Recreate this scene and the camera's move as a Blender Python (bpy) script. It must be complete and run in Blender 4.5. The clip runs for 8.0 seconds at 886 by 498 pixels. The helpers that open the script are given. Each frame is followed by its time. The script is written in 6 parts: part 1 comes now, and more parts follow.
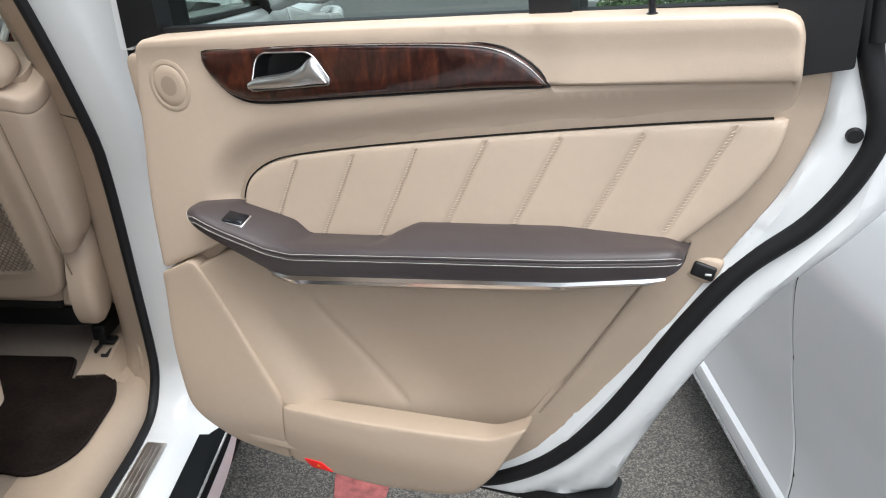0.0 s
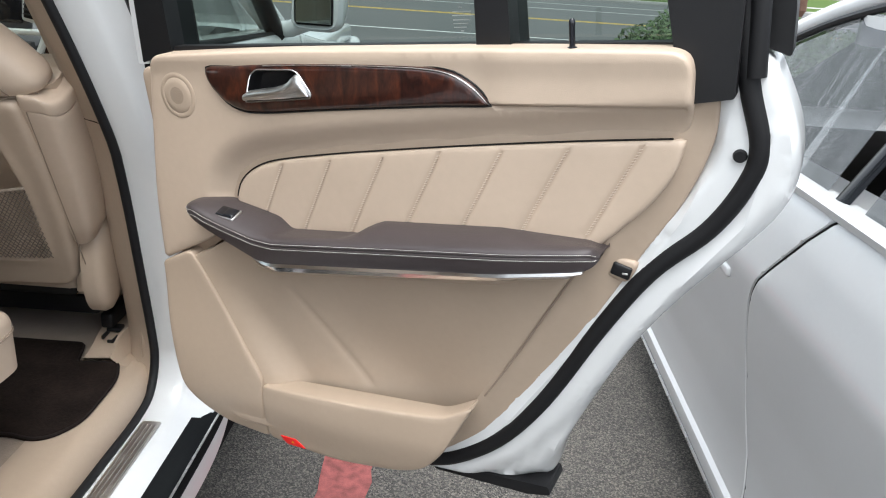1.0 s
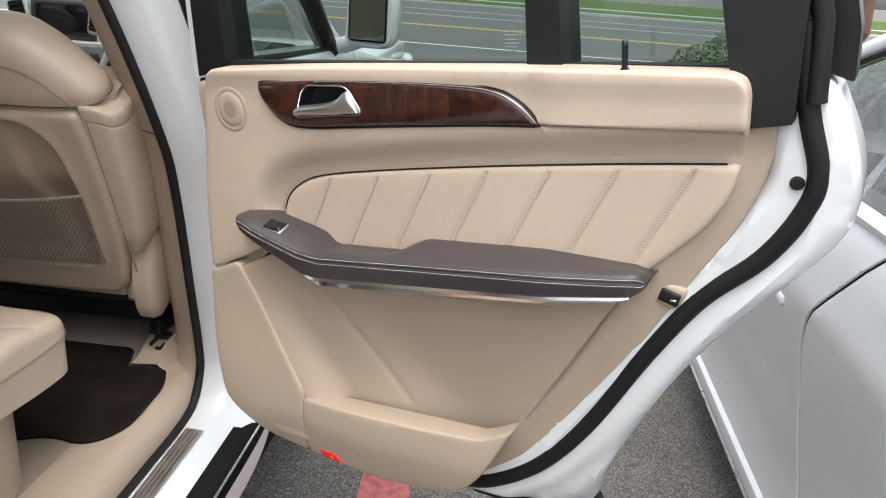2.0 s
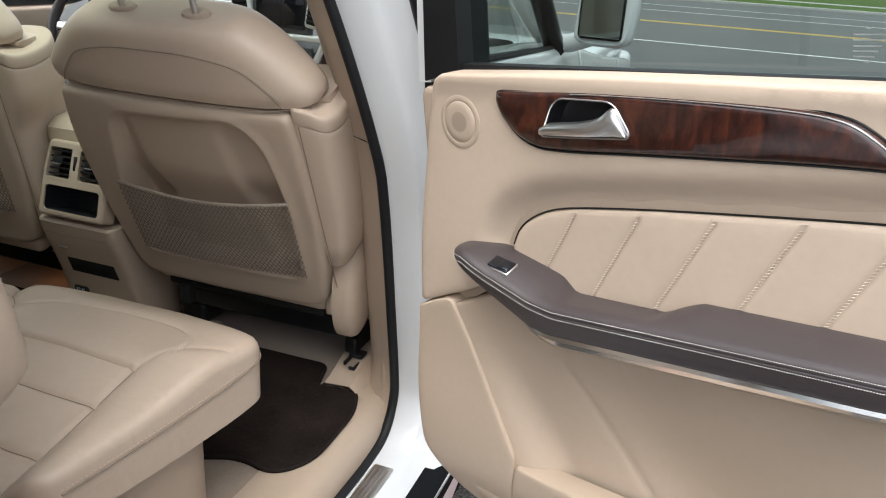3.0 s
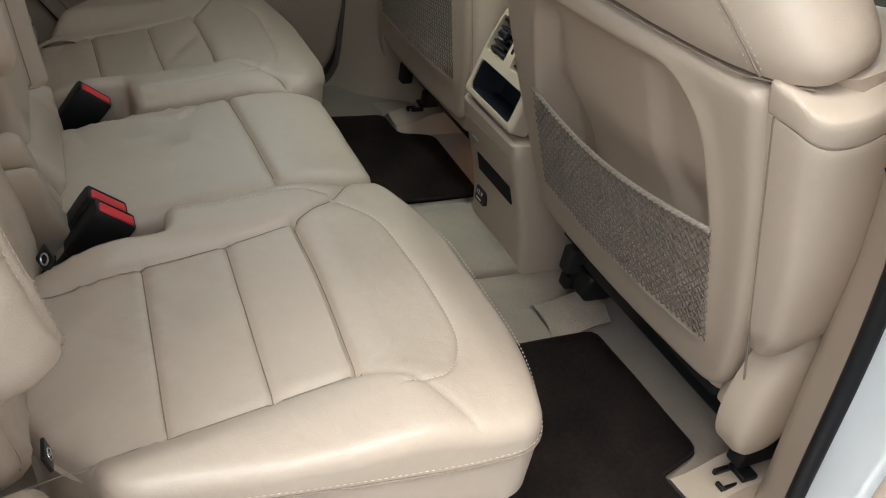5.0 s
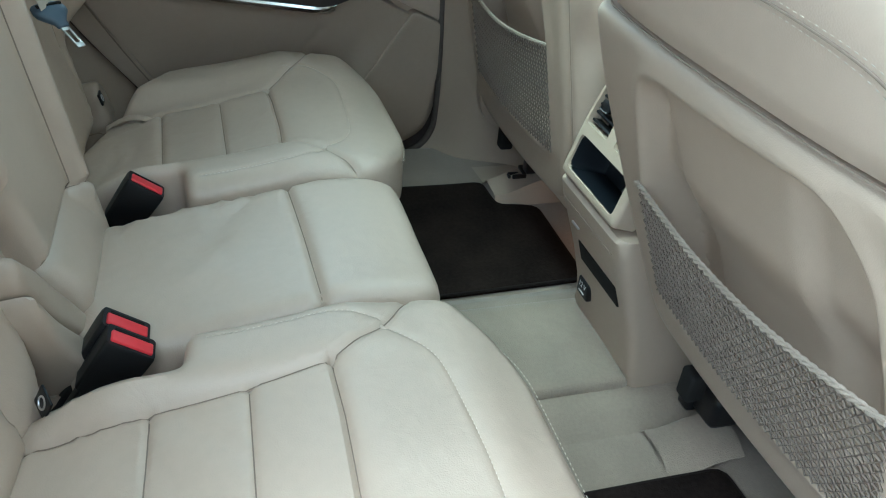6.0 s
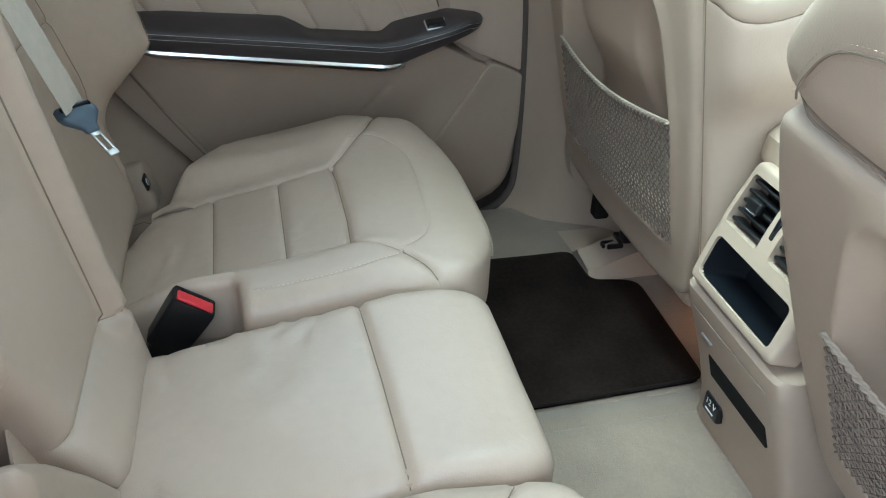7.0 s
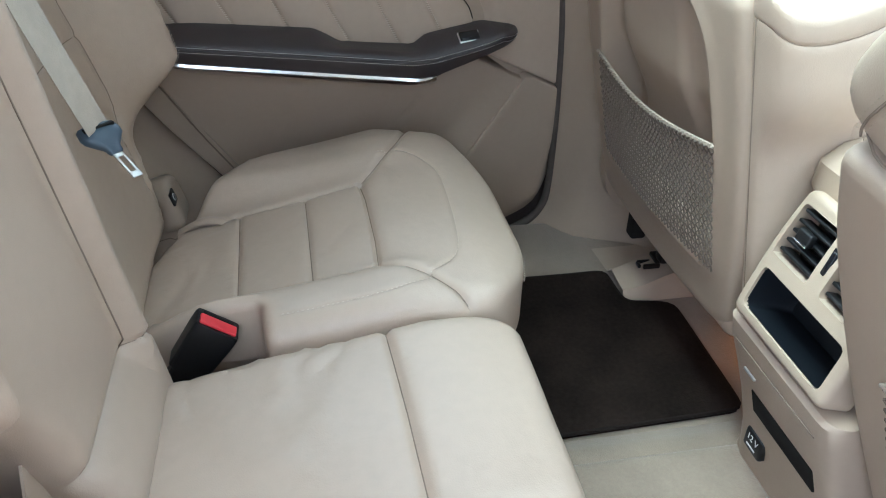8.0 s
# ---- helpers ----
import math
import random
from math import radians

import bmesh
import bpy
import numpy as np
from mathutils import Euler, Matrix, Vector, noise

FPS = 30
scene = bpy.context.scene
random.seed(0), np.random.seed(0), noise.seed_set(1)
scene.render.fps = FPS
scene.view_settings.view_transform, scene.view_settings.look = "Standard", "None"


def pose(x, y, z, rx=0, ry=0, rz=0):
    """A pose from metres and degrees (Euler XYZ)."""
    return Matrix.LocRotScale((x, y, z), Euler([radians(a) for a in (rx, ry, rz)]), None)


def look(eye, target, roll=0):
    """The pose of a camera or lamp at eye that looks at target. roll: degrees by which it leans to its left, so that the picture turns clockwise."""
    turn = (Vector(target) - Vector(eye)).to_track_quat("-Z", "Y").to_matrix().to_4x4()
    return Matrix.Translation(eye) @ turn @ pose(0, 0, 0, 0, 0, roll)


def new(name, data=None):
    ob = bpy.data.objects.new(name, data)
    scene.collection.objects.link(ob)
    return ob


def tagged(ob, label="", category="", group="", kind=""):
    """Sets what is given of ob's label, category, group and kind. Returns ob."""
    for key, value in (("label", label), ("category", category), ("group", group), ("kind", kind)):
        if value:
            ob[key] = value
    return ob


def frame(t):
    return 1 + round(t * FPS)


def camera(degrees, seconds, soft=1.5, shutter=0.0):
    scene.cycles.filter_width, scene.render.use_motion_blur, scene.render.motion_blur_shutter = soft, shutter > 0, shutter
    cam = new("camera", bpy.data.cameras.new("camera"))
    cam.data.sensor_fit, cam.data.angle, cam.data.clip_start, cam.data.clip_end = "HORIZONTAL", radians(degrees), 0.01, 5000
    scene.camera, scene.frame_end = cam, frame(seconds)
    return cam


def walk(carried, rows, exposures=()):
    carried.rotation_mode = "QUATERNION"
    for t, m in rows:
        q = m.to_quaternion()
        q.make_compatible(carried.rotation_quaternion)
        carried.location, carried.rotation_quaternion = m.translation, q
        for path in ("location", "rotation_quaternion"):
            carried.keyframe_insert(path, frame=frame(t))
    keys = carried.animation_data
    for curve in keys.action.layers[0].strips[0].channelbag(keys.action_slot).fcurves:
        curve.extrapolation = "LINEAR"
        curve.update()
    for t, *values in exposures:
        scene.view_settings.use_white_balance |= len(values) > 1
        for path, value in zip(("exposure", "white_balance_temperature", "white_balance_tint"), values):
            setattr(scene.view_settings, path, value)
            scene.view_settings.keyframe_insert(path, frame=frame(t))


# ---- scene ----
cam = camera(59.95, 8.0, 1.1)
# seconds, stops, kelvin, tint
EXPOSURES = [(0.0, 1.75, 6250, 7), (1.2, 1.7, 6300, 7), (2.5, 1.7, 6450, 9), (3.5, 1.9, 6250, 7), (4.7, 2.2, 6250, 6), (6.0, 3.0, 5100, -9), (6.5, 3.2, 5050, -8), (7.0, 3.35, 5350, 0), (8.0, 3.5, 5400, 5)]
PATH = [
    (0.0, 1.4091, -0.1218, 1.4924, 67.077, -1.526, 0.209),
    (0.5, 1.4738, -0.2168, 1.5034, 68.175, -2.995, 0.994),
    (1.0, 1.5014, -0.2810, 1.5035, 69.458, -3.512, 2.496),
    (1.2, 1.5082, -0.2941, 1.5056, 70.102, -3.472, 2.635),
    (2.3, 1.4983, -0.2331, 1.5042, 70.412, -3.936, 10.113),
    (2.5, 1.4736, -0.1855, 1.4925, 70.357, -3.709, 13.317),
    (3.0, 1.3591, -0.0400, 1.4871, 69.032, -3.473, 20.390),
    (3.5, 1.2795, 0.0956, 1.4615, 65.219, -4.826, 28.753),
    (4.0, 1.2420, 0.3014, 1.4415, 62.259, -6.794, 42.233),
    (4.5, 1.2207, 0.4606, 1.4451, 58.541, -8.895, 56.627),
    (4.7, 1.1872, 0.5023, 1.4337, 57.088, -9.384, 61.170),
    (5.8, 0.9354, 0.7011, 1.4324, 55.527, -5.796, 73.112),
    (6.0, 0.9118, 0.7232, 1.4248, 56.570, -4.401, 74.575),
    (6.5, 0.7788, 0.7373, 1.4275, 56.942, -2.559, 76.519),
    (7.0, 0.6461, 0.7332, 1.4398, 56.734, -1.500, 77.603),
    (7.5, 0.5981, 0.7429, 1.4346, 56.559, -1.129, 78.811),
    (8.0, 0.5993, 0.7421, 1.4451, 56.808, -0.979, 79.930),
]

walk(cam, [(t, pose(*m)) for t, *m in PATH], EXPOSURES)

# ---- world and light ----
world = bpy.data.worlds.new("overcast")
scene.world = world
world.use_nodes = True
wn = world.node_tree
sky = wn.nodes.new("ShaderNodeTexSky")
sky.sky_type, sky.sun_disc = "NISHITA", False
sky.sun_elevation, sky.sun_rotation = radians(68), radians(180)
sky.air_density, sky.dust_density = 1.0, 4.0
# an overcast sky: the blue is washed out towards a grey of the same strength
wash = wn.nodes.new("ShaderNodeHueSaturation")
wash.inputs["Saturation"].default_value = 0.25
wn.links.new(sky.outputs[0], wash.inputs["Color"])
wn.links.new(wash.outputs[0], wn.nodes["Background"].inputs["Color"])
wn.nodes["Background"].inputs["Strength"].default_value = 0.15
sun_lamp = new("sun", bpy.data.lights.new("sun", "SUN"))
sun_lamp.data.energy, sun_lamp.data.angle, sun_lamp.data.color = 0.38, radians(50), (1.0, 0.97, 0.93)
sun_lamp.matrix_world = look((0.0, -2.2, 7.2), (0, 0.5, 0.5))


# ---- materials ----
def material(name, color, rough=0.5, metal=0.0, coat=0.0, grain=0.0, grain_size=600.0, vary=0.12, vary_size=6.0,
             spec=0.5, sheen=0.0, crease=0.0):
    """A surface with colour that varies at two scales and a fine relief; sizes are cycles per metre."""
    m = bpy.data.materials.new(name)
    m.use_nodes = True
    n, l = m.node_tree.nodes, m.node_tree.links
    b = n["Principled BSDF"]
    b.inputs["Roughness"].default_value, b.inputs["Metallic"].default_value = rough, metal
    b.inputs["Coat Weight"].default_value, b.inputs["Coat Roughness"].default_value = coat, 0.04
    b.inputs["Specular IOR Level"].default_value, b.inputs["Sheen Weight"].default_value = spec, sheen
    co = n.new("ShaderNodeTexCoord")
    big = n.new("ShaderNodeTexNoise")
    big.inputs["Scale"].default_value, big.inputs["Detail"].default_value = vary_size, 4
    small = n.new("ShaderNodeTexNoise")
    small.inputs["Scale"].default_value, small.inputs["Detail"].default_value = vary_size * 14, 3
    l.new(co.outputs["Object"], big.inputs["Vector"]), l.new(co.outputs["Object"], small.inputs["Vector"])
    add = n.new("ShaderNodeMath")
    add.operation = "MULTIPLY_ADD"
    l.new(small.outputs["Fac"], add.inputs[0])
    add.inputs[1].default_value = 0.5
    l.new(big.outputs["Fac"], add.inputs[2])
    span = n.new("ShaderNodeMapRange")
    span.inputs["From Min"].default_value, span.inputs["From Max"].default_value = 0.45, 1.05
    span.inputs["To Min"].default_value, span.inputs["To Max"].default_value = 1 - vary, 1 + vary
    l.new(add.outputs[0], span.inputs["Value"])
    mul = n.new("ShaderNodeVectorMath")
    mul.operation = "SCALE"
    mul.inputs[0].default_value = color
    l.new(span.outputs[0], mul.inputs["Scale"])
    l.new(mul.outputs[0], b.inputs["Base Color"])
    rr = n.new("ShaderNodeMapRange")
    rr.inputs["From Min"].default_value, rr.inputs["From Max"].default_value = 0.3, 0.7
    rr.inputs["To Min"].default_value, rr.inputs["To Max"].default_value = max(rough - 0.06, 0.02), min(rough + 0.08, 1)
    l.new(big.outputs["Fac"], rr.inputs["Value"])
    l.new(rr.outputs[0], b.inputs["Roughness"])
    last = None
    if crease:
        # slack leather: long soft folds
        fold = n.new("ShaderNodeTexNoise")
        fold.inputs["Scale"].default_value, fold.inputs["Detail"].default_value, fold.inputs["Distortion"].default_value = 22, 3, 1.2
        l.new(co.outputs["Object"], fold.inputs["Vector"])
        last = n.new("ShaderNodeBump")
        last.inputs["Strength"].default_value, last.inputs["Distance"].default_value = crease, 0.006
        l.new(fold.outputs["Fac"], last.inputs["Height"])
        l.new(last.outputs[0], b.inputs["Normal"])
    if grain:
        g = n.new("ShaderNodeTexVoronoi")
        g.inputs["Scale"].default_value = grain_size
        l.new(co.outputs["Object"], g.inputs["Vector"])
        bump = n.new("ShaderNodeBump")
        bump.inputs["Strength"].default_value, bump.inputs["Distance"].default_value = grain, 0.0006
        l.new(g.outputs["Distance"], bump.inputs["Height"])
        if last:
            l.new(last.outputs[0], bump.inputs["Normal"])
        l.new(bump.outputs[0], b.inputs["Normal"])
    return m


LEATHER = material("beige_leather", (0.47, 0.372, 0.288), 0.40, grain=0.25, grain_size=650, vary=0.05, vary_size=5)
SOFT_LEATHER = material("soft_beige_leather", (0.47, 0.372, 0.288), 0.40, grain=0.25, grain_size=650, vary=0.06, vary_size=5, crease=0.16)
PLASTIC = material("beige_moulded_plastic", (0.39, 0.305, 0.232), 0.48, grain=0.2, grain_size=900, vary=0.04)
LINING = material("beige_carpet", (0.265, 0.207, 0.158), 0.95, grain=0.9, grain_size=420, vary=0.15, vary_size=12, sheen=0.3)
HEADLINER = material("grey_beige_headliner", (0.66, 0.62, 0.57), 0.95, grain=0.4, grain_size=700)
THREAD = material("cream_thread", (0.64, 0.55, 0.45), 0.7)
WHITE_THREAD = material("white_thread", (0.78, 0.75, 0.70), 0.7)
DARK_LEATHER = material("dark_brown_leather", (0.044, 0.035, 0.036), 0.42, grain=0.35, grain_size=650, vary=0.08)
MAT_PILE = material("dark_brown_pile", (0.015, 0.0105, 0.0088), 1.0, grain=1.0, grain_size=300, vary=0.65, vary_size=9, spec=0.08)
CHROME = material("satin_aluminium", (0.72, 0.72, 0.72), 0.28, metal=1.0, vary=0.05)
POLISHED = material("polished_aluminium", (0.78, 0.78, 0.78), 0.14, metal=1.0, vary=0.03)
BINDING = material("dark_brown_binding", (0.014, 0.010, 0.009), 0.9, grain=0.8, grain_size=500, spec=0.15)
SCUFF = material("brushed_steel", (0.58, 0.55, 0.52), 0.36, metal=1.0, vary=0.12, vary_size=30)
BLACK = material("black_plastic", (0.008, 0.008, 0.009), 0.4, grain=0.15, grain_size=900, spec=0.35)
GLOSS = material("gloss_black", (0.008, 0.009, 0.012), 0.08)
RUBBER = material("black_rubber", (0.007, 0.007, 0.008), 0.55, grain=0.2, grain_size=700, spec=0.3)
PAINT = material("white_car_paint", (0.62, 0.63, 0.635), 0.35, coat=1.0, vary=0.02)
RED = material("red_button", (0.62, 0.03, 0.04), 0.4)
BELT = material("beige_webbing", (0.48, 0.42, 0.34), 0.75, grain=0.6, grain_size=500)
BELT_PLASTIC = material("grey_blue_plastic", (0.06, 0.085, 0.115), 0.35)
SEAM = material("brown_thread", (0.23, 0.178, 0.136), 0.9)
ROCKER = material("matt_black_plastic", (0.008, 0.009, 0.010), 0.85, grain=0.3, grain_size=700, spec=0.08)
TAUPE = material("taupe_rubber_and_gap_shade", (0.10, 0.082, 0.072), 0.7, grain=0.2, grain_size=700, spec=0.2)
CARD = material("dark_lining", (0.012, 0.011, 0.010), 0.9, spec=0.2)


def glass(name, tint, ior=1.5):
    """A thin tinted pane: each face lets the root of the tint through and reflects by Fresnel."""
    m = bpy.data.materials.new(name)
    m.use_nodes = True
    n, l = m.node_tree.nodes, m.node_tree.links
    n.remove(n["Principled BSDF"])
    clear, gloss, mix, fres = (n.new("ShaderNode" + k) for k in ("BsdfTransparent", "BsdfGlossy", "MixShader", "Fresnel"))
    clear.inputs["Color"].default_value = (*(math.sqrt(c) for c in tint), 1)
    gloss.inputs["Roughness"].default_value = 0.01
    fres.inputs["IOR"].default_value = ior
    l.new(fres.outputs[0], mix.inputs[0]), l.new(clear.outputs[0], mix.inputs[1]), l.new(gloss.outputs[0], mix.inputs[2])
    l.new(mix.outputs[0], n["Material Output"].inputs["Surface"])
    return m


GLASS = glass("green_tinted_glass", (0.37, 0.445, 0.42))
DOOR_GLASS = glass("green_door_glass", (0.150, 0.205, 0.185))
CLEAR_GLASS = glass("clear_glass", (0.80, 0.85, 0.82))
ROOF_GLASS = glass("green_roof_glass", (0.66, 0.76, 0.695))
DARK_GLASS = glass("smoked_glass", (0.50, 0.58, 0.545))
PRIVACY = glass("privacy_glass", (0.10, 0.11, 0.115))
PARKED_GLASS = glass("parked_car_glass", (0.10, 0.108, 0.112), 2.6)


def wood_material():
    m = bpy.data.materials.new("burl_walnut")
    m.use_nodes = True
    n, l = m.node_tree.nodes, m.node_tree.links
    b = n["Principled BSDF"]
    co = n.new("ShaderNodeTexCoord")
    a = n.new("ShaderNodeTexNoise")
    a.inputs["Scale"].default_value, a.inputs["Detail"].default_value, a.inputs["Distortion"].default_value = 17, 9, 1.6
    squash = n.new("ShaderNodeMapping")
    squash.inputs["Rotation"].default_value = (0, 0, radians(28))
    squash.inputs["Scale"].default_value = (2.6, 0.75, 1.0)
    fleck = n.new("ShaderNodeTexNoise")
    fleck.inputs["Scale"].default_value, fleck.inputs["Detail"].default_value = 130, 4
    both = n.new("ShaderNodeMath")
    both.operation = "MULTIPLY_ADD"
    both.inputs[1].default_value = 0.30
    ramp = n.new("ShaderNodeValToRGB")
    ramp.color_ramp.elements[0].position, ramp.color_ramp.elements[0].color = 0.46, (0.010, 0.0032, 0.0026, 1)
    ramp.color_ramp.elements[1].position, ramp.color_ramp.elements[1].color = 0.92, (0.074, 0.019, 0.0085, 1)
    mid = ramp.color_ramp.elements.new(0.66)
    mid.color = (0.028, 0.0078, 0.005, 1)
    l.new(co.outputs["Object"], squash.inputs["Vector"]), l.new(squash.outputs[0], a.inputs["Vector"]), l.new(squash.outputs[0], fleck.inputs["Vector"])
    l.new(fleck.outputs["Fac"], both.inputs[0]), l.new(a.outputs["Fac"], both.inputs[2]), l.new(both.outputs[0], ramp.inputs["Fac"])
    l.new(ramp.outputs["Color"], b.inputs["Base Color"])
    b.inputs["Roughness"].default_value, b.inputs["Coat Weight"].default_value, b.inputs["Specular IOR Level"].default_value = 0.35, 1.0, 0.2
    b.inputs["Coat Roughness"].default_value = 0.03
    return m


WOOD = wood_material()


# ---- building helpers ----
def finish(bm, name, mat, parent=None, label="", m=None, smooth=True):
    """Link a bmesh as one mesh; m places its local metres in the world."""
    if m is not None:
        bm.transform(m)
        if m.to_3x3().determinant() < 0:
            bmesh.ops.reverse_faces(bm, faces=bm.faces)
    me = bpy.data.meshes.new(name)
    bm.to_mesh(me)
    bm.free()
    if smooth:
        me.polygons.foreach_set("use_smooth", [True] * len(me.polygons))
        me.set_sharp_from_angle(angle=radians(40))
    me.materials.append(mat)
    ob = new(name, me)
    if parent is not None:
        ob.parent = parent
        ob.matrix_parent_inverse = parent.matrix_world.inverted()
    if label:
        ob["label"] = label
    return ob


def part(name, bm, mat, parent, label="", m=None, smooth=True):
    return finish(bm, name, mat, parent, label, m, smooth)


def thing(name, at, label, category, group="", kind=""):
    """An Empty at a thing's base, which parents its parts."""
    ob = new(name)
    ob.empty_display_size = 0.05
    ob.location = at
    bpy.context.view_layer.update()
    return tagged(ob, label, category, group, kind)


def curve(points, n=8, closed=False):
    """Catmull-Rom through the points, n pieces a span."""
    p = [Vector(q) for q in points]
    out, k = [], len(p)
    for i in range(k if closed else k - 1):
        if closed:
            a, b, c, d = p[i - 1], p[i], p[(i + 1) % k], p[(i + 2) % k]
        else:
            a, b, c, d = p[max(i - 1, 0)], p[i], p[i + 1], p[min(i + 2, k - 1)]
        for j in range(n):
            t = j / n
            out.append(0.5 * (2 * b + (c - a) * t + (2 * a - 5 * b + 4 * c - d) * t * t + (3 * b - a - 3 * c + d) * t ** 3))
    return out if closed else out + [p[-1]]


def rounded(points, r=0.01, n=5):
    """A closed outline with filleted corners; a point may carry its own radius."""
    out, k = [], len(points)
    for i in range(k):
        q = points[i]
        rad = q[2] if len(q) > 2 else r
        b, a, c = Vector(q[:2]), Vector(points[i - 1][:2]), Vector(points[(i + 1) % k][:2])
        ab, cb = a - b, c - b
        rad = min(rad, ab.length * 0.48, cb.length * 0.48)
        s, e = b + ab.normalized() * rad, b + cb.normalized() * rad
        for j in range(n + 1):
            t = j / n
            out.append((1 - t) ** 2 * s + 2 * t * (1 - t) * b + t * t * e)
    return out


def even(line, step, closed=True):
    """Resample a 2D or 3D line at even steps."""
    p = list(line) + ([line[0]] if closed else [])
    out, carry = [Vector(p[0])], 0.0
    for a, b in zip(p, p[1:]):
        a, b = Vector(a), Vector(b)
        d = (b - a).length
        while carry + d >= step and d > 0:
            a = a + (b - a) * ((step - carry) / d)
            out.append(a.copy())
            d, carry = (b - a).length, 0.0
        carry += d
    if closed:
        return out[:-1] if (out[-1] - out[0]).length < step * 0.5 else out
    return out if (out[-1] - Vector(p[-1])).length < step * 0.3 else out + [Vector(p[-1])]


def far_from(pts, line, closed=True):
    """Distance of each point to a polyline."""
    p = np.array(pts, float).reshape(-1, 2)
    a = np.array([tuple(q)[:2] for q in line], float)
    b = np.roll(a, -1, 0) if closed else a[1:]
    a = a if closed else a[:-1]
    best = np.full(len(p), 1e9)
    for s, e in zip(a, b):
        d = e - s
        t = np.clip(((p - s) @ d) / max(d @ d, 1e-12), 0, 1)
        best = np.minimum(best, np.hypot(*(p - s - t[:, None] * d).T))
    return best


def inside(pts, line):
    p = np.array(pts, float).reshape(-1, 2)
    c = np.zeros(len(p), bool)
    q = [tuple(v)[:2] for v in line]
    for (x0, y0), (x1, y1) in zip(q, q[1:] + q[:1]):
        if y0 != y1:
            c ^= ((y0 > p[:, 1]) != (y1 > p[:, 1])) & (p[:, 0] < (x1 - x0) * (p[:, 1] - y0) / (y1 - y0) + x0)
    return c


class Skin:
    """A padded or moulded sheet: an outline, a height over it, a rounded rim and seams pressed into it."""

    def __init__(self, outline, height, rim=0.008, drop=0.008, seams=(), step=0.014, holes=()):
        self.line = even(outline, step * 0.6)
        self.height, self.rim, self.drop, self.seams, self.step = height, rim, drop, seams, step
        self.holes = [even(h, 0.008 if len(h) > 50 else 0.005) for h in holes]

    def w(self, pts):
        p = np.array([tuple(q)[:2] for q in pts], float)
        h = np.array([self.height(x, y) for x, y in p])
        k = np.clip(1 - far_from(p, self.line) / self.rim, 0, 1)
        h -= self.drop * (1 - np.sqrt(np.clip(1 - k * k, 0, 1)))
        for s, width, depth in self.seams:
            h -= depth * np.exp(-((far_from(p, s, False) / width) ** 2))
        return h

    def mesh(self, back=None):
        """back: the height to which the sides go down."""
        line, st = self.line, self.step
        x = np.array([tuple(q)[:2] for q in line])
        gx, gy = np.meshgrid(np.arange(x[:, 0].min(), x[:, 0].max(), st), np.arange(x[:, 1].min(), x[:, 1].max(), st))
        gx = gx + (np.arange(gx.shape[0]) % 2)[:, None] * st * 0.5
        pts = [np.stack([gx.ravel(), gy.ravel()], 1)]
        for s, width, depth in self.seams:
            pts[0] = pts[0][far_from(pts[0], s, False) > width * 2.4]
        t = np.roll(x, -1, 0) - np.roll(x, 1, 0)
        nrm = np.stack([-t[:, 1], t[:, 0]], 1) / np.maximum(np.hypot(*t.T), 1e-9)[:, None]
        area = np.sum(x[:, 0] * np.roll(x[:, 1], -1) - np.roll(x[:, 0], -1) * x[:, 1])
        nrm *= 1 if area > 0 else -1
        keep = [far_from(pts[0], line) > max(self.rim, st * 0.5)]
        for f in (0.12, 0.4, 0.8):
            q = x + nrm * self.rim * f
            pts.append(q)
            keep.append(far_from(q, line) > self.rim * f * 0.9)
        for s, width, depth in self.seams:
            e = even(s, max(width * 2.0, st * 0.5), False)
            for side in (-2.0, -0.9, 0, 0.9, 2.0):
                q = []
                for i, v in enumerate(e):
                    d = (Vector(e[min(i + 1, len(e) - 1)]) - Vector(e[max(i - 1, 0)])).to_2d()
                    d = d.normalized() if d.length > 1e-9 else Vector((1, 0))
                    q.append((v[0] - d.y * width * side, v[1] + d.x * width * side))
                q = np.array(q)
                pts.append(q)
                keep.append(far_from(q, line) > self.rim * 0.3)
        p = np.concatenate(pts)[np.concatenate(keep)]
        p = p[inside(p, line)]
        for h in self.holes:
            p = p[~inside(p, h) & (far_from(p, h) > 0.0025)]
        co, ring = [Vector(q) for q in x], []
        k = len(x)
        ring += [(i, (i + 1) % k) for i in range(k)]
        for h in self.holes:
            k = len(co)
            co += [Vector(q[:2]) for q in h]
            ring += [(k + i, k + (i + 1) % len(h)) for i in range(len(h))]
        co += [Vector(q) for q in p]
        from mathutils.geometry import delaunay_2d_cdt
        vs, _, fs, *_ = delaunay_2d_cdt(co, ring, [], 1, 1e-5)
        h = self.w(vs)
        bm = bmesh.new()
        bv = [bm.verts.new((v[0], v[1], z)) for v, z in zip(vs, h)]
        cut = np.zeros(len(fs), bool)
        flat_v = np.array([tuple(v) for v in vs])
        for h in self.holes:
            cut |= inside(np.array([flat_v[list(f)].mean(0) for f in fs]), h)
        for n_f, f in enumerate(fs):
            if len(set(f)) > 2 and not cut[n_f]:
                bm.faces.new([bv[i] for i in f])
        for f in bm.faces:
            f.normal_update()
            if f.normal.z < 0:
                f.normal_flip()
        if back is not None:
            rim = [e for e in bm.edges if e.is_boundary]
            ret = bmesh.ops.extrude_edge_only(bm, edges=rim)
            for v in ret["geom"]:
                if isinstance(v, bmesh.types.BMVert):
                    v.co.z = back
        loose = [v for v in bm.verts if not v.link_faces]
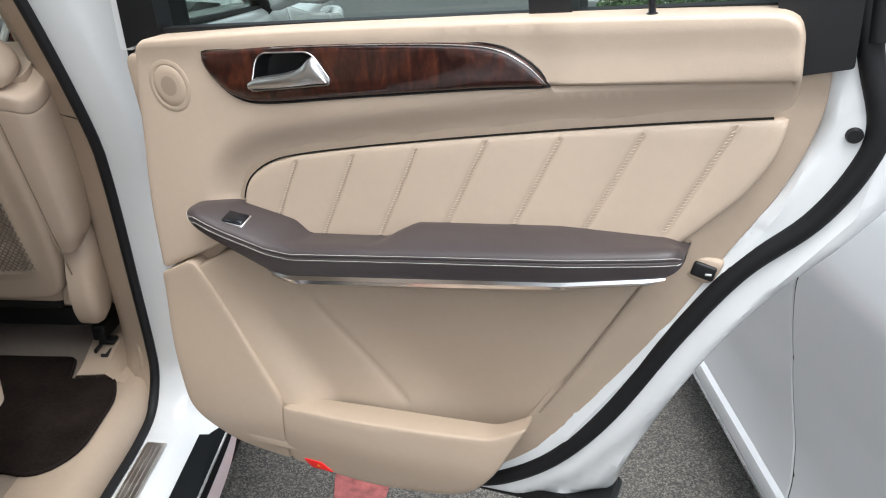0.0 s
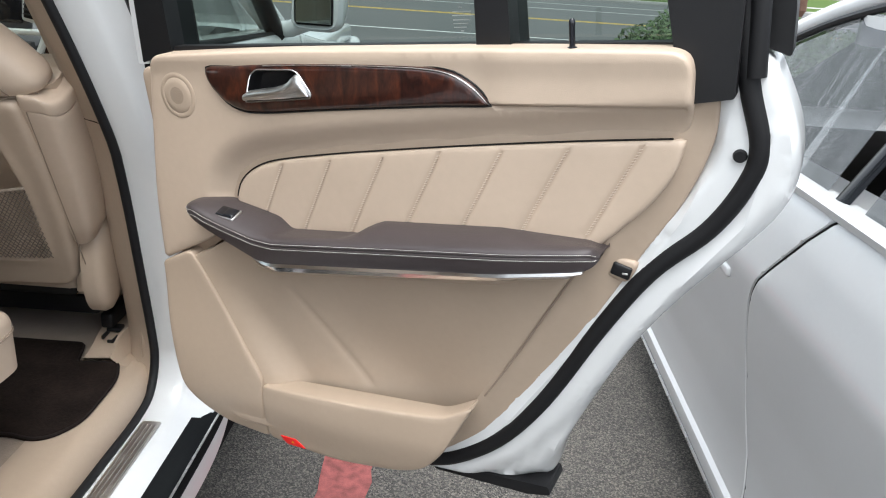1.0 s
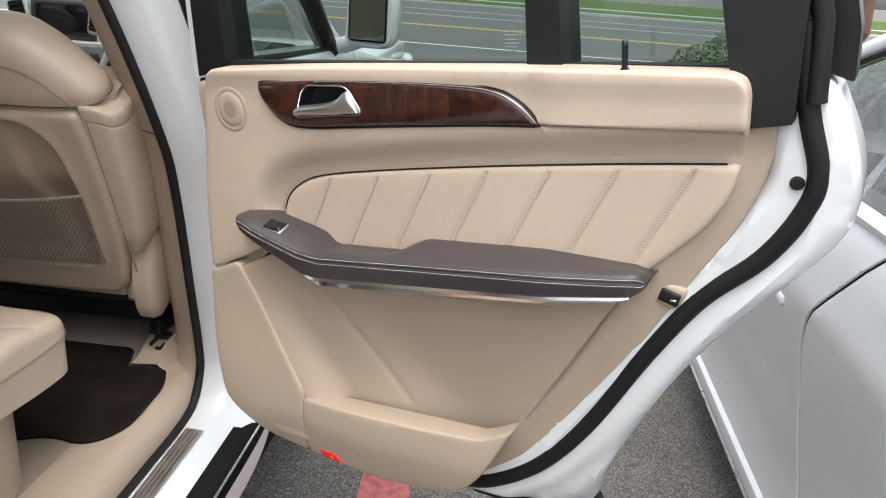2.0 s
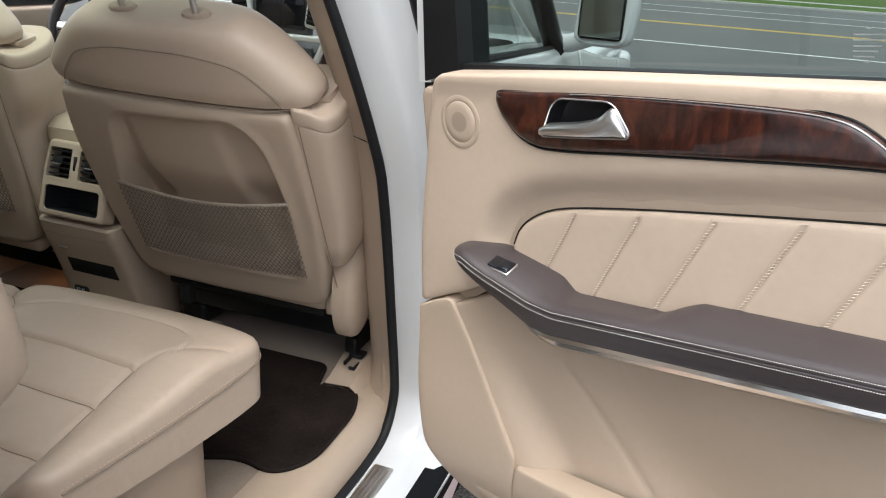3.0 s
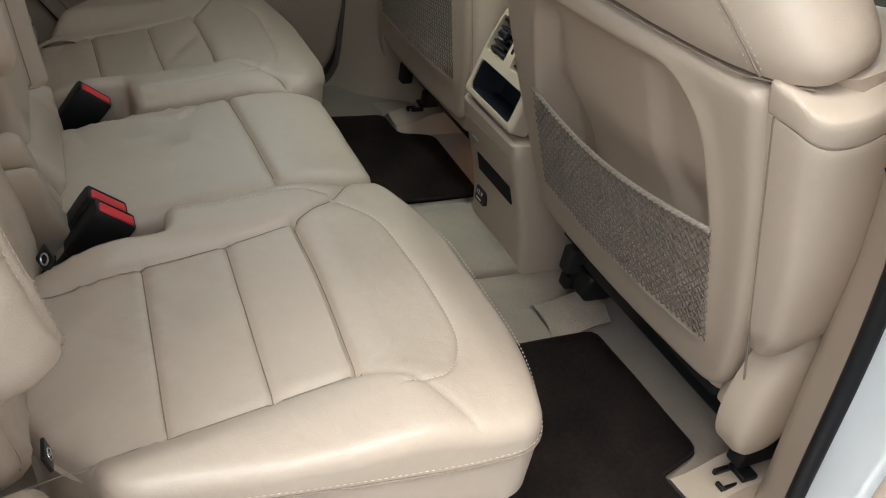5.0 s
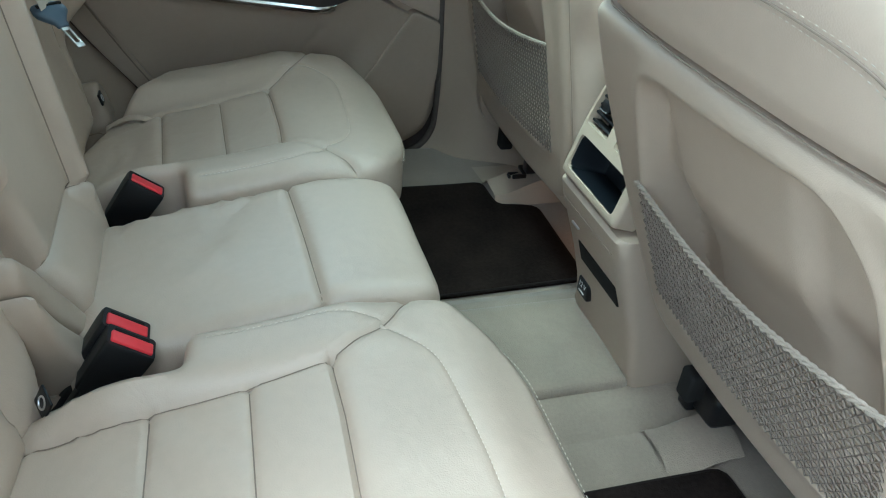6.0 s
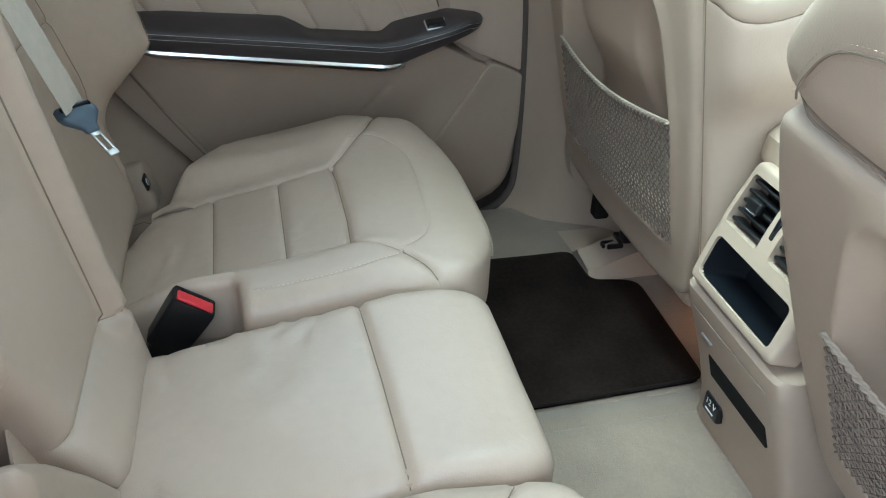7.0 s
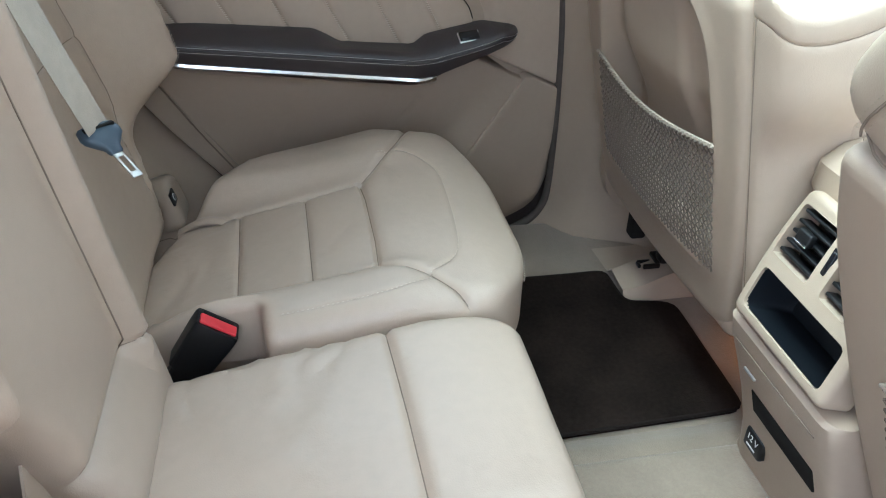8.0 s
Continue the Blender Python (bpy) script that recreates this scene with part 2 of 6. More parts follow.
        bmesh.ops.delete(bm, geom=loose, context="VERTS")
        bmesh.ops.recalc_face_normals(bm, faces=bm.faces)
        tops = [f for f in bm.faces if abs(f.normal.z) > 0.7]
        if sum(f.normal.z for f in tops) < 0:
            bmesh.ops.reverse_faces(bm, faces=bm.faces)
        return bm

    def threads(self, r=0.0010, lift=0.0006):
        """Thin cord at the bottom of every seam."""
        bm = bmesh.new()
        for s, width, depth in self.seams:
            e = [q for q in even(s, 0.008, False)]
            e = [q for q, d in zip(e, far_from([tuple(q)[:2] for q in e], self.line)) if d > self.rim * 0.25]
            if len(e) > 2 and depth > 0.0035:
                tube(bm, self.on(e, lift), r, 5)
        return bm

    def on(self, line, lift=0.0):
        """A 2D line laid on the sheet."""
        return [Vector((q[0], q[1], z + lift)) for q, z in zip(line, self.w(line))]


def tube(bm, line, r, n=8, closed=False, flat=1.0, up=(0, 0, 1)):
    """Sweep a circle, or an ellipse flattened by flat, along a 3D line. r: a number or one for each point."""
    p = [Vector(q) for q in line]
    rings = []
    for i, c in enumerate(p):
        a, b = (p[i - 1], p[(i + 1) % len(p)]) if closed else (p[max(i - 1, 0)], p[min(i + 1, len(p) - 1)])
        d = (b - a).normalized()
        s = d.cross(Vector(up))
        s = s.normalized() if s.length > 1e-4 else d.orthogonal().normalized()
        t = s.cross(d)
        ri = r[i] if isinstance(r, (list, tuple)) else r
        rings.append([bm.verts.new(c + ri * (math.cos(2 * math.pi * j / n) * s + flat * math.sin(2 * math.pi * j / n) * t)) for j in range(n)])
    k = len(rings)
    for i in range(k if closed else k - 1):
        A, B = rings[i], rings[(i + 1) % k]
        for j in range(n):
            bm.faces.new((A[j], A[(j + 1) % n], B[(j + 1) % n], B[j]))
    if not closed:
        bm.faces.new(rings[0]), bm.faces.new(rings[-1][::-1])
    return bm


def loft(bm, rings, closed=True, caps=True):
    """Skin a run of rings of points, all of one length."""
    vs = [[bm.verts.new(q) for q in ring] for ring in rings]
    n = len(vs[0])
    for A, B in zip(vs, vs[1:]):
        for j in range(n if closed else n - 1):
            bm.faces.new((A[j], A[(j + 1) % n], B[(j + 1) % n], B[j]))
    if caps and closed:
        bm.faces.new(vs[0][::-1]), bm.faces.new(vs[-1])
    bmesh.ops.recalc_face_normals(bm, faces=bm.faces)
    return bm


def block(bm, c, size, bevel=0.004, m=None, seg=3):
    """A rounded block round c."""
    q = bmesh.ops.create_cube(bm, size=1, matrix=(m or Matrix()) @ Matrix.Translation(c) @ Matrix.Diagonal((*size, 1)))
    if bevel:
        es = list({e for v in q["verts"] for e in v.link_edges})
        bmesh.ops.bevel(bm, geom=es, offset=bevel, segments=seg, affect="EDGES", profile=0.5)
    return bm


def plate(outline, z0, z1, bevel=0.002):
    """A flat plate with a small bevel."""
    bm = bmesh.new()
    f = bm.faces.new([bm.verts.new((q[0], q[1], z0)) for q in outline])
    ret = bmesh.ops.extrude_face_region(bm, geom=[f])
    tops = [v for v in ret["geom"] if isinstance(v, bmesh.types.BMVert)]
    for v in tops:
        v.co.z = z1
    bmesh.ops.recalc_face_normals(bm, faces=bm.faces)
    if bevel:
        es = [e for e in bm.edges if all(v.co.z == z1 for v in e.verts)]
        bmesh.ops.bevel(bm, geom=es, offset=bevel, segments=2, affect="EDGES", profile=0.5)
    return bm


def stitches(line, length=0.0045, gap=0.0022, r=0.0007):
    """A row of threads along a 3D line."""
    bm = bmesh.new()
    e = even(line, (length + gap) / 2, False)
    for a, b in zip(e[::2], e[1::2]):
        d = (b - a).normalized()
        s = d.orthogonal().normalized()
        t = d.cross(s)
        c, k = (a + b) / 2, length / 2
        ends = [bm.verts.new(c - d * k), bm.verts.new(c + d * k)]
        ring = [bm.verts.new(c + r * (math.cos(j * math.pi / 2) * s + math.sin(j * math.pi / 2) * t)) for j in range(4)]
        for j in range(4):
            bm.faces.new((ends[0], ring[(j + 1) % 4], ring[j]))
            bm.faces.new((ends[1], ring[j], ring[(j + 1) % 4]))
    return bm


def smooth_step(a, b, x):
    t = min(max((x - a) / (b - a), 0), 1)
    return t * t * (3 - 2 * t)


def at_along(x, table):
    """Linear interpolation in a short table of pairs."""
    xs, ys = zip(*table)
    return float(np.interp(x, xs, ys))


# ---- the two rear doors, in door metres: u from the hinge to the latch, v up from the belt line, w into the cabin ----
SEAM_LINE = [(0.075, -0.242), (0.085, -0.220), (0.103, -0.201), (0.137, -0.182), (0.187, -0.169), (0.311, -0.152), (0.507, -0.131), (0.674, -0.116), (0.826, -0.105)]
ARM_BACK = [(-0.004, -0.243), (0.010, -0.241), (0.062, -0.241), (0.122, -0.255), (0.165, -0.266), (0.188, -0.286), (0.324, -0.279), (0.350, -0.264), (0.372, -0.254), (0.571, -0.244), (0.704, -0.249), (0.732, -0.256)]
ARM_FRONT = [(-0.004, -0.248), (0.034, -0.246), (0.086, -0.263), (0.160, -0.283), (0.200, -0.287), (0.394, -0.272), (0.613, -0.256), (0.722, -0.247), (0.732, -0.252)]
ARM_LOW = [(-0.004, -0.258), (0.025, -0.266), (0.142, -0.315), (0.160, -0.322), (0.183, -0.325), (0.583, -0.291), (0.698, -0.276), (0.740, -0.270)]
ARM_OUT = [(-0.004, 0.050), (0.025, 0.055), (0.06, 0.060), (0.20, 0.064), (0.60, 0.062), (0.69, 0.056), (0.74, 0.050)]


def upper_height(u, v):
    bowl = smooth_step(0.058, 0.008, float(far_from([(u, v)], SEAM_LINE, False)[0])) * smooth_step(-0.30, -0.25, v)
    shelf = smooth_step(-0.030, 0.006, v) * 0.006
    lip = 0.007 * smooth_step(-0.066, -0.060, v) * smooth_step(0.55, 0.60, u)
    return 0.004 - 0.026 * bowl + shelf + lip


RECESS = [(-0.10, -0.385), (-0.005, -0.345), (0.1, -0.295), (0.70, -0.265), (0.716, -0.266), (0.671, -0.322), (0.583, -0.462), (0.526, -0.545), (0.45, -0.66), (0.35, -0.70), (0.0, -0.70), (-0.10, -0.60)]
RECESS_HOLE = [(0.06, -0.30), (0.69, -0.275), (0.664, -0.322), (0.576, -0.462), (0.519, -0.545), (0.445, -0.655), (0.35, -0.695), (0.0, -0.69), (-0.09, -0.60), (-0.09, -0.40)]

CUP = rounded([(0.154, -0.069, 0.006), (0.172, -0.027, 0.010), (0.184, -0.018, 0.012), (0.262, -0.018, 0.014), (0.284, -0.052, 0.008), (0.282, -0.060, 0.004)], n=4)


def build_door(m, name, label, opened):
    door = thing(name, m @ Vector((0.35, -0.73, -0.05)), label, "car door")
    # upper trim, one moulding that runs down the hinge side
    top = Skin(rounded([(-0.046, 0.004, 0.03), (0.20, 0.011, 0.1), (0.60, 0.012, 0.1), (0.834, 0.008, 0.03), (0.834, -0.06, 0.01), (0.828, -0.105, 0.02)]
                       + [(*p, 0.004) for p in SEAM_LINE[-2:0:-1]] + [(0.075, -0.25, 0.01), (0.05, -0.30, 0.01), (-0.005, -0.328, 0.01), (-0.119, -0.376, 0.01), (-0.105, -0.25, 0.05), (-0.062, -0.06, 0.05)], n=4),
               upper_height, rim=0.007, drop=0.008, step=0.013, holes=[CUP],
               seams=[([(0.578, -0.0665), (0.70, -0.0645), (0.826, -0.0635)], 0.0026, 0.0035), ([(0.572, -0.0605), (0.70, -0.0590), (0.828, -0.0580)], 0.002, 0.0)])
    part("upper_trim", top.mesh(-0.03), LEATHER, door, "beige leather upper door trim", m)
    # quilted insert
    pipes = [[(0.184 + 0.098 * k, SEAM_Y), (0.184 + 0.098 * k - 0.072, SEAM_Y - 0.125)] for k in range(7)
             for SEAM_Y in [at_along(0.184 + 0.098 * k, SEAM_LINE) - 0.010]]
    ins = Skin(rounded([(*p, 0.006) for p in SEAM_LINE] + [(0.817, -0.147, 0.03), (0.787, -0.194, 0.03), (0.716, -0.262, 0.01), (0.68, -0.285), (0.10, -0.300), (0.07, -0.27)], n=3),
               lambda u, v: -0.012, rim=0.010, drop=0.006, seams=[(p, 0.0034, 0.0036) for p in pipes], step=0.014)
    insert = part("quilted_insert", ins.mesh(-0.03), LEATHER, door, "beige leather insert with slanting stitched pleats", m)
    part("pleat_seam", ins.threads(0.0007), PLASTIC, insert, "sunken seam line", m)
    for p in pipes:
        zig = even(p, 0.0023, False)
        line = [(q[0] + (0.0030 if i % 2 else -0.0030), q[1] + (0.0016 if i % 2 else -0.0016)) for i, q in enumerate(zig)]
        bm = bmesh.new()
        on = ins.on(line, 0.0026)
        for a, b in zip(on[::2], on[1::2]):
            tube(bm, [a, b], 0.00048, 4)
        part("stitching", bm, THREAD, insert, "cream thread", m)
    bm = tube(bmesh.new(), [Vector((p[0], p[1] + 0.0010, -0.0165)) for p in even(curve(SEAM_LINE, 5), 0.012, False) if p[0] < 0.818], 0.0013, 6)
    part("joint", bm, CARD, door, "dark joint above the insert", m)
    bm = tube(bmesh.new(), [Vector((u, -0.0635, upper_height(u, -0.07) + 0.0006)) for u in np.linspace(0.575, 0.825, 12)], 0.0012, 5)
    part("joint", bm, SEAM, door, "fine joint line", m)
    # back of the storage recess, then the raised mouldings round it
    recess = Skin(rounded(RECESS, 0.01),
                  lambda u, v: -0.012 - 0.034 * smooth_step(-0.34, -0.58, v) * smooth_step(0.60, 0.42, u + (v + 0.56) * -0.4) * smooth_step(0.0, 0.085, u + 0.042 + 0.558 * (v + 0.352))
                  + (0.0150 + (0.016 if opened else 0.0) * smooth_step(-0.38, -0.62, v)) * smooth_step(0.19, -0.02, u - 0.120 + 0.75 * (v + 0.43)), rim=0.006, drop=0.004, step=0.016, seams=[([(0.165, -0.405), (0.185, -0.433), (0.294, -0.578)], 0.006, 0.0035)])
    part("recess", recess.mesh(-0.05), PLASTIC, door, "smooth beige lower door panel", m)
    left = Skin(rounded([(-0.119, -0.379, 0.004), (-0.056, -0.352, 0.004), (-0.042, -0.352, 0.010), (0.088, -0.585, 0.02), (0.086, -0.610, 0.01), (0.062, -0.731, 0.004), (-0.04, -0.716, 0.03), (-0.092, -0.680, 0.03), (-0.122, -0.640, 0.03), (-0.131, -0.503, 0.05)], n=5),
                lambda u, v: 0.008 + (0.018 if opened else 0.0) * smooth_step(-0.38, -0.62, v) - 0.022 * smooth_step(-0.63, -0.77, v), rim=0.0035, drop=0.0035, step=0.013)
    part("front_moulding", left.mesh(-0.04), PLASTIC, door, "raised beige plastic moulding at the hinge side", m)
    pocket = Skin(rounded([(0.0895, -0.598, 0.003), (0.28, -0.588, 0.1), (0.462, -0.579, 0.02), (0.487, -0.567, 0.02), (0.523, -0.547, 0.01), (0.461, -0.653, 0.03), (0.418, -0.701, 0.03), (0.371, -0.720, 0.03), (0.222, -0.738, 0.05), (0.0645, -0.731, 0.002)], n=5),
                  lambda u, v: (0.026 if opened else 0.012) + 0.010 * math.sin(math.pi * min(max((u - 0.06) / 0.44, 0), 1)) - 0.022 * smooth_step(-0.63, -0.77, v), rim=0.0045, drop=0.0045, step=0.013)
    part("door_pocket", pocket.mesh(-0.008), PLASTIC, door, "beige plastic door pocket with a rolled lip", m)
    face_w = pocket.w([(0.128, -0.722)])[0]
    bm = Skin(rounded([(0.099, -0.7135), (0.139, -0.711), (0.158, -0.731), (0.111, -0.7335)], 0.002), lambda u, v: pocket.height(u, v) + 0.0015, rim=0.001, drop=0.001, step=0.008).mesh(face_w - 0.02)
    refl = part("reflector", bm, REFLECT, door, "bright red reflector", m)
    bm = bmesh.new()
    bmesh.ops.create_circle(bm, cap_ends=True, segments=3, radius=0.0042, matrix=Matrix.Translation((0.130, -0.7215, face_w + 0.0024)))
    part("mark", bm, AMBER, refl, "small yellow mark", m)
    part("joint", tube(bmesh.new(), [Vector((q[0], q[1], -0.0125)) for q in even(curve([(0.712, -0.272), (0.671, -0.324), (0.583, -0.464), (0.528, -0.545)], 4), 0.012, False)], 0.0016, 6), SEAM, door, "dark joint beside the lower panel", m)
    # wood trim with its bright upper rim
    wl = curve([(0.072, -0.016), (0.20, -0.009), (0.34, -0.008), (0.46, -0.011), (0.515, -0.018), (0.548, -0.035), (0.566, -0.052), (0.574, -0.066)], 6)
    wood_outline = [Vector(p) for p in rounded([(0.072, -0.0135, 0.014)] + [(*p, 0.002) for p in wl[3:]] + [(0.50, -0.0675, 0.1), (0.30, -0.079, 0.1), (0.19, -0.087, 0.03), (0.142, -0.087, 0.03), (0.112, -0.076, 0.02), (0.080, -0.042, 0.01)], n=3)]
    wood = Skin(wood_outline, lambda u, v: 0.010 + 0.004 * math.cos((v + 0.045) * 30), rim=0.010, drop=0.012, step=0.011, holes=[CUP])
    trim = part("wood_trim", wood.mesh(-0.02), WOOD, door, "glossy red-brown burl wood trim", m)
    bm = bmesh.new()
    tube(bm, [Vector((p[0] - 0.001, p[1] - 0.0035, wood.w([(p[0], p[1] - 0.006)])[0] - 0.0002)) for p in wl[6:-3]], 0.0007, 6)
    part("bright_rim", bm, CHROME, trim, "polished rim", m)
    bm = bmesh.new()
    tube(bm, [Vector((p[0], p[1], 0.0055)) for p in even(wood_outline, 0.012)], 0.0016, 6, closed=True)
    part("gasket", bm, BLACK, trim, "thin black edge", m)
    # inside handle in its black cup
    hz0 = 0.0145
    cup = CUP
    mid_c = sum(cup, Vector((0, 0))) / len(cup)
    bm = bmesh.new()
    rings = [[(*(mid_c + (q - mid_c) * f), d) for q in cup] for f, d in ((1.0, 0.0135), (0.985, 0.010), (0.95, 0.0), (0.86, -0.009), (0.6, -0.0122))]
    vs = [[bm.verts.new(q) for q in r] for r in rings]
    for A, B in zip(vs, vs[1:]):
        for j in range(len(cup)):
            bm.faces.new((A[j], A[(j + 1) % len(cup)], B[(j + 1) % len(cup)], B[j]))
    bm.faces.new(vs[-1])
    bmesh.ops.recalc_face_normals(bm, faces=bm.faces)
    cupped = part("handle_cup", bm, BLACK, door, "black handle recess", m)
    bm = bmesh.new()
    tube(bm, [Vector((p[0], p[1], h + 0.0002)) for p, h in zip(cup, wood.w(cup))], 0.0011, 6, closed=True)
    part("cup_rim", bm, CHROME, cupped, "bright rim", m)
    bm = bmesh.new()
    rings = []
    for k in range(33):
        s = k / 32
        u = 0.157 + 0.126 * s
        lo = -0.066 + 0.008 * s
        hi = at_along(s, [(0, -0.0555), (0.09, -0.0497), (0.30, -0.0462), (0.49, -0.0437), (0.64, -0.0395), (0.73, -0.0345), (0.80, -0.0255), (0.835, -0.0238), (0.875, -0.0268), (0.94, -0.041), (1, -0.0545)])
        out = hz0 - 0.005 + 0.007 * math.sin(math.pi * (0.12 + 0.80 * s))
        c, h = (lo + hi) / 2, (hi - lo) / 2
        rings.append([(u, c + h * math.cos(a), out + 0.006 * math.sin(a) + (0.004 if math.sin(a) > 0.2 else 0)) for a in [2 * math.pi * j / 12 for j in range(12)]])
    loft(bm, rings)
    part("pull_handle", bm, CHROME, door, "satin silver pull handle", m)
    # tweeter
    bm = bmesh.new()
    rings = []
    for r, h in ((0.0, 0.0066), (0.014, 0.0066), (0.020, 0.0064), (0.028, 0.0061), (0.0292, 0.0052), (0.0300, 0.0048), (0.0308, 0.0052), (0.0320, 0.0056), (0.0372, 0.0050), (0.0384, 0.0044), (0.0388, 0.002)):
        rings.append([(0.003 + max(r, 1e-4) * 0.98 * math.cos(2 * math.pi * j / 40), -0.063 + max(r, 1e-4) * math.sin(2 * math.pi * j / 40), h) for j in range(40)])
    loft(bm, rings, caps=False)
    tweeter = part("tweeter", bm, PLASTIC, door, "round beige loudspeaker cover", m)
    bm = bmesh.new()
    bmesh.ops.create_circle(bm, cap_ends=True, segments=28, radius=0.0145, matrix=Matrix.Translation((0.003, -0.063, 0.00675)))
    part("grille", bm, SEAT_SHADE, tweeter, "darker perforated centre", m)
    bm = bmesh.new()
    for j in range(90):
        r, a = 0.0016 * math.sqrt(j * 1.0) * 0.95, j * 2.39996
        bmesh.ops.create_circle(bm, cap_ends=True, segments=5, radius=0.00070, matrix=Matrix.Translation((0.003 + r * math.cos(a), -0.063 + r * math.sin(a), 0.0069)))
    part("perforation", bm, SEAM, tweeter, "tiny holes", m)
    # armrest
    us = np.concatenate([0.034 - 0.038 * np.cos(np.linspace(0.1, 1.57, 14)), np.linspace(0.05, 0.69, 72), 0.700 + 0.0298 * np.sin(np.linspace(0.1, 1.57, 12))])
    rings, seam_line = [], []
    for u in us:
        vt, vf, vb, wo = (at_along(u, t) for t in (ARM_BACK, ARM_FRONT, ARM_LOW, ARM_OUT))
        tail = max(math.sqrt(max(1 - max((u - 0.700) / 0.030, 0) ** 2.6, 0.0)), 0.10)
        nose = math.sqrt(max(1 - max((0.034 - u) / 0.039, 0) ** 2, 0.0))
        vm = -0.258 if u > 0.3 else -0.2525
        tall = min(tail, 0.45 + 0.55 * nose)
        vt, vf, vb, wo = vm + (vt - vm) * tall, vm + (vf - vm) * tall, vm + (vb - vm) * tall, (0.012 + (wo - 0.012) * (0.35 + 0.65 * tail)) * (0.22 + 0.78 * nose)
        e = min(0.007, (vf - vb) * 0.4)
        ring = [(-0.02, vt - 0.004), (0.0, vt), (wo * 0.30, vt * 0.75 + vf * 0.25 + e * 0.4), (wo * 0.65, vt * 0.25 + vf * 0.75 + e), (wo * 0.84, vf + e * 1.0), (wo * 0.95, vf + e * 0.6),
                (wo * 1.0, vf + 0.0005), (wo * 1.003, vf - e * 0.35), (wo * 0.978, vf - e * 0.55), (wo * 1.0, vf - e * 0.8), (wo * 0.995, vf - e * 1.2), (wo * 0.95, vb * 0.8 + vf * 0.2), (wo * 0.90, vb), (wo * 0.7, vb + 0.001), (-0.02, vb + 0.004)]
        rings.append([(u, v, w) for w, v in ring])
        seam_line.append((u, vf + 0.0008, wo * 1.0 + 0.0008, vf - e * 1.15, wo * 0.998 + 0.0008))
    bm = loft(bmesh.new(), rings)
    arm = part("armrest", bm, DARK_LEATHER, door, "dark brown leather armrest with pull cup", m)
    keep = [s for s in seam_line if 0.001 < s[0] < 0.7285]
    part("stitching", stitches([Vector((s[0], s[1], s[2] - 0.0002)) for s in keep], 0.0026, 0.0002, 0.00046), WHITE_THREAD, arm, "white thread", m)
    part("stitching", stitches([Vector((s[0], s[3], s[4] - 0.0002)) for s in keep], 0.0026, 0.0002, 0.00046), WHITE_THREAD, arm, "white thread", m)
    rings = []
    for u in np.linspace(0.10, 0.712, 56):
        vb, wo = at_along(u, ARM_LOW), at_along(u, ARM_OUT) * (0.80 + 0.20 * smooth_step(0.10, 0.19, u))
        hgt = at_along(u, [(0.03, 0.0), (0.13, 0.0015), (0.17, 0.009), (0.2, 0.014), (0.45, 0.012), (0.69, 0.009), (0.712, 0.003)])
        rings.append([(u, vb + 0.002, 0.0), (u, vb + 0.001, wo * 0.93), (u, vb - hgt * 0.3, wo * 0.97), (u, vb - hgt, wo * 0.88), (u, vb - hgt - 0.001, wo * 0.80), (u, vb - hgt, 0.0)])
    part("chrome_strip", loft(bmesh.new(), rings), POLISHED, door, "bright aluminium strip", m)
    rings = []
    for u in np.linspace(0.15, 0.69, 40):
        vb, wo = at_along(u, ARM_LOW) - 0.013 + 0.006 * smooth_step(0.55, 0.69, u), at_along(u, ARM_OUT) * (1 - 0.75 * smooth_step(0.58, 0.69, u))
        rings.append([(u, vb, 0.0), (u, vb, wo * 0.80), (u, vb - 0.008, wo * 0.70), (u, vb - 0.012, wo * 0.5), (u, vb - 0.008, 0.0)])
    part("under_tray", loft(bmesh.new(), rings), PLASTIC, arm, "beige underside", m)
    sw = Matrix.Translation((0.094, -0.2545, 0.0345)) @ Euler((radians(-72), 0, radians(-9))).to_matrix().to_4x4()
    bm = block(bmesh.new(), (0, 0, 0), (0.040, 0.027, 0.006), 0.002, m=sw)
    frame_ = part("switch_frame", bm, CHROME, door, "bright switch frame", m)
    bm = block(bmesh.new(), (0, 0, 0.001), (0.036, 0.023, 0.008), 0.0015, m=sw)
    block(bm, (0.007, 0, 0.0042), (0.020, 0.020, 0.005), 0.002, m=sw)
    part("window_switch", bm, GLOSS, frame_, "black window switch", m)
    if not opened:
        back = Skin(rounded([(-0.115, 0.0, 0.02), (-0.140, -0.25, 0.05), (-0.148, -0.45, 0.05), (-0.150, -0.60, 0.05), (-0.130, -0.685, 0.04), (-0.07, -0.722, 0.04), (-0.03, -0.738, 0.04), (0.43, -0.715, 0.05), (0.67, -0.42, 0.1), (0.86, -0.10, 0.05), (0.84, 0.0, 0.02)], n=5), lambda u, v: -0.016, rim=0.006, drop=0.006, step=0.04, holes=[rounded(RECESS_HOLE, 0.01)])
        part("trim_carrier", back.mesh(-0.05), PLASTIC, door, "beige plastic border of the door trim", m)
        part("door_shell", plate(rounded([(-0.215, 0.0), (0.92, 0.0), (0.95, -0.13), (0.66, -0.60), (0.62, -0.74), (-0.16, -0.78), (-0.215, -0.70)], 0.03), -0.14, -0.052, 0.01), TAUPE, door, "dark inner door frame", m)
        return door
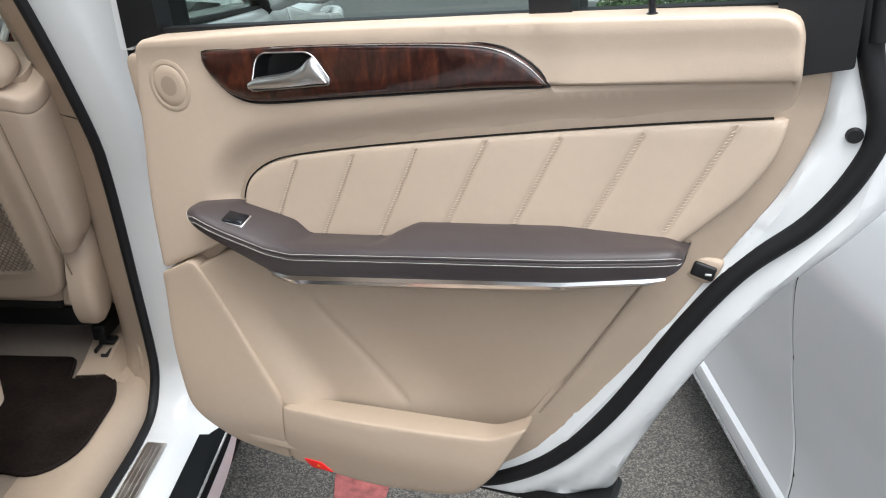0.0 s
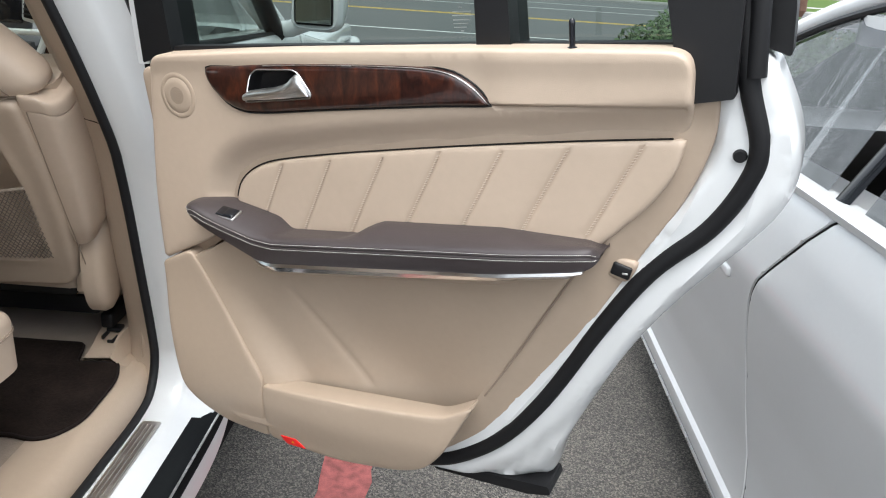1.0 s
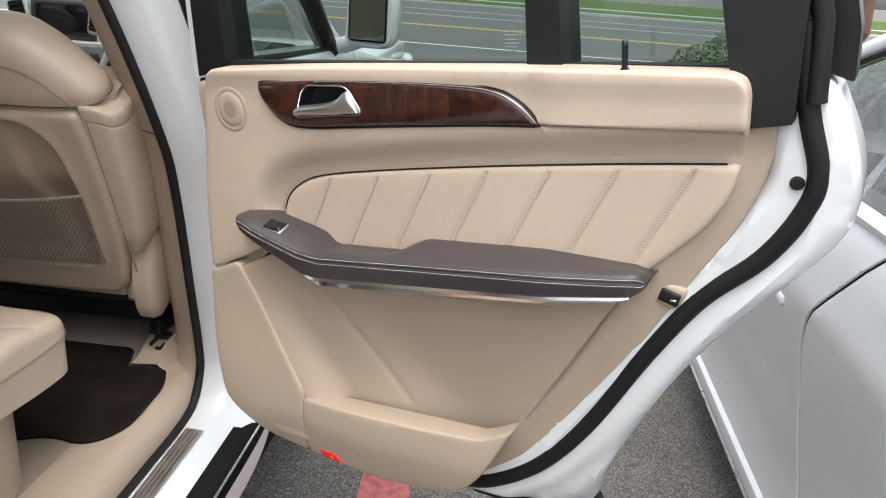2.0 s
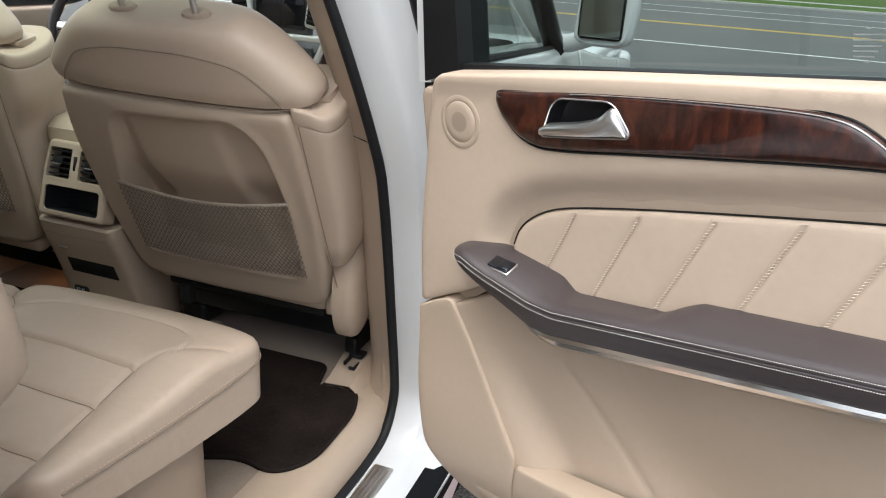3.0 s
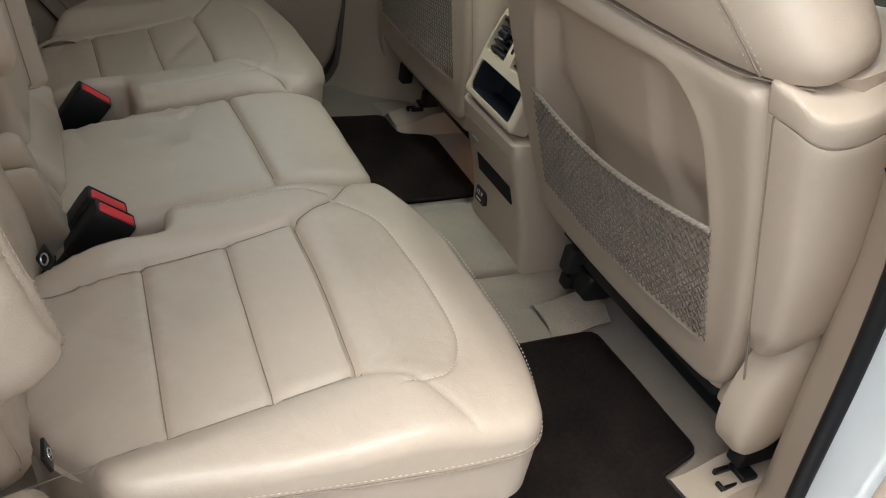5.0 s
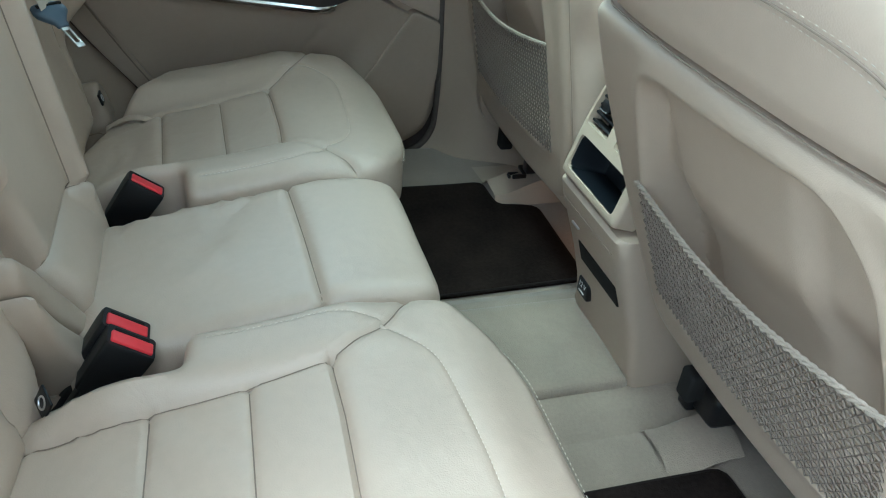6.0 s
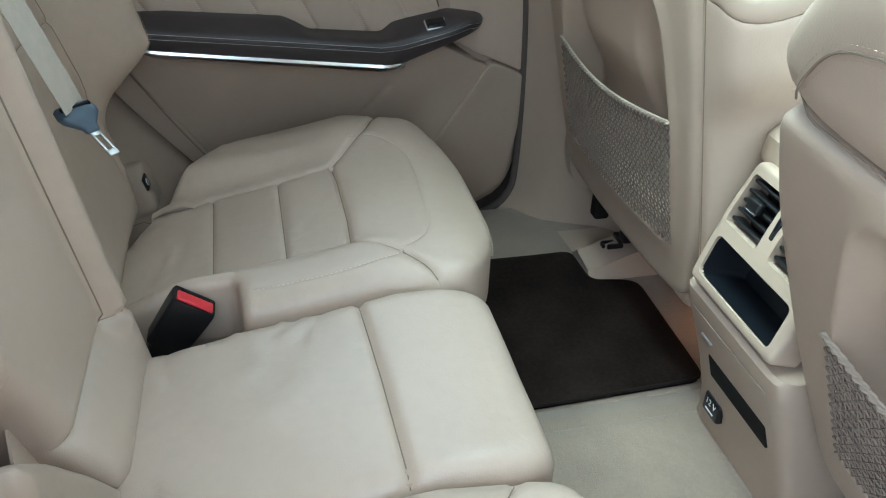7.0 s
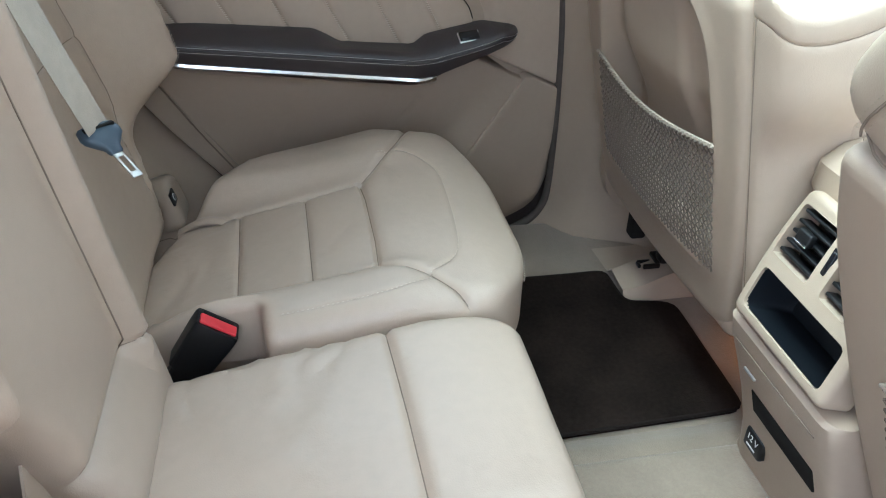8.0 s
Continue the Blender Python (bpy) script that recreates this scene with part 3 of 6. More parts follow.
    # the metal door behind the trim
    band = Skin(rounded([(-0.10, -0.02), (0.82, -0.056), (0.862, -0.053, 0.01), (0.860, -0.10, 0.03), (0.845, -0.150, 0.03), (0.814, -0.214, 0.05), (0.764, -0.287, 0.05), (0.683, -0.424, 0.1), (0.588, -0.545, 0.1), (0.512, -0.640, 0.05), (0.43, -0.70, 0.03), (0.371, -0.722, 0.03), (0.0, -0.70), (-0.10, -0.60)], 0.02),
                lambda u, v: -0.021 - 0.014 * smooth_step(0.05, 0.004, float(far_from([(u, v)], BAND_EDGE, False)[0])), rim=0.006, drop=0.006, step=0.014, holes=[rounded(RECESS_HOLE, 0.01)])
    part("trim_carrier", band.mesh(-0.05), PLASTIC, door, "beige plastic border of the door trim", m)
    shell = Skin(rounded([(-0.135, 0.0, 0.02), (0.80, 0.0, 0.02), (0.915, -0.005, 0.02), (0.953, -0.094, 0.05), (0.959, -0.158, 0.05), (0.941, -0.212, 0.05), (0.886, -0.274, 0.05), (0.815, -0.353, 0.08), (0.752, -0.438, 0.08), (0.701, -0.530, 0.08), (0.643, -0.642, 0.08), (0.613, -0.738, 0.02), (0.40, -0.745, 0.02), (-0.05, -0.745, 0.06), (-0.135, -0.64, 0.06)], n=5),
                 shell_depth, rim=0.012, drop=0.02, step=0.016,
                 seams=[([(0.872, -0.10), (0.82, -0.225), (0.69, -0.42), (0.56, -0.60)], 0.006, -0.004), ([(0.80, -0.24), (0.70, -0.38)], 0.006, 0.004), ([(0.925, -0.10), (0.90, -0.22), (0.79, -0.36), (0.68, -0.55)], 0.005, -0.003)])
    part("door_shell", shell.mesh(-0.125), PAINT, door, "white painted door frame", m)
    bm = tube(bmesh.new(), [Vector((p[0], p[1], -0.034)) for p in curve([(*p,) for p in DOOR_SEAL], 6)], 0.0125, 10, flat=0.8, up=(0, 0, 1))
    part("door_seal", bm, RUBBER, door, "thick black rubber seal", m)
    bm = plate(rounded([(0.395, -0.738), (0.618, -0.732), (0.622, -0.748), (0.58, -0.757), (0.40, -0.755)], 0.004), -0.12, -0.05, 0.002)
    part("lower_strip", bm, BLACK, door, "black rubber strip along the lower edge", m)
    # latch, drain plug, lock pin
    bm = block(bmesh.new(), (0, 0, 0), (0.028, 0.020, 0.03), 0.003, m=Matrix.Translation((0.744, -0.300, -0.0405)) @ Euler((0, 0, radians(-18))).to_matrix().to_4x4())
    latch = part("latch", bm, BLACK, door, "black door latch", m)
    bm = block(bmesh.new(), (0.750, -0.303, -0.0255), (0.008, 0.003, 0.003), 0.001)
    part("latch_claw", bm, CHROME, latch, "steel claw", m)
    bm = Skin(rounded([(0.712, -0.306), (0.725, -0.278), (0.770, -0.286), (0.752, -0.322)], 0.012), lambda u, v: -0.029, rim=0.006, drop=0.006, step=0.01).mesh(-0.05)
    part("latch_surround", bm, PLASTIC, latch, "beige latch surround", m)
    bm = bmesh.new()
    bmesh.ops.create_cone(bm, cap_ends=True, segments=16, radius1=0.009, radius2=0.007, depth=0.006, matrix=Matrix.Translation((0.888, -0.128, -0.032)))
    part("drain_plug", bm, RUBBER, door, "round black rubber plug", m)
    bm = bmesh.new()
    rings = [[(0.687 + r * math.cos(2 * math.pi * j / 12), v, 0.004 + r * math.sin(2 * math.pi * j / 12)) for j in range(12)] for v, r in ((0.0, 0.0062), (0.011, 0.0062), (0.012, 0.0040), (0.034, 0.0038), (0.040, 0.0042), (0.044, 0.0036), (0.046, 0.0018))]
    loft(bm, rings)
    part("lock_pin", bm, GLOSS, door, "black lock pin", m)
    # painted front edge of the door, with the gap seal beside it
    part("hinge_edge", plate(rounded([(-0.128, -0.02), (-0.100, -0.02), (-0.062, 0.46), (-0.085, 0.46)], 0.004), -0.115, -0.045, 0.004), PAINT, door, "white front edge of the door", m)
    part("gap_seal", tube(bmesh.new(), [Vector((-0.136, -0.04, -0.07)), Vector((-0.132, 0.0, -0.07)), Vector((-0.092, 0.46, -0.07))], 0.005, 8), RUBBER, door, "thin black gap seal", m)
    # window frame and panes
    def bar(points, w0, w1, nm, mat, lab, bev=0.003):
        part(nm, plate(rounded(points, 0.004), w0, w1, bev), mat, door, lab, m, smooth=bev > 0)
    bar([(-0.090, -0.014), (-0.018, 0.004), (-0.010, 0.46), (-0.05, 0.46)], -0.09, -0.022, "window_post", BLACK, "matt black front window post")
    bar([(0.545, 0.005), (0.595, 0.005), (0.580, 0.43), (0.545, 0.44)], -0.09, -0.02, "divider_bar", BLACK, "matt black window divider")
    bar([(0.808, 0.0), (0.830, -0.060), (0.880, -0.053), (0.886, 0.1), (0.80, 0.42), (0.74, 0.42)], -0.10, -0.012, "window_post", BLACK, "matt black rear window post")
    bar([(-0.02, 0.44), (0.76, 0.41), (0.79, 0.46), (-0.02, 0.50)], -0.09, -0.02, "top_rail", BLACK, "matt black upper window rail")
    bm = tube(bmesh.new(), [Vector((0.900, -0.03, -0.03)), Vector((0.899, 0.06, -0.032)), Vector((0.87, 0.2, -0.035)), Vector((0.81, 0.42, -0.035))], 0.012, 10)
    part("frame_seal", bm, RUBBER, door, "black rubber seal round the window frame", m)
    bm = plate(rounded([(0.905, 0.0), (0.935, -0.012), (0.935, 0.05), (0.86, 0.42), (0.83, 0.42)], 0.006), -0.11, -0.06, 0.006)
    part("corner_cover", bm, BLACK, door, "black corner cover behind the seal", m)
    for points, lab in (([(-0.035, 0.0), (0.550, 0.0), (0.550, 0.45), (-0.025, 0.45)], "lightly tinted window pane"), ([(0.59, 0.0), (0.815, 0.0), (0.77, 0.42), (0.590, 0.42)], "lightly tinted fixed pane")):
        bm = bmesh.new()
        bm.faces.new([bm.verts.new((*q, -0.054)) for q in points])
        part("window_pane", bm, DOOR_GLASS, door, lab, m, smooth=False)
    bm = bmesh.new()
    for v, u0, u1 in ((0.058, 0.507, 0.512), (0.052, 0.496, 0.525), (0.047, 0.496, 0.527), (0.041, 0.497, 0.523), (0.036, 0.497, 0.520), (0.031, 0.498, 0.517), (0.026, 0.508, 0.513)):
        block(bm, ((u0 + u1) / 2, v, -0.0515), (u1 - u0, 0.0014, 0.0004), 0)
    part("etched_mark", bm, ETCHED, door, "pale etched lines in the glass", m, smooth=False)
    bar([(-0.02, 0.0), (0.82, 0.0), (0.82, 0.0115), (-0.02, 0.0125)], -0.05, -0.028, "window_lip", RUBBER, "black wiper lip", 0.001)
    return door


BAND_EDGE = [(0.860, -0.10), (0.845, -0.150), (0.814, -0.214), (0.764, -0.287), (0.683, -0.424), (0.588, -0.545), (0.512, -0.640), (0.43, -0.70)]
DOOR_SEAL = [(0.881, 0.060), (0.893, -0.039), (0.910, -0.114), (0.898, -0.165), (0.856, -0.230), (0.783, -0.300), (0.712, -0.400), (0.621, -0.546), (0.538, -0.644), (0.450, -0.704), (0.38, -0.725)]


def shell_depth(u, v):
    d = float(far_from([(u, v)], DOOR_SEAL, False)[0])
    return -0.035 - 0.018 * smooth_step(0.035, 0.06, d) - 0.03 * smooth_step(0.07, 0.11, d)


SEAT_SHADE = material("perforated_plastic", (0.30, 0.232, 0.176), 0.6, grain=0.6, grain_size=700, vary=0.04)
ETCHED = material("etched_glass", (0.22, 0.235, 0.225), 0.8)
REFLECT = material("red_reflector", (0.85, 0.02, 0.02), 0.3)
AMBER = material("yellow_mark", (0.85, 0.35, 0.02), 0.5)
OPEN_DOOR = Matrix(((0.9048, -0.1338, -0.4042, 1.0066), (-0.4121, -0.0369, -0.9104, 0.9944), (0.1069, 0.9903, -0.0885, 1.3293), (0, 0, 0, 1)))
build_door(OPEN_DOOR, "rear_door", "open white car door with beige leather and wood trim", True)
CLOSED_DOOR = Matrix(((0.0759, 0.1206, 0.9898, -0.764), (-0.9955, 0.0647, 0.0685, 1.146), (0.0558, 0.9906, -0.1250, 1.254), (0, 0, 0, 1)))
build_door(CLOSED_DOOR, "rear_door", "closed car door with beige leather and dark armrest", False)


# ---- the car's shell, in car metres: x to its right, y ahead, z up from the ground ----
def sweep_profile(path, profile, mirror=1):
    """Carry a profile of (out of the opening, x) along a path of (y, z)."""
    p = [Vector(q) for q in path]
    rings = []
    for i, c in enumerate(p):
        d = (p[min(i + 1, len(p) - 1)] - p[max(i - 1, 0)]).normalized()
        out = Vector((-d.y, d.x))
        rings.append([(mirror * (x - lean(c.y, mirror)), c.x + out.x * k, c.y + out.y * k) for k, x in profile])
    return rings


def lean(z, side=1):
    """The cabin side leans in above the belt line; the closed side also bows out towards the sill."""
    return 0.30 * max(z - 1.10, 0) ** 1.3 - (0.12 * max(1.05 - z, 0) if side < 0 else 0)


OPENING = curve([(1.02, 1.72), (1.09, 1.53), (1.135, 1.38), (1.187, 1.19), (1.241, 1.0), (1.283, 0.80), (1.315, 0.64), (1.318, 0.565), (1.275, 0.50), (1.19, 0.482), (1.05, 0.483), (0.85, 0.490), (0.70, 0.53), (0.61, 0.60), (0.52, 0.71), (0.42, 0.86), (0.32, 1.0), (0.23, 1.08), (0.19, 1.17), (0.19, 1.32), (0.24, 1.50), (0.34, 1.70)], 6)
OPENING_CLOSED = curve([(1.02, 1.72), (1.09, 1.53), (1.135, 1.38), (1.190, 1.19), (1.224, 1.05), (1.244, 0.84), (1.252, 0.64), (1.242, 0.572), (1.205, 0.528), (1.13, 0.500), (0.95, 0.470), (0.80, 0.495), (0.70, 0.545), (0.60, 0.66), (0.53, 0.76), (0.445, 0.88), (0.35, 1.05), (0.285, 1.20), (0.24, 1.26), (0.19, 1.32), (0.24, 1.50), (0.34, 1.70)], 6)
TRIM_PROFILE = [(0.22, 0.60), (0.17, 0.665), (0.10, 0.694), (0.062, 0.712), (0.042, 0.735), (0.022, 0.768), (0.004, 0.784), (0.0, 0.795)]
JAMB_PROFILE = [(0.004, 0.800), (-0.002, 0.818), (0.0, 0.865), (0.006, 0.880), (0.020, 0.892), (0.026, 0.925), (0.040, 0.945), (0.07, 0.953), (0.13, 0.957)]
car = thing("suv_body", (0, 1.0, 0), "white car body with beige cabin trim, rear door opening", "car", kind="structure")
half = len(OPENING)
for side, edge in ((1, OPENING), (-1, OPENING_CLOSED)):
    bm = loft(bmesh.new(), sweep_profile(edge, TRIM_PROFILE, side), closed=False)
    part("pillar_trim", bm, PLASTIC, car, "beige plastic trim round the door opening")
    if side > 0:
        bm = loft(bmesh.new(), sweep_profile(OPENING, JAMB_PROFILE, side), closed=False)
        part("door_jamb", bm, PAINT, car, "white painted door jamb")
    else:
        # closed side: taupe instead of white puts the gap's shade into the colour
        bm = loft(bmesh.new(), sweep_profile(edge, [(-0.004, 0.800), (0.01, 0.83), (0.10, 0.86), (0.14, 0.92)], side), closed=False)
        part("door_jamb", bm, TAUPE, car, "door jamb with the gap's shade in its taupe colour")
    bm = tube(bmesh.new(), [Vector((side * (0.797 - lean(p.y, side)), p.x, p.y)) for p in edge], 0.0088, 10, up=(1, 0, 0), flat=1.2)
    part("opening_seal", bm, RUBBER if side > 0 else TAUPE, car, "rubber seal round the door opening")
# joint in the pillar trim
bm = tube(bmesh.new(), [Vector((x - lean(1.155), 1.198 + k + 0.0, 1.155 + 0.004)) for k, x in ((0.064, 0.712), (0.044, 0.734), (0.022, 0.766), (0.006, 0.783))], 0.0012, 5)
part("trim_joint", bm, CARD, car, "dark joint line")


def ground_box(nm, lo, hi, mat, parent, label="", bev=0.01):
    c = [(a + b) / 2 for a, b in zip(lo, hi)]
    return part(nm, block(bmesh.new(), c, [b - a for a, b in zip(lo, hi)], bev), mat, parent, label)


# smooth sill trim between the floor mat and the seal
rings = [[(x, y, z) for x, z in ((0.655, 0.5425), (0.700, 0.5450), (0.740, 0.5455), (0.765, 0.541), (0.782, 0.526), (0.790, 0.505), (0.7915, 0.487))] for y in (0.66, 0.8, 0.95, 1.1, 1.25, 1.31, 1.345)]
part("sill_trim", loft(bmesh.new(), rings, closed=False), PLASTIC, car, "smooth beige sill trim")
# scuff plate and black rocker
bm = block(bmesh.new(), (0.838, 0.985, 0.4865), (0.042, 0.40, 0.006), 0.002)
for k in range(4):
    block(bm, (0.823 + 0.0098 * k, 0.985, 0.4900), (0.0052, 0.37, 0.0018), 0.0006, seg=1)
part("scuff_plate", bm, SCUFF, car, "ribbed brushed steel scuff plate")
rings = [[(0.903, y, 0.455), (0.906, y, 0.4655), (0.940, y, 0.461), (0.953, y, 0.455), (0.957, y, 0.447), (0.955, y, 0.42), (0.945, y, 0.33), (0.90, y, 0.24), (0.90, y, 0.40)] for y in (-0.2 + 0.1 * k for k in range(36))]
part("rocker", loft(bmesh.new(), [[(x, y if y > 0.55 else 0.55, z) for x, y, z in r] for r in rings[7:]]), ROCKER, car, "black plastic rocker panel")
bm = tube(bmesh.new(), [Vector((0.957, y, 0.4535)) for y in (0.55, 1.0, 1.5, 2.2, 3.2)], 0.0030, 6)
part("rocker_trim", bm, CHROME, car, "thin bright strip on the rocker")
# floor, sides, roof and ends that close the cabin
floor = thing("floor", (0, 1.2, 0.54), "beige carpet on the car floor", "floor", kind="structure")
ground_box("carpet", (-0.84, 0.30, 0.49), (0.76, 2.3, 0.54), LINING, floor, "beige carpet")
tun = [(-0.20, 0.535), (-0.165, 0.553), (-0.15, 0.562), (-0.12, 0.566), (0, 0.568), (0.12, 0.566), (0.15, 0.562), (0.165, 0.553), (0.20, 0.535)]
part("tunnel", loft(bmesh.new(), [[(x, y, z) for x, z in tun] for y in (0.9, 1.1, 1.3, 1.5)], closed=False), LINING, floor, "low carpeted tunnel")
pad = Skin(rounded([(-0.115, 0.95), (0.115, 0.95), (0.115, 1.335), (-0.115, 1.345)], 0.02), lambda x, y: 0.582 + 0.004 * math.cos(x * 12), rim=0.012, drop=0.014, step=0.02)
part("tunnel_pad", pad.mesh(0.56), LINING, floor, "pale carpet pad over the tunnel")
# footwell sides under the front seats
for s, o in ((1, 0.0), (-1, 0.095)):
    rings = [[(s * (0.738 - o * 0.3), y, 0.543), (s * (0.71 - o), y, 0.550), (s * (0.69 - o), y, 0.566 + 0.03 * smooth_step(1.30, 1.40, y)), (s * (0.625 - o), y, 0.562 + 0.035 * smooth_step(1.32, 1.44, y)), (s * (0.612 - o), y, 0.54)] for y in np.linspace(1.315, 1.6, 12)]
    part("seat_rail_cover", loft(bmesh.new(), rings, closed=False), PLASTIC, floor, "beige plastic rail cover")
    bm = block(bmesh.new(), (s * (0.668 - o), 1.402, 0.603), (0.034, 0.030, 0.010), 0.003)
    block(bm, (s * (0.652 - o), 1.380, 0.594), (0.007, 0.034, 0.010), 0.002)
    block(bm, (s * (0.678 - o), 1.376, 0.588), (0.006, 0.030, 0.008), 0.002)
    block(bm, (s * (0.672 - o), 1.362, 0.586), (0.016, 0.006, 0.008), 0.002)
    block(bm, (s * (0.652 - o), 1.46, 0.625), (0.03, 0.14, 0.04), 0.006)
    part("seat_rail", bm, BLACK, floor, "black seat rail end")
    if s < 0:
        continue
    rings = [[(s * x, y, z + 0.02 * smooth_step(1.33, 1.42, y)) for x, z in ((0.190, 0.542), (0.200, 0.556), (0.255, 0.558), (0.285, 0.542))] for y in np.linspace(1.315, 1.44, 6)]
    part("seat_rail_cover", loft(bmesh.new(), rings, closed=False), LINING, floor, "carpeted rail cover")
    bm = block(bmesh.new(), (s * 0.205, 1.445, 0.605), (0.07, 0.09, 0.06), 0.012)
    block(bm, (s * 0.195, 1.60, 0.60), (0.04, 0.3, 0.06), 0.006)
    block(bm, (s * 0.175, 1.405, 0.585), (0.03, 0.03, 0.03), 0.006)
    part("seat_rail", bm, BLACK, floor, "black seat rail and motor")
roof = thing("ceiling", (0, 1.2, 1.80), "pale grey headliner", "ceiling", kind="structure")
for lo, hi in (((-0.66, -1.2), (0.66, 0.86)), ((-0.66, 0.86), (-0.42, 1.66)), ((0.42, 0.86), (0.66, 1.66)), ((-0.66, 1.66), (0.66, 1.79))):
    ground_box("headliner", (*lo, 1.78), (*hi, 1.82), HEADLINER, roof, "", 0.004)
ground_box("sunroof", (-0.43, 0.85, 1.822), (0.43, 1.67, 1.827), ROOF_GLASS, car, "green tinted sunroof glass", 0)
# body sides below the glass: ahead of and behind the rear door openings
for s in (1, -1):
    out = Skin(rounded([(1.40, 0.42, 0.02), (3.7, 0.42, 0.02), (3.75, 0.9, 0.1), (3.6, 1.10, 0.1), (2.75, 1.19, 0.1), (2.30, 1.262, 0.1), (1.25, 1.305, 0.02), (1.34, 0.90, 0.05), (1.37, 0.60, 0.05)], 0.02), lambda y, z: 0.952 - 0.05 * max(z - 0.95, 0) - 0.35 * max(z - 1.20, 0) ** 1.2 - 0.05 * max(0.6 - z, 0), rim=0.02, drop=0.02, step=0.05,
               seams=[([(2.42, 0.45), (2.40, 0.9), (2.34, 1.24)], 0.004, 0.006)])
    mm = Matrix(((0, 0, s, 0), (1, 0, 0, 0), (0, 1, 0, 0), (0, 0, 0, 1)))
    part("front_side", out.mesh(0.80), PAINT, car, "white front door and wing", mm)
    rear = Skin(rounded([(-1.2, 0.5), (0.10, 0.5), (0.40, 0.80), (0.16, 1.05), (0.12, 1.28), (-1.2, 1.28)], 0.05), lambda y, z: 0.955, rim=0.02, drop=0.02, step=0.08)
    part("rear_side", rear.mesh(0.78), PAINT, car, "white rear wing", mm)
    ground_box("inner_side", (min(s * 0.70, s * 0.78), -1.2, 0.5), (max(s * 0.70, s * 0.78), 0.12, 1.28), PLASTIC, car, "beige side lining")
    ground_box("inner_front", (min(s * 0.75, s * 0.84), 1.345, 0.5), (max(s * 0.75, s * 0.84), 2.4, 1.25), PLASTIC, car, "beige front door lining")
    # roof rails and pillars
    bm = tube(bmesh.new(), curve([(s * 0.84, 2.50, 1.20), (s * 0.74, 2.05, 1.50), (s * 0.67, 1.65, 1.70), (s * 0.64, 1.1, 1.79), (s * 0.64, 0.3, 1.80), (s * 0.64, -0.6, 1.78)], 6), 0.045, 10)
    part("roof_rail", bm, PAINT, car, "white roof rail and windscreen pillar")
    bm = tube(bmesh.new(), [Vector((s * 0.74, 0.12, 1.20)), Vector((s * 0.68, 0.20, 1.50)), Vector((s * 0.62, 0.30, 1.78))], 0.06, 10)
    part("rear_pillar", bm, PLASTIC, car, "beige rear pillar")
ground_box("tail_wall", (-0.78, -1.25, 0.5), (0.78, -1.2, 1.2), PLASTIC, car, "beige boot lining")
ground_box("boot_floor", (-0.78, -1.2, 0.60), (0.78, 0.2, 0.64), LINING, car, "beige boot carpet")
ground_box("bonnet", (-0.86, 2.5, 1.08), (0.86, 3.9, 1.17), PAINT, car, "white bonnet", 0.03)
ground_box("nose", (-0.90, 3.85, 0.35), (0.90, 4.0, 1.1), PAINT, car, "white nose", 0.04)
ground_box("bulkhead", (-0.80, 2.3, 0.5), (0.80, 2.36, 1.20), CARD, car, "dark bulkhead")


# ---- floor mats ----
def floor_mat(s, label):
    o = rounded([(s * x, y, r) for x, y, r in ((0.205, 1.398, 0.02), (0.487, 1.403, 0.025), (0.500, 1.36, 0.02), (0.506, 1.312, 0.03), (0.612, 1.308, 0.02), (0.612, 0.98, 0.06), (0.52, 0.93, 0.05), (0.19, 0.93, 0.04))] if s < 0 else
                [(x, y, r) for x, y, r in ((0.290, 1.400, 0.02), (0.585, 1.406, 0.02), (0.610, 1.314, 0.006), (0.706, 1.322, 0.01), (0.735, 1.25, 0.05), (0.740, 1.07, 0.06), (0.690, 0.995, 0.05), (0.60, 1.02, 0.05), (0.50, 0.97, 0.05), (0.29, 0.95, 0.03))])
    sk = Skin(o, lambda x, y: 0.5545 + 0.0015 * noise.noise((x * 9, y * 9, 0)), rim=0.006, drop=0.004, step=0.02)
    mat_ = thing("floor_mat", (s * 0.45, 1.2, 0.541), label, "floor mat", "rear floor mats")
    part("carpet_face", sk.mesh(0.5415), MAT_PILE, mat_)
    bm = tube(bmesh.new(), sk.on(even(o, 0.012), 0.0), 0.0035, 6, closed=True)
    part("binding", bm, BINDING, mat_, "dark bound edge")


floor_mat(1, "dark brown carpet mat behind the passenger seat")
floor_mat(-1, "dark brown carpet mat behind the driver seat")


# ---- front seats ----
HEM = material("pale_net_cord", (0.30, 0.25, 0.20), 0.7, grain=0.5, grain_size=900)
NET = material("beige_net_cord", (0.145, 0.112, 0.086), 0.7, grain=0.5, grain_size=900)


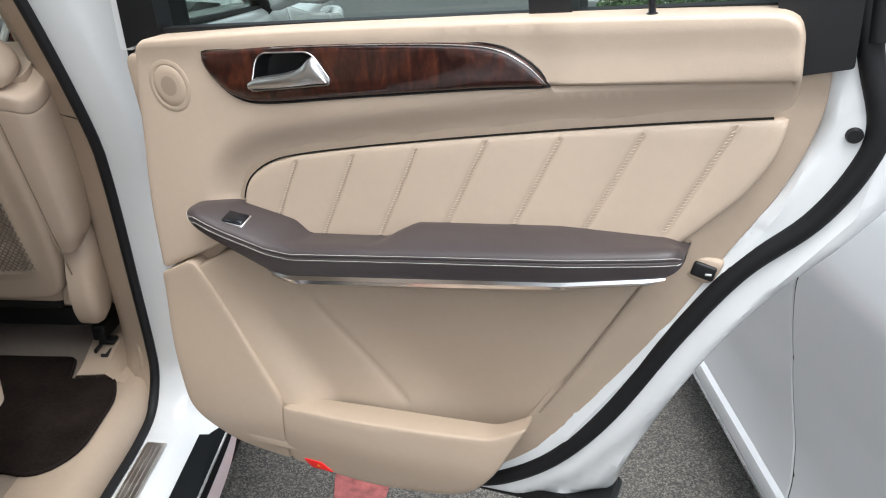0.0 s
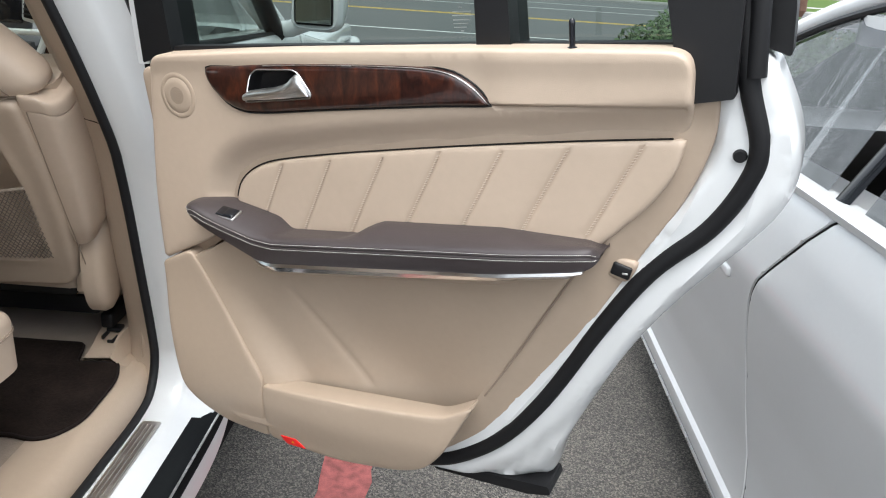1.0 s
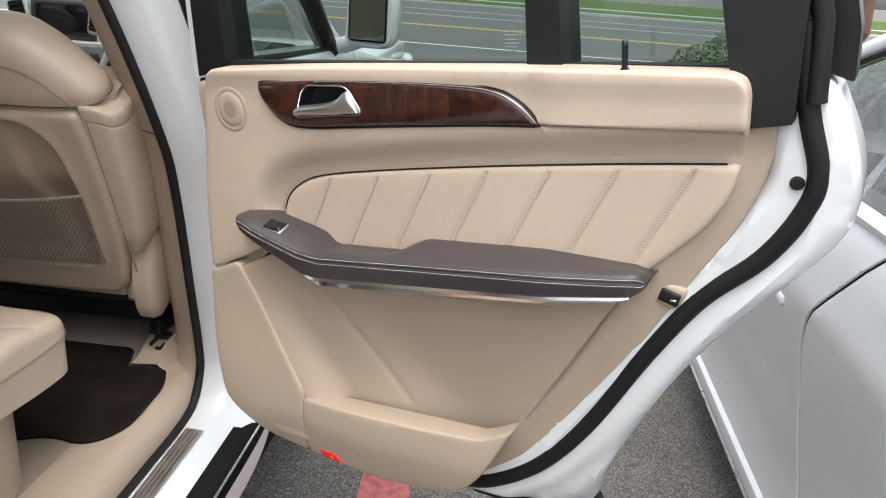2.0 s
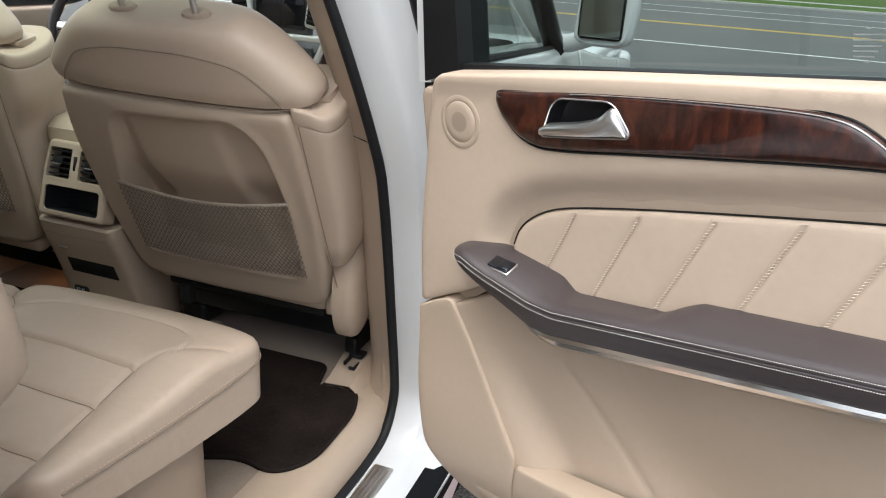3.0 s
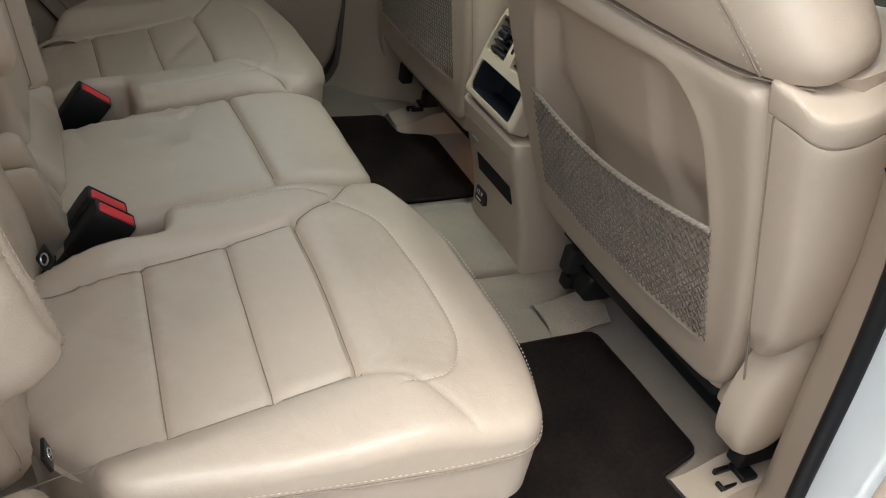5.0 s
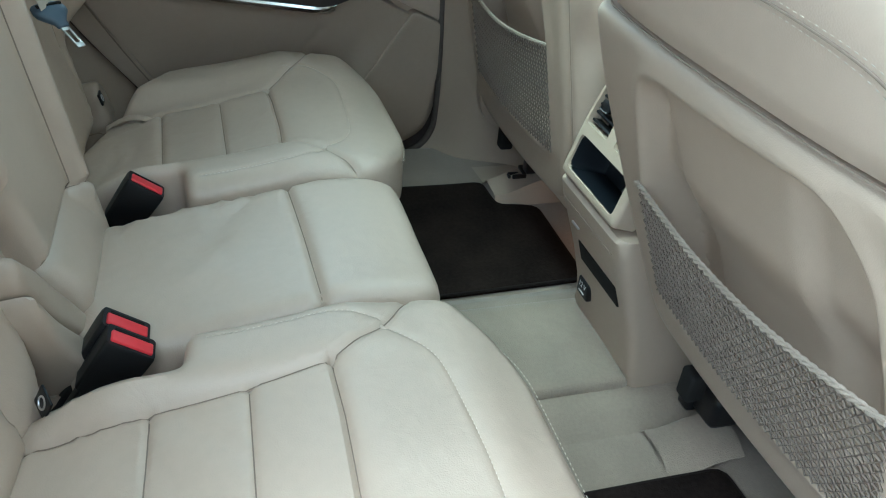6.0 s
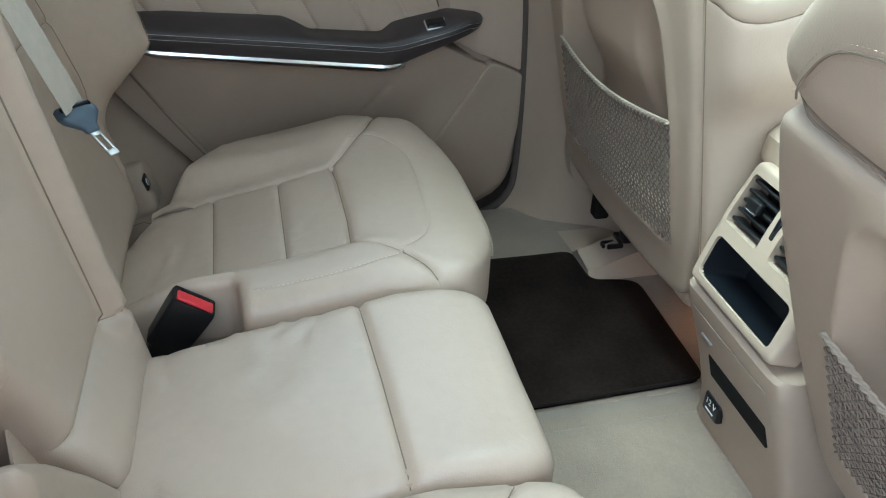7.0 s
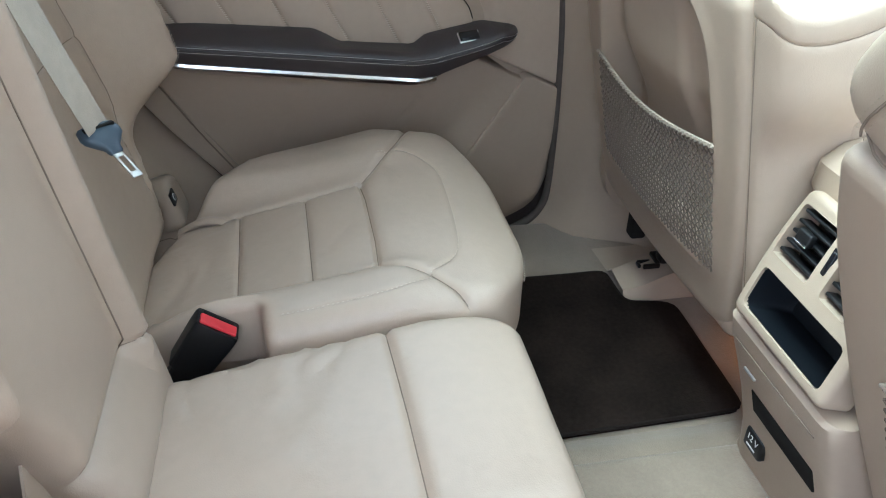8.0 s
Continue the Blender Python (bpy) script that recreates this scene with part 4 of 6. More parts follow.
def front_seat(s, label, y0, lean_deg):
    base = Vector((s * 0.40, y0, 0.735))
    ca, sa = math.cos(radians(lean_deg)), math.sin(radians(lean_deg))
    m = Matrix(((1, 0, 0), (0, -sa, -ca), (0, ca, -sa))).to_4x4()
    m.translation = base
    seat = thing("front_seat", (s * 0.40, 1.55, 0.60), label, "car seat", "front seats")
    # upholstered body
    rings = []
    for r in np.linspace(-0.01, 0.515, 24):
        hw = at_along(r, [(-0.01, 0.235), (0.05, 0.262), (0.2, 0.285), (0.42, 0.300), (0.515, 0.300)])
        fr, bk = -0.13 - 0.02 * math.sin(r * 5), at_along(r, [(-0.01, -0.06), (0.04, -0.075), (0.10, -0.098), (0.30, -0.098), (0.44, -0.075), (0.515, -0.045)])
        rings.append([((abs(math.cos(a)) ** 0.55) * hw * (1 if math.cos(a) > 0 else -1), r, (fr + bk) / 2 + (bk - fr) / 2 * (abs(math.sin(a)) ** 0.45) * (1 if math.sin(a) > 0 else -1)) for a in [2 * math.pi * j / 36 for j in range(36)]])
    part("backrest", loft(bmesh.new(), rings), LEATHER, seat, "beige leather backrest", m)
    # padded cap above the joint
    CAP_HALF = [(0.517, 0.291), (0.530, 0.298), (0.552, 0.290), (0.582, 0.264), (0.617, 0.228), (0.648, 0.190), (0.660, 0.175)]
    rings = []
    for r in np.linspace(0, 1, 22):
        rr = 0.517 + 0.142 * math.sin(r * math.pi / 2)
        k = (1 - r ** 5)
        hw = at_along(rr, CAP_HALF) * (0.86 + 0.14 * k)
        th = (0.070 * (k ** 0.45 if k > 0 else 0) + 0.002) * (0.92 + 0.08 * min(r / 0.10, 1))
        cw = -0.064
        rings.append([((abs(math.cos(a)) ** 0.62) * hw * (1 if math.cos(a) > 0 else -1), rr, cw + th * (abs(math.sin(a)) ** 0.62) * (1 if math.sin(a) > 0 else -1)) for a in [2 * math.pi * j / 40 for j in range(40)]])
    cap = part("shoulder_cap", loft(bmesh.new(), rings), LEATHER, seat, "beige leather upper backrest", m)

    def cap_back(x, rr, lift=0.0):
        r = math.asin(min(max((rr - 0.517) / 0.142, 0), 1)) / (math.pi / 2)
        k = 1 - r ** 5
        hw = at_along(rr, CAP_HALF) * (0.86 + 0.14 * k)
        return Vector((x, rr, -0.064 + (0.070 * k ** 0.45 + 0.002) * max(1 - (abs(x) / hw) ** 3.226, 0) ** 0.31 + lift))

    arch = even(curve([(-0.244, 0.520), (-0.222, 0.550), (-0.172, 0.592), (-0.09, 0.611), (0.0, 0.614), (0.09, 0.611), (0.172, 0.592), (0.222, 0.550), (0.244, 0.520)], 6), 0.006, False)
    part("cap_seam", tube(bmesh.new(), [cap_back(q[0], q[1], 0.0008) for q in arch], 0.0012, 5), SEAM, cap, "dark seam", m)
    for k in (-0.006, 0.006):
        part("stitching", stitches([cap_back(q[0] * (1 + k * 2.5), q[1] + k * 0.8, 0.0012) for q in arch if q[1] + k * 0.8 > 0.519], 0.0045, 0.0022, 0.0005), BELT, cap, "beige thread", m)
    # hard back shell with its recess
    rec = rounded([(-0.205, 0.10, 0.02), (0.195, 0.105, 0.03), (0.208, 0.30, 0.06), (0.185, 0.44, 0.06), (0.14, 0.488, 0.05), (-0.15, 0.475, 0.05), (-0.195, 0.30, 0.06)], n=6)
    mid_r = sum(rec, Vector((0, 0))) / len(rec)
    ring_2 = [q + (mid_r - q).normalized() * 0.014 for q in rec]
    dd = lambda x, y: float(far_from([(x, y)], rec)[0]) * (1 if inside([(x, y)], rec)[0] else -1)
    def shell_h(x, y):
        d = dd(x, y)
        deep = smooth_step(-0.004, 0.022, d)
        return 0.012 - 0.010 * (x / 0.26) ** 2 - (0.030 + 0.036 * smooth_step(0.36, 0.24, y)) * deep * (0.66 + 0.34 * smooth_step(0.095, 0.125, abs(x + 0.01 + 0.12 * (y - 0.3)))) + 0.004 * smooth_step(-0.02, -0.006, d)
    sk = Skin(rounded([(-0.255, 0.01, 0.05), (0.235, 0.015, 0.05), (0.262, 0.20, 0.1), (0.262, 0.40, 0.1), (0.252, 0.508, 0.02), (-0.262, 0.508, 0.02), (-0.288, 0.40, 0.1), (-0.288, 0.20, 0.1)], n=6),
              shell_h, rim=0.014, drop=0.014, step=0.011, seams=[(rec + rec[:1], 0.0030, 0.0), (ring_2 + ring_2[:1], 0.0030, 0.0)])
    part("back_shell", sk.mesh(-0.105), PLASTIC, seat, "hard beige back shell with a sunken pocket", m)
    # padded side bolster and the band between it and the cap
    def side_ring(r, k):
        tight = 0.030 * smooth_step(0.40, 0.33, r) if s < 0 else 0.012 * smooth_step(0.32, 0.14, r)
        pts = curve(((0.235, -0.050), (0.250, -0.016), (0.262, -0.009), (0.284, -0.009), (0.305, -0.014), (0.318, -0.030), (0.324, -0.065), (0.318, -0.125), (0.295, -0.165), (0.24, -0.175), (0.18, -0.15), (0.18, -0.10)), 4, True)
        return [(0.25 + (x - 0.25) * k - tight * smooth_step(0.25, 0.32, x), r - 0.34 * (x - 0.292 + math.hypot(x - 0.292, 0.010)) * smooth_step(0.38, 0.487, r), -0.09 + (w + 0.09) * (0.6 + 0.4 * k)) for x, w in pts]
    low = 0.135 if s > 0 else 0.03
    rings = [side_ring(r, math.sqrt(max(1 - max((r - 0.476) / 0.0105, 0) ** 2, 0)) * 0.03 + 0.97 - 0.30 * smooth_step(low + 0.05, low, r)) for r in list(np.linspace(low, 0.46, 16)) + [0.470, 0.477, 0.481, 0.484, 0.486]]
    part("bolster", loft(bmesh.new(), rings), LEATHER, seat, "padded beige leather side bolster", m)
    rings = [side_ring(r, k) for r, k in ((0.4865, 0.97), (0.4885, 0.992), (0.492, 1.0), (0.507, 0.995), (0.513, 0.98), (0.5165, 0.95), (0.5185, 0.90), (0.5195, 0.80))]
    part("band", loft(bmesh.new(), rings), LEATHER, seat, "beige leather band under the cap", m)
    part("seam", tube(bmesh.new(), [Vector((0.2645, r, -0.009)) for r in np.linspace(0.06, 0.486, 24)], 0.0014, 5), SEAM, seat, "dark seam beside the shell", m)
    # net pocket: rows of waving cord
    bm = bmesh.new()
    rows_, waves = 26, 40
    for k in range(rows_ + 1):
        f = k / rows_
        line = []
        for j in range(waves * 2 + 1):
            t = j / (waves * 2)
            sag = 0.018 * f * math.sin(math.pi * t)
            zz = 0.010 + 0.010 * math.sin(math.pi * t)
            line.append(Vector((-0.207 + 0.417 * t, 0.110 + 0.180 * f - sag + (0.008 + 0.010 * f) * t + (0.0032 if (j + k) % 2 else -0.0032), zz + 0.0008 * (-1) ** j)))
        tube(bm, line, 0.0013, 4)
    net = part("net_pocket", bm, NET, seat, "beige elastic net pocket", m)
    bm = bmesh.new()
    for ph in (0, math.pi):
        tube(bm, [Vector((-0.207 + 0.417 * t, 0.293 - 0.018 * math.sin(math.pi * t) + 0.018 * t + 0.0018 * math.sin(t * 120 + ph), 0.011 + 0.010 * math.sin(math.pi * t) + 0.0018 * math.cos(t * 120 + ph))) for t in np.linspace(0, 1, 160)], 0.0023, 5)
    part("net_hem", bm, HEM, net, "twisted elastic hem", m)
    # headrest on two posts
    for x in (-0.08, 0.078):
        part("headrest_post", tube(bmesh.new(), [Vector((x, 0.62, -0.055)), Vector((x, 0.76, -0.058))], 0.0065, 10), CHROME, seat, "bright steel post", m)
        bm = loft(bmesh.new(), [[(x + 0.029 * f * math.cos(a), y_, -0.056 + 0.019 * f * math.sin(a)) for a in [2 * math.pi * j / 24 for j in range(24)]] for f, y_ in ((1.0, 0.645), (1.0, 0.6605), (0.94, 0.6640), (0.80, 0.6655), (0.50, 0.6645), (0.34, 0.6625))])
        part("post_collar", bm, PLASTIC, seat, "beige post collar", m)
    rings = []
    for r in np.linspace(-1, 1, 17):
        k = math.sqrt(max(1 - abs(r) ** 3, 0.0004))
        rings.append([(0.135 * (0.85 + 0.15 * k) * (abs(math.cos(a)) ** 0.7) * (1 if math.cos(a) > 0 else -1), 0.845 + 0.095 * r, -0.06 + 0.055 * k * math.sin(a)) for a in [2 * math.pi * j / 28 for j in range(28)]])
    part("headrest", loft(bmesh.new(), rings), LEATHER, seat, "beige leather headrest", m)
    # seams
    bm = tube(bmesh.new(), [Vector((x, 0.514, 0.006 - 0.012 * (x / 0.26) ** 2 - 0.03 * max(abs(x) - 0.22, 0) / 0.08)) for x in np.linspace(-0.285, 0.285, 40)], 0.0012, 5)
    part("seam", bm, SEAM, seat, "dark joint under the cap", m)
    # recliner cover at the outer side, and what lies below
    rings = []
    for k, (dx, f) in enumerate(((-0.02, 1.0), (0.008, 1.0), (0.020, 0.95), (0.028, 0.84), (0.033, 0.62), (0.034, 0.3))):
        rings.append([(s * (0.672 + dx), 1.364 + 0.066 * f * math.cos(a) + 0.014 * math.sin(a), (0.812 if s > 0 else 0.795) + (0.134 if s > 0 else 0.115) * f * math.sin(a)) for a in [2 * math.pi * j / 40 for j in range(40)]])
    part("recliner_cover", loft(bmesh.new(), rings), PLASTIC, seat, "oval beige side cover")
    part("hinge_tab", block(bmesh.new(), (s * 0.636, 1.338, 0.752), (0.034, 0.018, 0.052), 0.006), PLASTIC, seat, "small beige tab beside the side cover")
    part("lower_apron", block(bmesh.new(), (-0.01, 0.006, -0.045), (0.45, 0.058, 0.062), 0.016, m=m), LEATHER, seat, "beige leather edge under the shell")
    bm = block(bmesh.new(), (s * 0.40, 1.62, 0.76), (0.54, 0.50, 0.15), 0.05)
    part("cushion", bm, LEATHER, seat, "beige leather cushion")
    bm = block(bmesh.new(), (s * 0.40, 1.63, 0.66), (0.46, 0.46, 0.05), 0.01)
    part("seat_frame", bm, BLACK, seat, "black seat frame")
    part("under_box", block(bmesh.new(), (s * 0.42, 1.78, 0.60), (0.40, 0.30, 0.115), 0.02), CARD, seat, "dark box under the seat")
    bm = block(bmesh.new(), (s * 0.40, 1.37, 0.725), (0.42, 0.06, 0.03), 0.01)
    block(bm, (s * 0.40 - 0.15, 1.33, 0.70), (0.03, 0.03, 0.05), 0.006)
    part("wiring_cover", bm, CARD, seat, "dark underside")
    return seat


front_seat(1, "beige leather front passenger seat with a net pocket", 1.322, 22.7)
front_seat(-1, "beige leather driver seat, upright, with a net pocket", 1.303, 12.0)


# ---- rear seat ----
def cushion_height(x, y):
    """Seat height over (distance from the middle line, y)."""
    z = 0.853 - 0.235 * max(0.850 - y, 0) - 0.026 * smooth_step(0.955, 1.045, y)
    inner = smooth_step(0.290, 0.245, x)
    outer = smooth_step(0.545, 0.61, x)
    z += 0.030 * smooth_step(0.80, 0.5, y) * max(inner, outer) + 0.014 * smooth_step(0.93, 0.80, y) * inner + 0.010 * smooth_step(0.99, 0.84, y) * outer
    z -= 0.034 * smooth_step(0.605, 0.47, y) * inner
    z -= 0.016 * smooth_step(0.655, 0.735, x) + 0.012 * smooth_step(0.20, 0.168, x)
    return z


def wrinkle(x, y):
    """Soft dents and a few sharper folds in worn leather."""
    fold = 1 - abs(noise.noise((x * 9 + y * 7, y * 22 - x * 12, 2.0))) * 2.2
    return 0.0020 * noise.noise((x * 13, y * 9, 1.5)) + 0.0045 * max(fold, 0) ** 5 * smooth_step(0.84, 0.66, y) * (0.5 + noise.noise((x * 5, y * 5, 7)))


def rear_cushion(s, label):
    rear = [(0.44, 0.47, 0.05), (0.54, 0.525, 0.05), (0.655, 0.598, 0.06), (0.722, 0.69, 0.10), (0.738, 0.80, 0.1), (0.730, 0.89, 0.1)] if s < 0 else [(0.46, 0.46, 0.04), (0.55, 0.540, 0.04), (0.632, 0.556, 0.035), (0.668, 0.75, 0.15), (0.688, 0.90, 0.1)]
    out = rounded([(0.234, 0.44, 0.015)] + rear + [(0.690, 0.985, 0.060), (0.56, 1.034, 0.15), (0.28, 1.038, 0.12), (0.166, 0.965, 0.05), (0.166, 0.664, 0.014), (0.234, 0.656, 0.010)], n=8)
    mid_l, mid_r = 0.276, (0.560 if s > 0 else 0.520)
    seams = [([(mid_l, 0.46), (mid_l, 0.72), (0.270, 0.818)], 0.0035, 0.007), ([(mid_r, 0.46), (mid_r, 0.72), (mid_r, 0.818)], 0.006 if s > 0 else 0.0035, 0.006),
             ([(0.270, 0.818), (0.35, 0.820), (0.47, 0.817), (mid_r, 0.812)], 0.0035, 0.0085), ([(mid_l, 0.727), (mid_r, 0.722)], 0.004, 0.005), ([(mid_l, 0.622), (mid_r, 0.615)], 0.004, 0.005),
             (curve([(0.270, 0.818), (0.245, 0.862), (0.228, 0.886), (0.195, 0.912), (0.166, 0.930)], 5), 0.005, 0.007),
             (curve([(mid_r, 0.812), (0.592, 0.862), (0.65, 0.893), (0.72, 0.915)], 5), 0.005, 0.0025 if s > 0 else 0.007),
             (curve([(0.236, 0.884), (0.275, 0.925), (0.34, 0.940), (0.50, 0.945), (0.565, 0.930), (0.600, 0.895), (0.600, 0.85)], 5), 0.003, 0.0022),
             (curve([(0.197, 0.685), (0.197, 0.75), (0.200, 0.83), (0.222, 0.884)], 5), 0.003, 0.0022)]
    folds = [((0.35, 0.635), (0.41, 0.665), (0.475, 0.708)), ((0.45, 0.632), (0.50, 0.66), (0.535, 0.695)), ((0.32, 0.515), (0.37, 0.55), (0.42, 0.605)), ((0.44, 0.52), (0.48, 0.56), (0.50, 0.605)),
             ((0.30, 0.66), (0.33, 0.69), (0.36, 0.715))] if s > 0 else [((0.33, 0.745), (0.38, 0.765), (0.42, 0.795)), ((0.30, 0.52), (0.36, 0.535), (0.43, 0.53)), ((0.32, 0.555), (0.38, 0.57), (0.46, 0.56)), ((0.47, 0.50), (0.49, 0.54), (0.50, 0.59))]
    seams += [(curve(f, 4), 0.010, 0.0028) for f in folds]
    sk = Skin(out, lambda x, y: cushion_height(x, y) + wrinkle(x + (0 if s > 0 else 3), y), rim=0.018, drop=0.018, seams=seams, step=0.012)
    m = Matrix.Diagonal((s, 1, 1, 1))
    seat = thing("rear_seat", (s * 0.43, 0.70, 0.545), label, "car seat", "outer rear seats")
    part("cushion", sk.mesh(0.735), SOFT_LEATHER, seat, "", m)
    part("seam_line", sk.threads(0.0008, 0.0006), SEAM, seat, "dark seam lines", m)
    piping = [p for p in even(out, 0.01) if p[0] > 0.26 and p[1] > 0.575]
    # side seam with its stitching, a little below the rim
    line = [Vector((*(p + (p - Vector((0.43, 0.72))).normalized() * 0.0016), min(0.791 + 0.055 * (p[1] - 0.58), 0.812) if s > 0 else cushion_height(*p) - 0.026)) for p in piping]
    part("seam", tube(bmesh.new(), line, 0.0017, 5), SEAM, seat, "piped seam", m)
    part("stitching", stitches([q + Vector((0, 0, 0.0065)) for q in line], 0.005, 0.002, 0.0006), THREAD, seat, "cream thread", m)
    part("stitching", stitches(sk.on(even(seams[7][0], 0.006, False), 0.0006), 0.004, 0.0025, 0.0006), THREAD, seat, "cream thread", m)
    part("stitching", stitches(sk.on(even(seams[8][0], 0.006, False), 0.0006), 0.004, 0.0025, 0.0006), THREAD, seat, "cream thread", m)
    base = rounded([(0.25, 0.45, 0.02), (0.52, 0.50, 0.03), (0.62, 0.62, 0.05), (0.66, 0.82, 0.1), (0.62, 0.90, 0.08), (0.20, 0.92, 0.03), (0.20, 0.68, 0.02), (0.25, 0.67, 0.02)], n=5)
    part("seat_base", plate(base, 0.545, 0.742, 0.01), PLASTIC, seat, "beige plastic seat base", m)
    return seat


seat_r = rear_cushion(1, "beige leather outer rear seat, creased, with stitched wing")
seat_l = rear_cushion(-1, "beige leather outer rear seat beside the closed door, creased")
out = rounded([(-0.160, 0.516, 0.03), (0.160, 0.516, 0.03), (0.160, 0.955, 0.03), (0.14, 0.985, 0.02), (-0.14, 0.985, 0.02), (-0.160, 0.955, 0.03)], n=6)
sk = Skin(out, lambda x, y: 0.848 - 0.19 * max(0.86 - y, 0) - 0.012 * smooth_step(0.90, 0.99, y) + wrinkle(x + 7, y), rim=0.03, drop=0.03, seams=[([(-0.16, 0.811), (0.0, 0.820), (0.16, 0.826)], 0.005, 0.009)] + [(curve(f, 4), 0.006, 0.0024) for f in (((-0.158, 0.765), (-0.13, 0.755), (-0.10, 0.735)), ((-0.158, 0.735), (-0.135, 0.72), (-0.12, 0.70)), ((0.155, 0.56), (0.11, 0.575), (0.07, 0.572)), ((0.155, 0.60), (0.12, 0.60), (0.09, 0.592)), ((-0.155, 0.57), (-0.11, 0.565), (-0.08, 0.575)))], step=0.012)
mid = thing("middle_rear_seat", (0, 0.70, 0.545), "narrow beige leather middle rear seat with one cross seam", "car seat")
part("cushion", sk.mesh(0.72), SOFT_LEATHER, mid)
part("seam_line", sk.threads(0.0008, 0.0006), SEAM, mid, "dark seam line")
part("seat_base", plate(rounded([(-0.15, 0.48), (0.15, 0.48), (0.15, 0.93), (-0.15, 0.93)], 0.02), 0.545, 0.73, 0.01), PLASTIC, mid, "beige plastic seat base")

# backrests lean back by 15 degrees
LEAN_B = radians(15)
def back_frame(y0=0.50, z0=0.76):
    m = Matrix(((1, 0, 0), (0, -math.sin(LEAN_B), math.cos(LEAN_B)), (0, math.cos(LEAN_B), math.sin(LEAN_B)))).to_4x4()
    m.translation = (0, y0, z0)
    return m


def rear_back(s, back):
    m = back_frame() @ Matrix.Diagonal((s, 1, 1, 1))
    inner = [(0.150, 0.30, 0.05), (0.148, 0.12, 0.04), (0.170, 0.045, 0.04), (0.208, -0.008, 0.03)] if s > 0 else [(0.175, 0.30, 0.05), (0.20, 0.0, 0.04)]
    out = rounded([(0.56, 0.0, 0.05), (0.60, 0.12, 0.08), (0.62, 0.19, 0.03), (0.675, 0.225, 0.03), (0.69, 0.30, 0.06), (0.70, 0.66, 0.10), (0.60, 0.72, 0.08), (0.20, 0.72, 0.05)] + inner, n=6)
    def h(x, y):
        wing = smooth_step(0.53, 0.66, x) * smooth_step(0.15, 0.25, y)
        return 0.0 + 0.105 * wing + 0.012 * smooth_step(0.26, 0.20, x) - 0.006 * math.cos((x - 0.42) * 14)
    seams = [([(0.26, 0.0), (0.27, 0.3), (0.26, 0.7)], 0.005, 0.006), ([(0.55, 0.02), (0.56, 0.25), (0.55, 0.7)], 0.005, 0.006), ([(0.265, 0.34), (0.555, 0.34)], 0.004, 0.005),
             (curve([(0.645, 0.222), (0.662, 0.29), (0.667, 0.42), (0.667, 0.66)], 5), 0.004, 0.003)]
    sk = Skin(out, lambda x, y: h(x, y) + wrinkle(x + 5 * s, y), rim=0.035, drop=0.035, seams=seams, step=0.014)
    part("backrest", sk.mesh(-0.11), SOFT_LEATHER, back, "", m)
    part("seam_line", sk.threads(0.0007, 0.0004), SEAM, back, "dark seam lines", m)
    for dx in (-0.005, 0.005):
        part("stitching", stitches(sk.on([(q[0] + dx, q[1]) for q in even(seams[3][0], 0.006, False)], 0.0020), 0.005, 0.0018, 0.0005), BELT, back, "cream thread", m)
    # moulded filler beside the cushion
    f = Skin(rounded([(0.575, -0.02), (0.66, -0.02), (0.66, 0.055), (0.62, 0.07), (0.59, 0.05)], 0.02), lambda x, y: 0.015, rim=0.015, drop=0.015, step=0.015)
    part("side_filler", f.mesh(-0.08), PLASTIC, back, "beige plastic filler beside the cushion", m)
    bm = block(bmesh.new(), (0.566, 0.052, 0.022), (0.026, 0.022, 0.004), 0.001)
    tag = part("anchor_tag", bm, BLACK, back, "small black anchor tag", m)
    bm = bmesh.new()
    tube(bm, [Vector((0.566 + 0.006 * math.cos(k * 0.6283), 0.052 + 0.006 * math.sin(k * 0.6283), 0.0243)) for k in range(10)], 0.001, 5, closed=True)
    part("ring_mark", bm, CHROME, tag, "pale ring", m)
    return back


rear_back(1, seat_r)
rear_back(-1, seat_l)
LEAN_M = radians(8)
m = Matrix(((1, 0, 0), (0, -math.sin(LEAN_M), math.cos(LEAN_M)), (0, math.cos(LEAN_M), math.sin(LEAN_M)))).to_4x4()
m.translation = (0, 0.521, 0.738)


def mid_back_height(x, v):
    """A flat panel with a rolled border along its sides and foot."""
    side = smooth_step(0.118, 0.140, abs(x)) * smooth_step(0.185, 0.155, abs(x))
    foot = math.sin(math.pi * min(max((v + 0.01) / 0.13, 0), 1)) if v < 0.12 else 0
    return 0.006 + 0.028 * max(side, foot * 0.9)


sk = Skin(rounded([(-0.170, 0.0, 0.025), (0.060, 0.0, 0.02), (0.066, 0.12, 0.03), (0.082, 0.190, 0.02), (0.120, 0.250, 0.03), (0.165, 0.29, 0.03), (0.165, 0.72, 0.05), (-0.170, 0.72, 0.05)], n=6), mid_back_height, rim=0.026, drop=0.03,
          seams=[([(-0.128, 0.128), (-0.128, 0.69)], 0.0045, 0.009), ([(0.128, 0.26), (0.128, 0.69)], 0.0045, 0.009), ([(-0.168, 0.120), (-0.128, 0.128), (0.07, 0.124)], 0.0045, 0.009)], step=0.012)
mid_back = mid
part("backrest", sk.mesh(-0.12), LEATHER, mid_back, "", m)
part("seam_line", sk.threads(0.0010), SEAM, mid_back, "dark seam lines", m)
# stowage gap and hinge covers beside the middle backrest
def cover(o, height, rim):
    part("hinge_cover", Skin(rounded(o, 0.02), height, rim=rim, drop=rim, step=0.010).mesh(-0.07), PLASTIC, mid_back, "beige plastic hinge cover", m)


